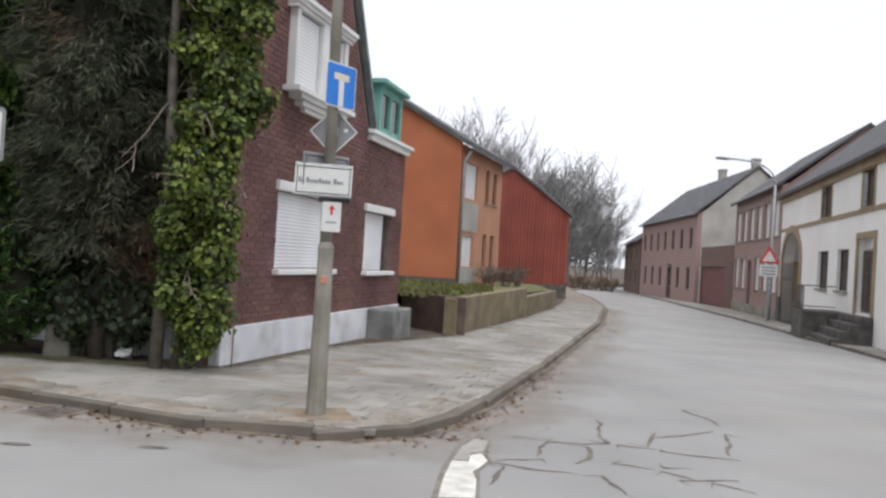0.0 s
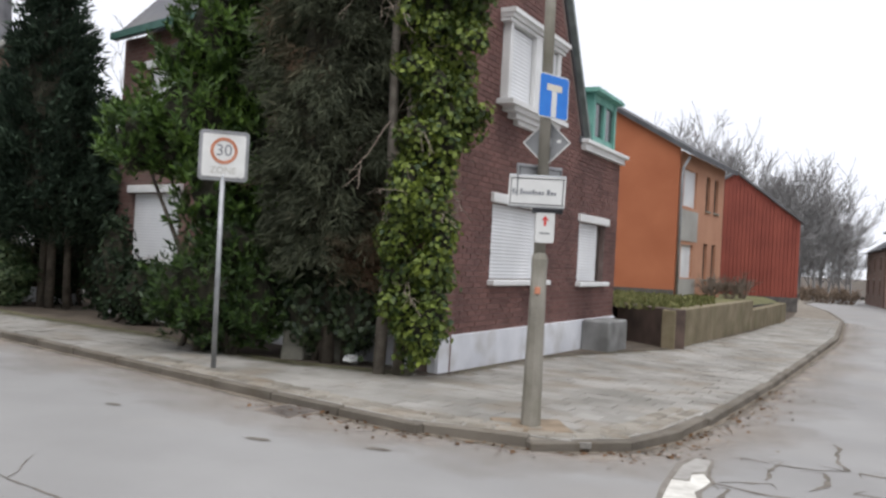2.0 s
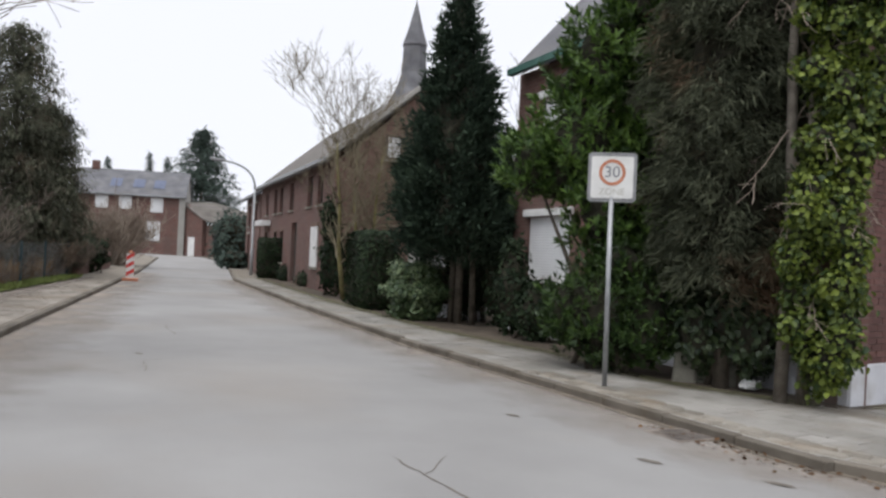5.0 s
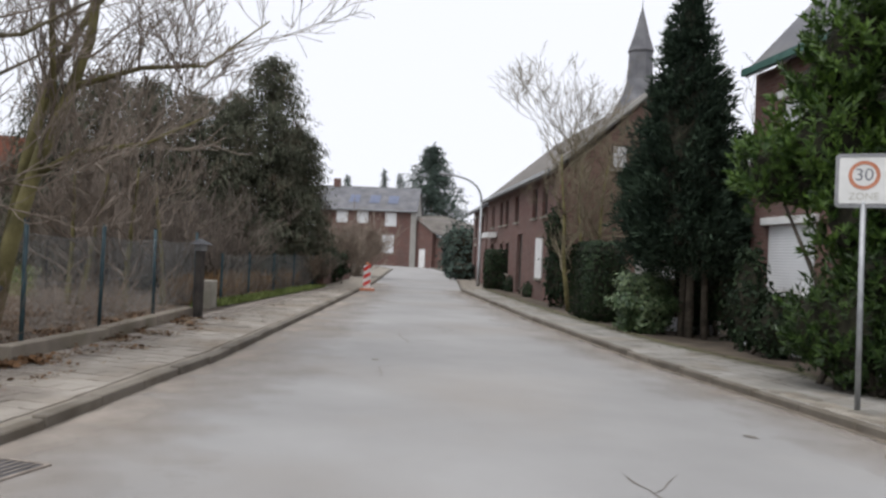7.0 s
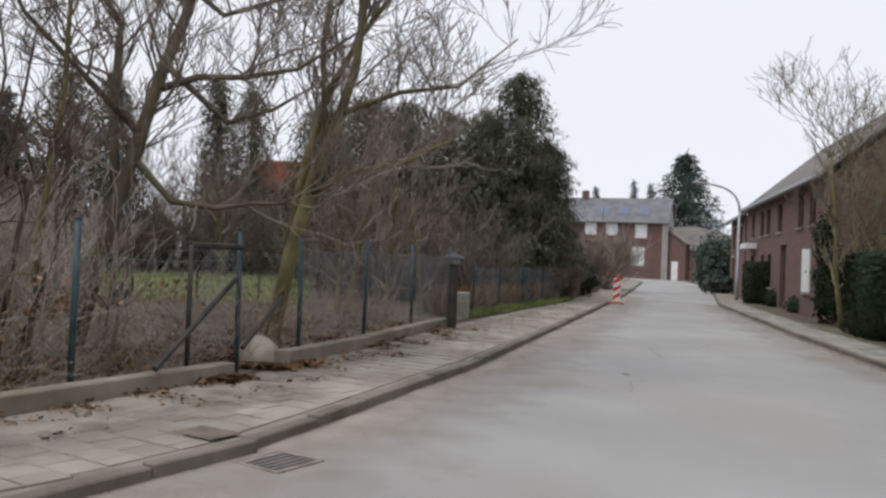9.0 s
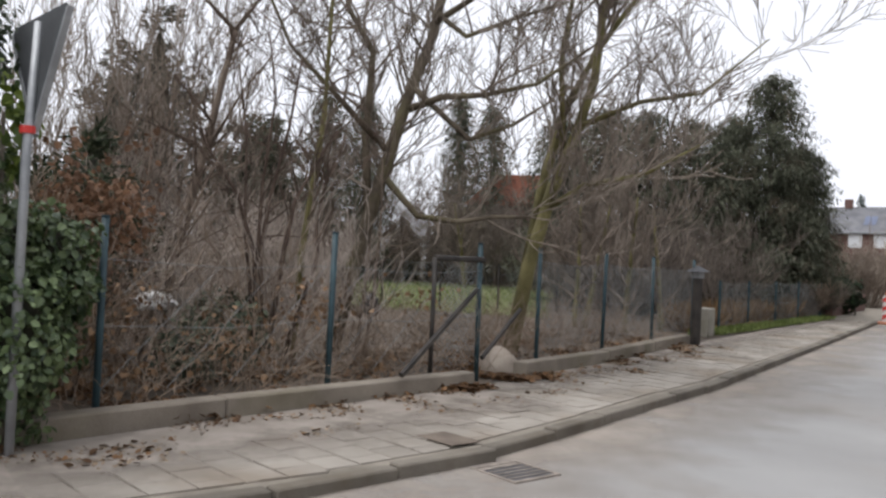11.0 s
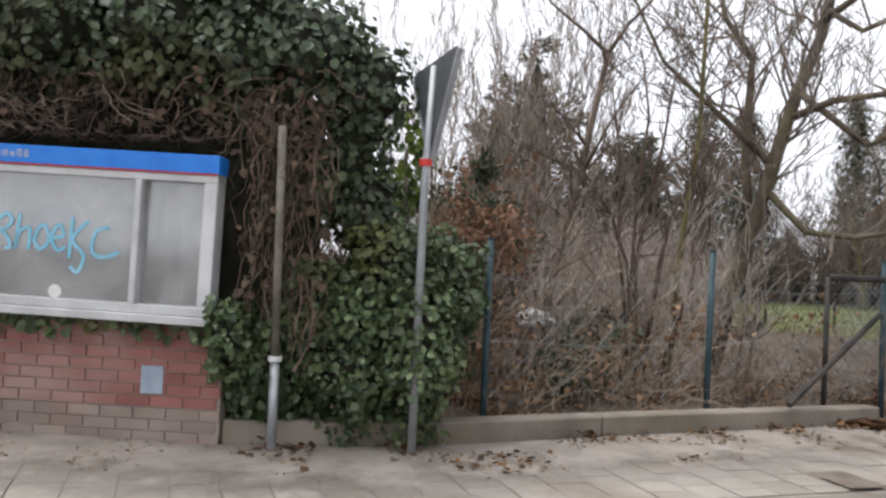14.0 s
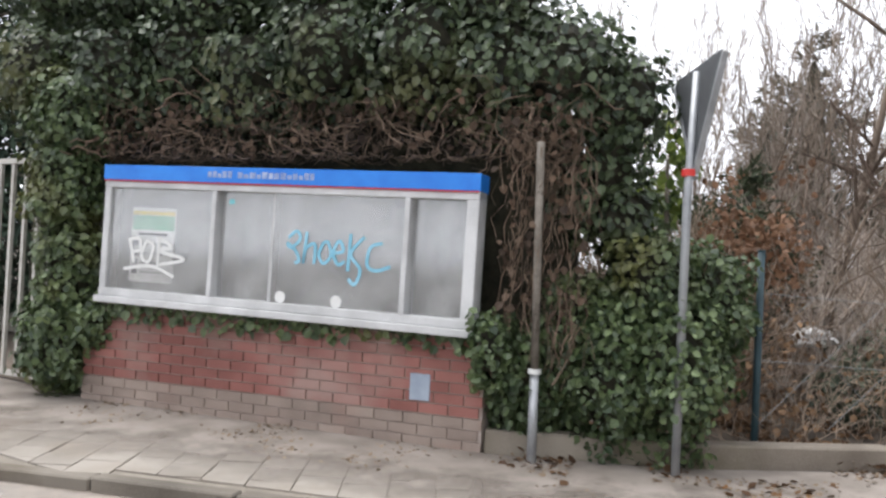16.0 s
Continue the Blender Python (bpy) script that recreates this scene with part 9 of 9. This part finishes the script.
x, y = polar(20.4, 11.7)
crumpled("plastic_bag", x, y, gz(x, y) + 0.17, 0.2, 0.1, 0.07, WHITE_PAINT, 2, "white crumpled bag lying at the hedge's foot", "litter")
x, y = polar(22.0, 11.95)
crumpled("paper_scrap", x, y, gz(x, y) + 0.3, 0.1, 0.08, 0.14, WHITE_PAINT, 3, "pale paper scrap caught among the stones", "litter")
x, y = polar(108.9, 9.3)
crumpled("plastic_sheet", x, y, 1.05, 0.26, 0.16, 0.1, WHITE_PAINT, 4, "white torn plastic sheet caught in the brambles", "litter")
x, y = polar(94.8, 14)
crumpled("dark_ball", x, y, 0.85, 0.17, 0.15, 0.17, SIGN_BLACK, 5, "dark bundle hanging in the shrubs", "litter")


# ---- bricks and slabs, piece by piece ----
unit = Geo().box(0, 1, 0, 1, 0, 1).mesh("brick_unit")


def unit_mesh(name, mat):
    me = unit.copy()
    me.name = name
    me.materials.append(mat)
    return me


def lay_bricks(holder, m, x_range, z_range, holes, y0, y1, mesh_for, joined_mat, count, pitch=0.25, course=0.083, joint=0.011, edge=None):
    """Running bond inside a wall's outline; the first bricks along the wall are pieces, the rest is joined."""
    rb = random.Random(3)
    made, rest = 0, Geo()
    rows = []
    r = 0
    z = z_range[0]
    while z + course <= z_range[1] + 0.001:
        hi = edge(z + course / 2) if edge else x_range[1]
        gaps = sorted((h[0], h[1]) for h in holes if h[2] < z + course - 0.01 and h[3] > z + 0.01)
        spans, a = [], x_range[0]
        for g0, g1 in gaps:
            spans.append((a, min(g0, hi)))
            a = g1
        spans.append((a, hi))
        for s0, s1 in spans:
            x = x_range[0] - (pitch / 2 if r % 2 else 0)
            while x < s1:
                b0, b1 = max(x, s0), min(x + pitch - joint, s1)
                if b1 - b0 > 0.03:
                    rows.append((b0, b1, z, r))
                x += pitch
        z += course
        r += 1
    rows.sort(key=lambda q: q[0])
    for b0, b1, zz, r in rows:
        d = rb.uniform(-0.003, 0.003)
        if made < count:
            part("brick", mesh_for(r), None, holder, "", m @ Matrix.Translation((b0, y0 + d, zz)) @ Matrix.Diagonal((b1 - b0, y1 - y0, course - joint, 1)))
            made += 1
        else:
            rest.box(b0, b1, y0 + d, y1, zz, zz + course - joint)
    if rest.v:
        part("brickwork", rest, joined_mat, holder, "", m, kind="stuff")


# the notice board's wall
BOARD_RED = material("board_wall_brick", (0.175, 0.066, 0.054), (0.30, 0.128, 0.107), 2.0, 0.85, 0.3, 120, per_piece=0.6, stain=((0.36, 0.27, 0.235), 1.3, 0.6))
BOARD_DIRTY = material("splashed_board_wall_brick", (0.2, 0.155, 0.13), (0.32, 0.255, 0.215), 2.0, 0.9, 0.3, 120, per_piece=0.6, stain=((0.24, 0.12, 0.095), 1.5, 0.5))
board_wall = thing("brick_wall", tuple(MBW @ Vector((1.9, 0, 0.2))), "red brick wall with pale splashed foot under the notice board", "wall")
part("core", Geo().box(-0.05, WALL_L, 0.0, 0.3, -0.1, 1.12), material("pale_mortar", (0.27, 0.215, 0.185), (0.38, 0.32, 0.28), 5, 0.95, 0.3), board_wall, "pale mortar", MBW)
meshes = (unit_mesh("brick_red", BOARD_RED), unit_mesh("brick_dirty", BOARD_DIRTY))
lay_bricks(board_wall, MBW, (-0.05, WALL_L), (0.20, 1.12), [], -0.014, 0.004, lambda r: meshes[1] if r < 3 else meshes[0], BOARD_RED, 300, 0.25, 0.0865, 0.012)

# the corner house's gable
mesh_red = unit_mesh("brick_house", BRICK_RED)


def verge(z):
    return LG if z < 3.8 else (5.30 - (z - 4.0) * 0.6 if z > 4.0 else 5.3)


lay_bricks(gable, MG, (0.0, LG), (0.5, 8.3), [(h[0] - 0.02, h[1] + 0.02, h[2], h[3]) for h in gable_holes], 0.016, 0.034, lambda r: mesh_red, BRICK_RED_J, 300, edge=lambda z: max(min(verge(z), LG), 0.1))


def inside(x, y, poly):
    hit = False
    for (x0, y0), (x1, y1) in zip(poly, poly[1:] + poly[:1]):
        if (y0 > y) != (y1 > y) and x < (x1 - x0) * (y - y0) / (y1 - y0) + x0:
            hit = not hit
    return hit


def cut_to(corners, line, reach, keep):
    """A slab's corners cut off along the piece of an edge line that runs nearest to it."""
    cx, cy = sum(p[0] for p in corners) / 4, sum(p[1] for p in corners) / 4
    for (ax, ay), (bx, by) in zip(line, line[1:]):
        n = math.hypot(bx - ax, by - ay)
        f = ((cx - ax) * (bx - ax) + (cy - ay) * (by - ay)) / n / n
        off = ((bx - ax) * (cy - ay) - (by - ay) * (cx - ax)) / n
        if -0.2 < f < 1.2 and abs(off) < reach:
            side = [((bx - ax) * (y - ay) - (by - ay) * (x - ax)) / n for x, y in corners]
            out = []
            for i in range(len(corners)):
                j = (i + 1) % len(corners)
                if side[i] * keep >= 0:
                    out.append(corners[i])
                if (side[i] > 0) != (side[j] > 0):
                    t = side[i] / (side[i] - side[j])
                    out.append(tuple(a + (b - a) * t for a, b in zip(corners[i], corners[j])))
            return out if len(out) > 2 else None
    return None


def lay_slabs(holder, poly, origin, turn, na, nb, pitch, mesh, joined_mat, count, near, thick=0.05, edge=None, keep=1):
    """Square slabs in a straight grid, kept where they lie inside the outline."""
    rs = random.Random(6)
    c, s = math.cos(turn), math.sin(turn)
    spots, cuts = [], []
    for i in range(*na):
        for j in range(*nb):
            o = 0.5 if i % 2 else 0.0
            u, v = i * pitch, (j + o) * pitch
            x, y = origin[0] + c * u - s * v, origin[1] + s * u + c * v
            h = pitch * 0.45
            if all(inside(x + c * a - s * b, y + s * a + c * b, poly) for a in (-h, h) for b in (-h, h)):
                spots.append((length((x, y), near), x, y))
            elif edge:
                e = pitch / 2 - 0.0045
                got = cut_to([(x + c * a - s * b, y + s * a + c * b) for a, b in ((-e, -e), (e, -e), (e, e), (-e, e))], edge, pitch * 0.75, keep)
                if got:
                    cuts.append(got)
    spots.sort()
    rest = Geo()
    for k, (d, x, y) in enumerate(spots):
        m = pose(x, y, gz(x, y) + PAVED - thick + rs.uniform(-0.004, 0.004), rs.uniform(-0.9, 0.9) + 0.6, rs.uniform(-0.9, 0.9) + 0.75, math.degrees(turn) + rs.uniform(-0.8, 0.8))
        if k < count:
            part("slab", mesh, None, holder, "", m)
        else:
            e = pitch / 2 - 0.0045
            rest.box(-e, e, -e, e, 0.0, thick, m)
    for got in cuts:
        n = len(got)
        d = rs.uniform(-0.003, 0.003)
        top = [(x, y, gz(x, y) + PAVED + d) for x, y in got]
        rest.add(top + [(x, y, z - thick) for x, y, z in top], [tuple(range(n)), tuple(range(2 * n - 1, n - 1, -1))] + [(i, i + n, (i + 1) % n + n, (i + 1) % n) for i in range(n)])
    part("slab_field", rest, joined_mat, holder, "", None, kind="stuff")


def shrunk(line, back, a):
    return [(p[0] + (q[0] - p[0]) * a / max(length(p, q), 0.3), p[1] + (q[1] - p[1]) * a / max(length(p, q), 0.3)) for p, q in zip(line, back)]


LIGHT = dict(scale=0.8, rough=0.88, bump=0.3, fine=90, stain=((0.20, 0.16, 0.12), 0.9, 0.8))
SLAB_LIGHT = material("pale_concrete_slab", (0.19, 0.167, 0.14), (0.32, 0.289, 0.25), per_piece=0.5, **LIGHT)
SLAB_LIGHT_J = material("pale_concrete_slab_joined", (0.19, 0.167, 0.14), (0.32, 0.289, 0.25), per_island=0.5, **LIGHT)
e = 0.1455
slab = Geo().box(-e, e, -e, e, 0.0, 0.05, bevel=0.006).mesh("slab_pale")
slab.materials.append(SLAB_LIGHT)
lay_slabs(pave_fence, shrunk(KERB_FENCE, BACK_FENCE, 0.14) + BACK_FENCE[::-1], (-2.69, -4.74), math.atan2(0.728, -0.685), (-40, 110), (-12, 18), 0.3, slab, SLAB_LIGHT_J, 300, (-5.0, -2.6), edge=shrunk(KERB_FENCE, BACK_FENCE, 0.14), keep=1)
slab2 = Geo().box(-e, e, -e, e, 0.0, 0.05, bevel=0.006).mesh("slab_corner")
slab2.materials.append(SLAB)
lay_slabs(pave_corner, shrunk(KERB_CORNER[2:15], BACK_CORNER[2:15], 0.14) + BACK_CORNER[2:15][::-1], (-0.5, 8.2), math.atan2(0.97, 0.243), (-8, 125), (-30, 110), 0.3, slab2, SLAB_FAR, 300, (-1.4, 9.0), edge=shrunk(KERB_CORNER[2:15], BACK_CORNER[2:15], 0.14), keep=1)
# rough setts round the corner's kerb
SETT = material("worn_sett", (0.16, 0.145, 0.12), (0.29, 0.265, 0.225), 2.5, 0.9, 0.3, 60, per_piece=0.6, stain=((0.2, 0.15, 0.1), 2, 0.5))
sett = Geo().box(-0.135, 0.135, -0.085, 0.085, 0.0, 0.06, bevel=0.02).mesh("sett")
sett.materials.append(SETT)
rs = random.Random(15)
for k in range(2):
    for (x, y), w in along(KERB_CORNER[5:12], 0.295, 0.14 * k):
        o = 0.24 + 0.185 * k
        x, y = x - math.sin(w) * o, y + math.cos(w) * o
        part("sett", sett, None, pave_corner, "", pose(x, y, gz(x, y) + PAVED - 0.046 + rs.uniform(-0.006, 0.008), rs.uniform(-2, 2), rs.uniform(-2, 2), math.degrees(w) + rs.uniform(-5, 5)))
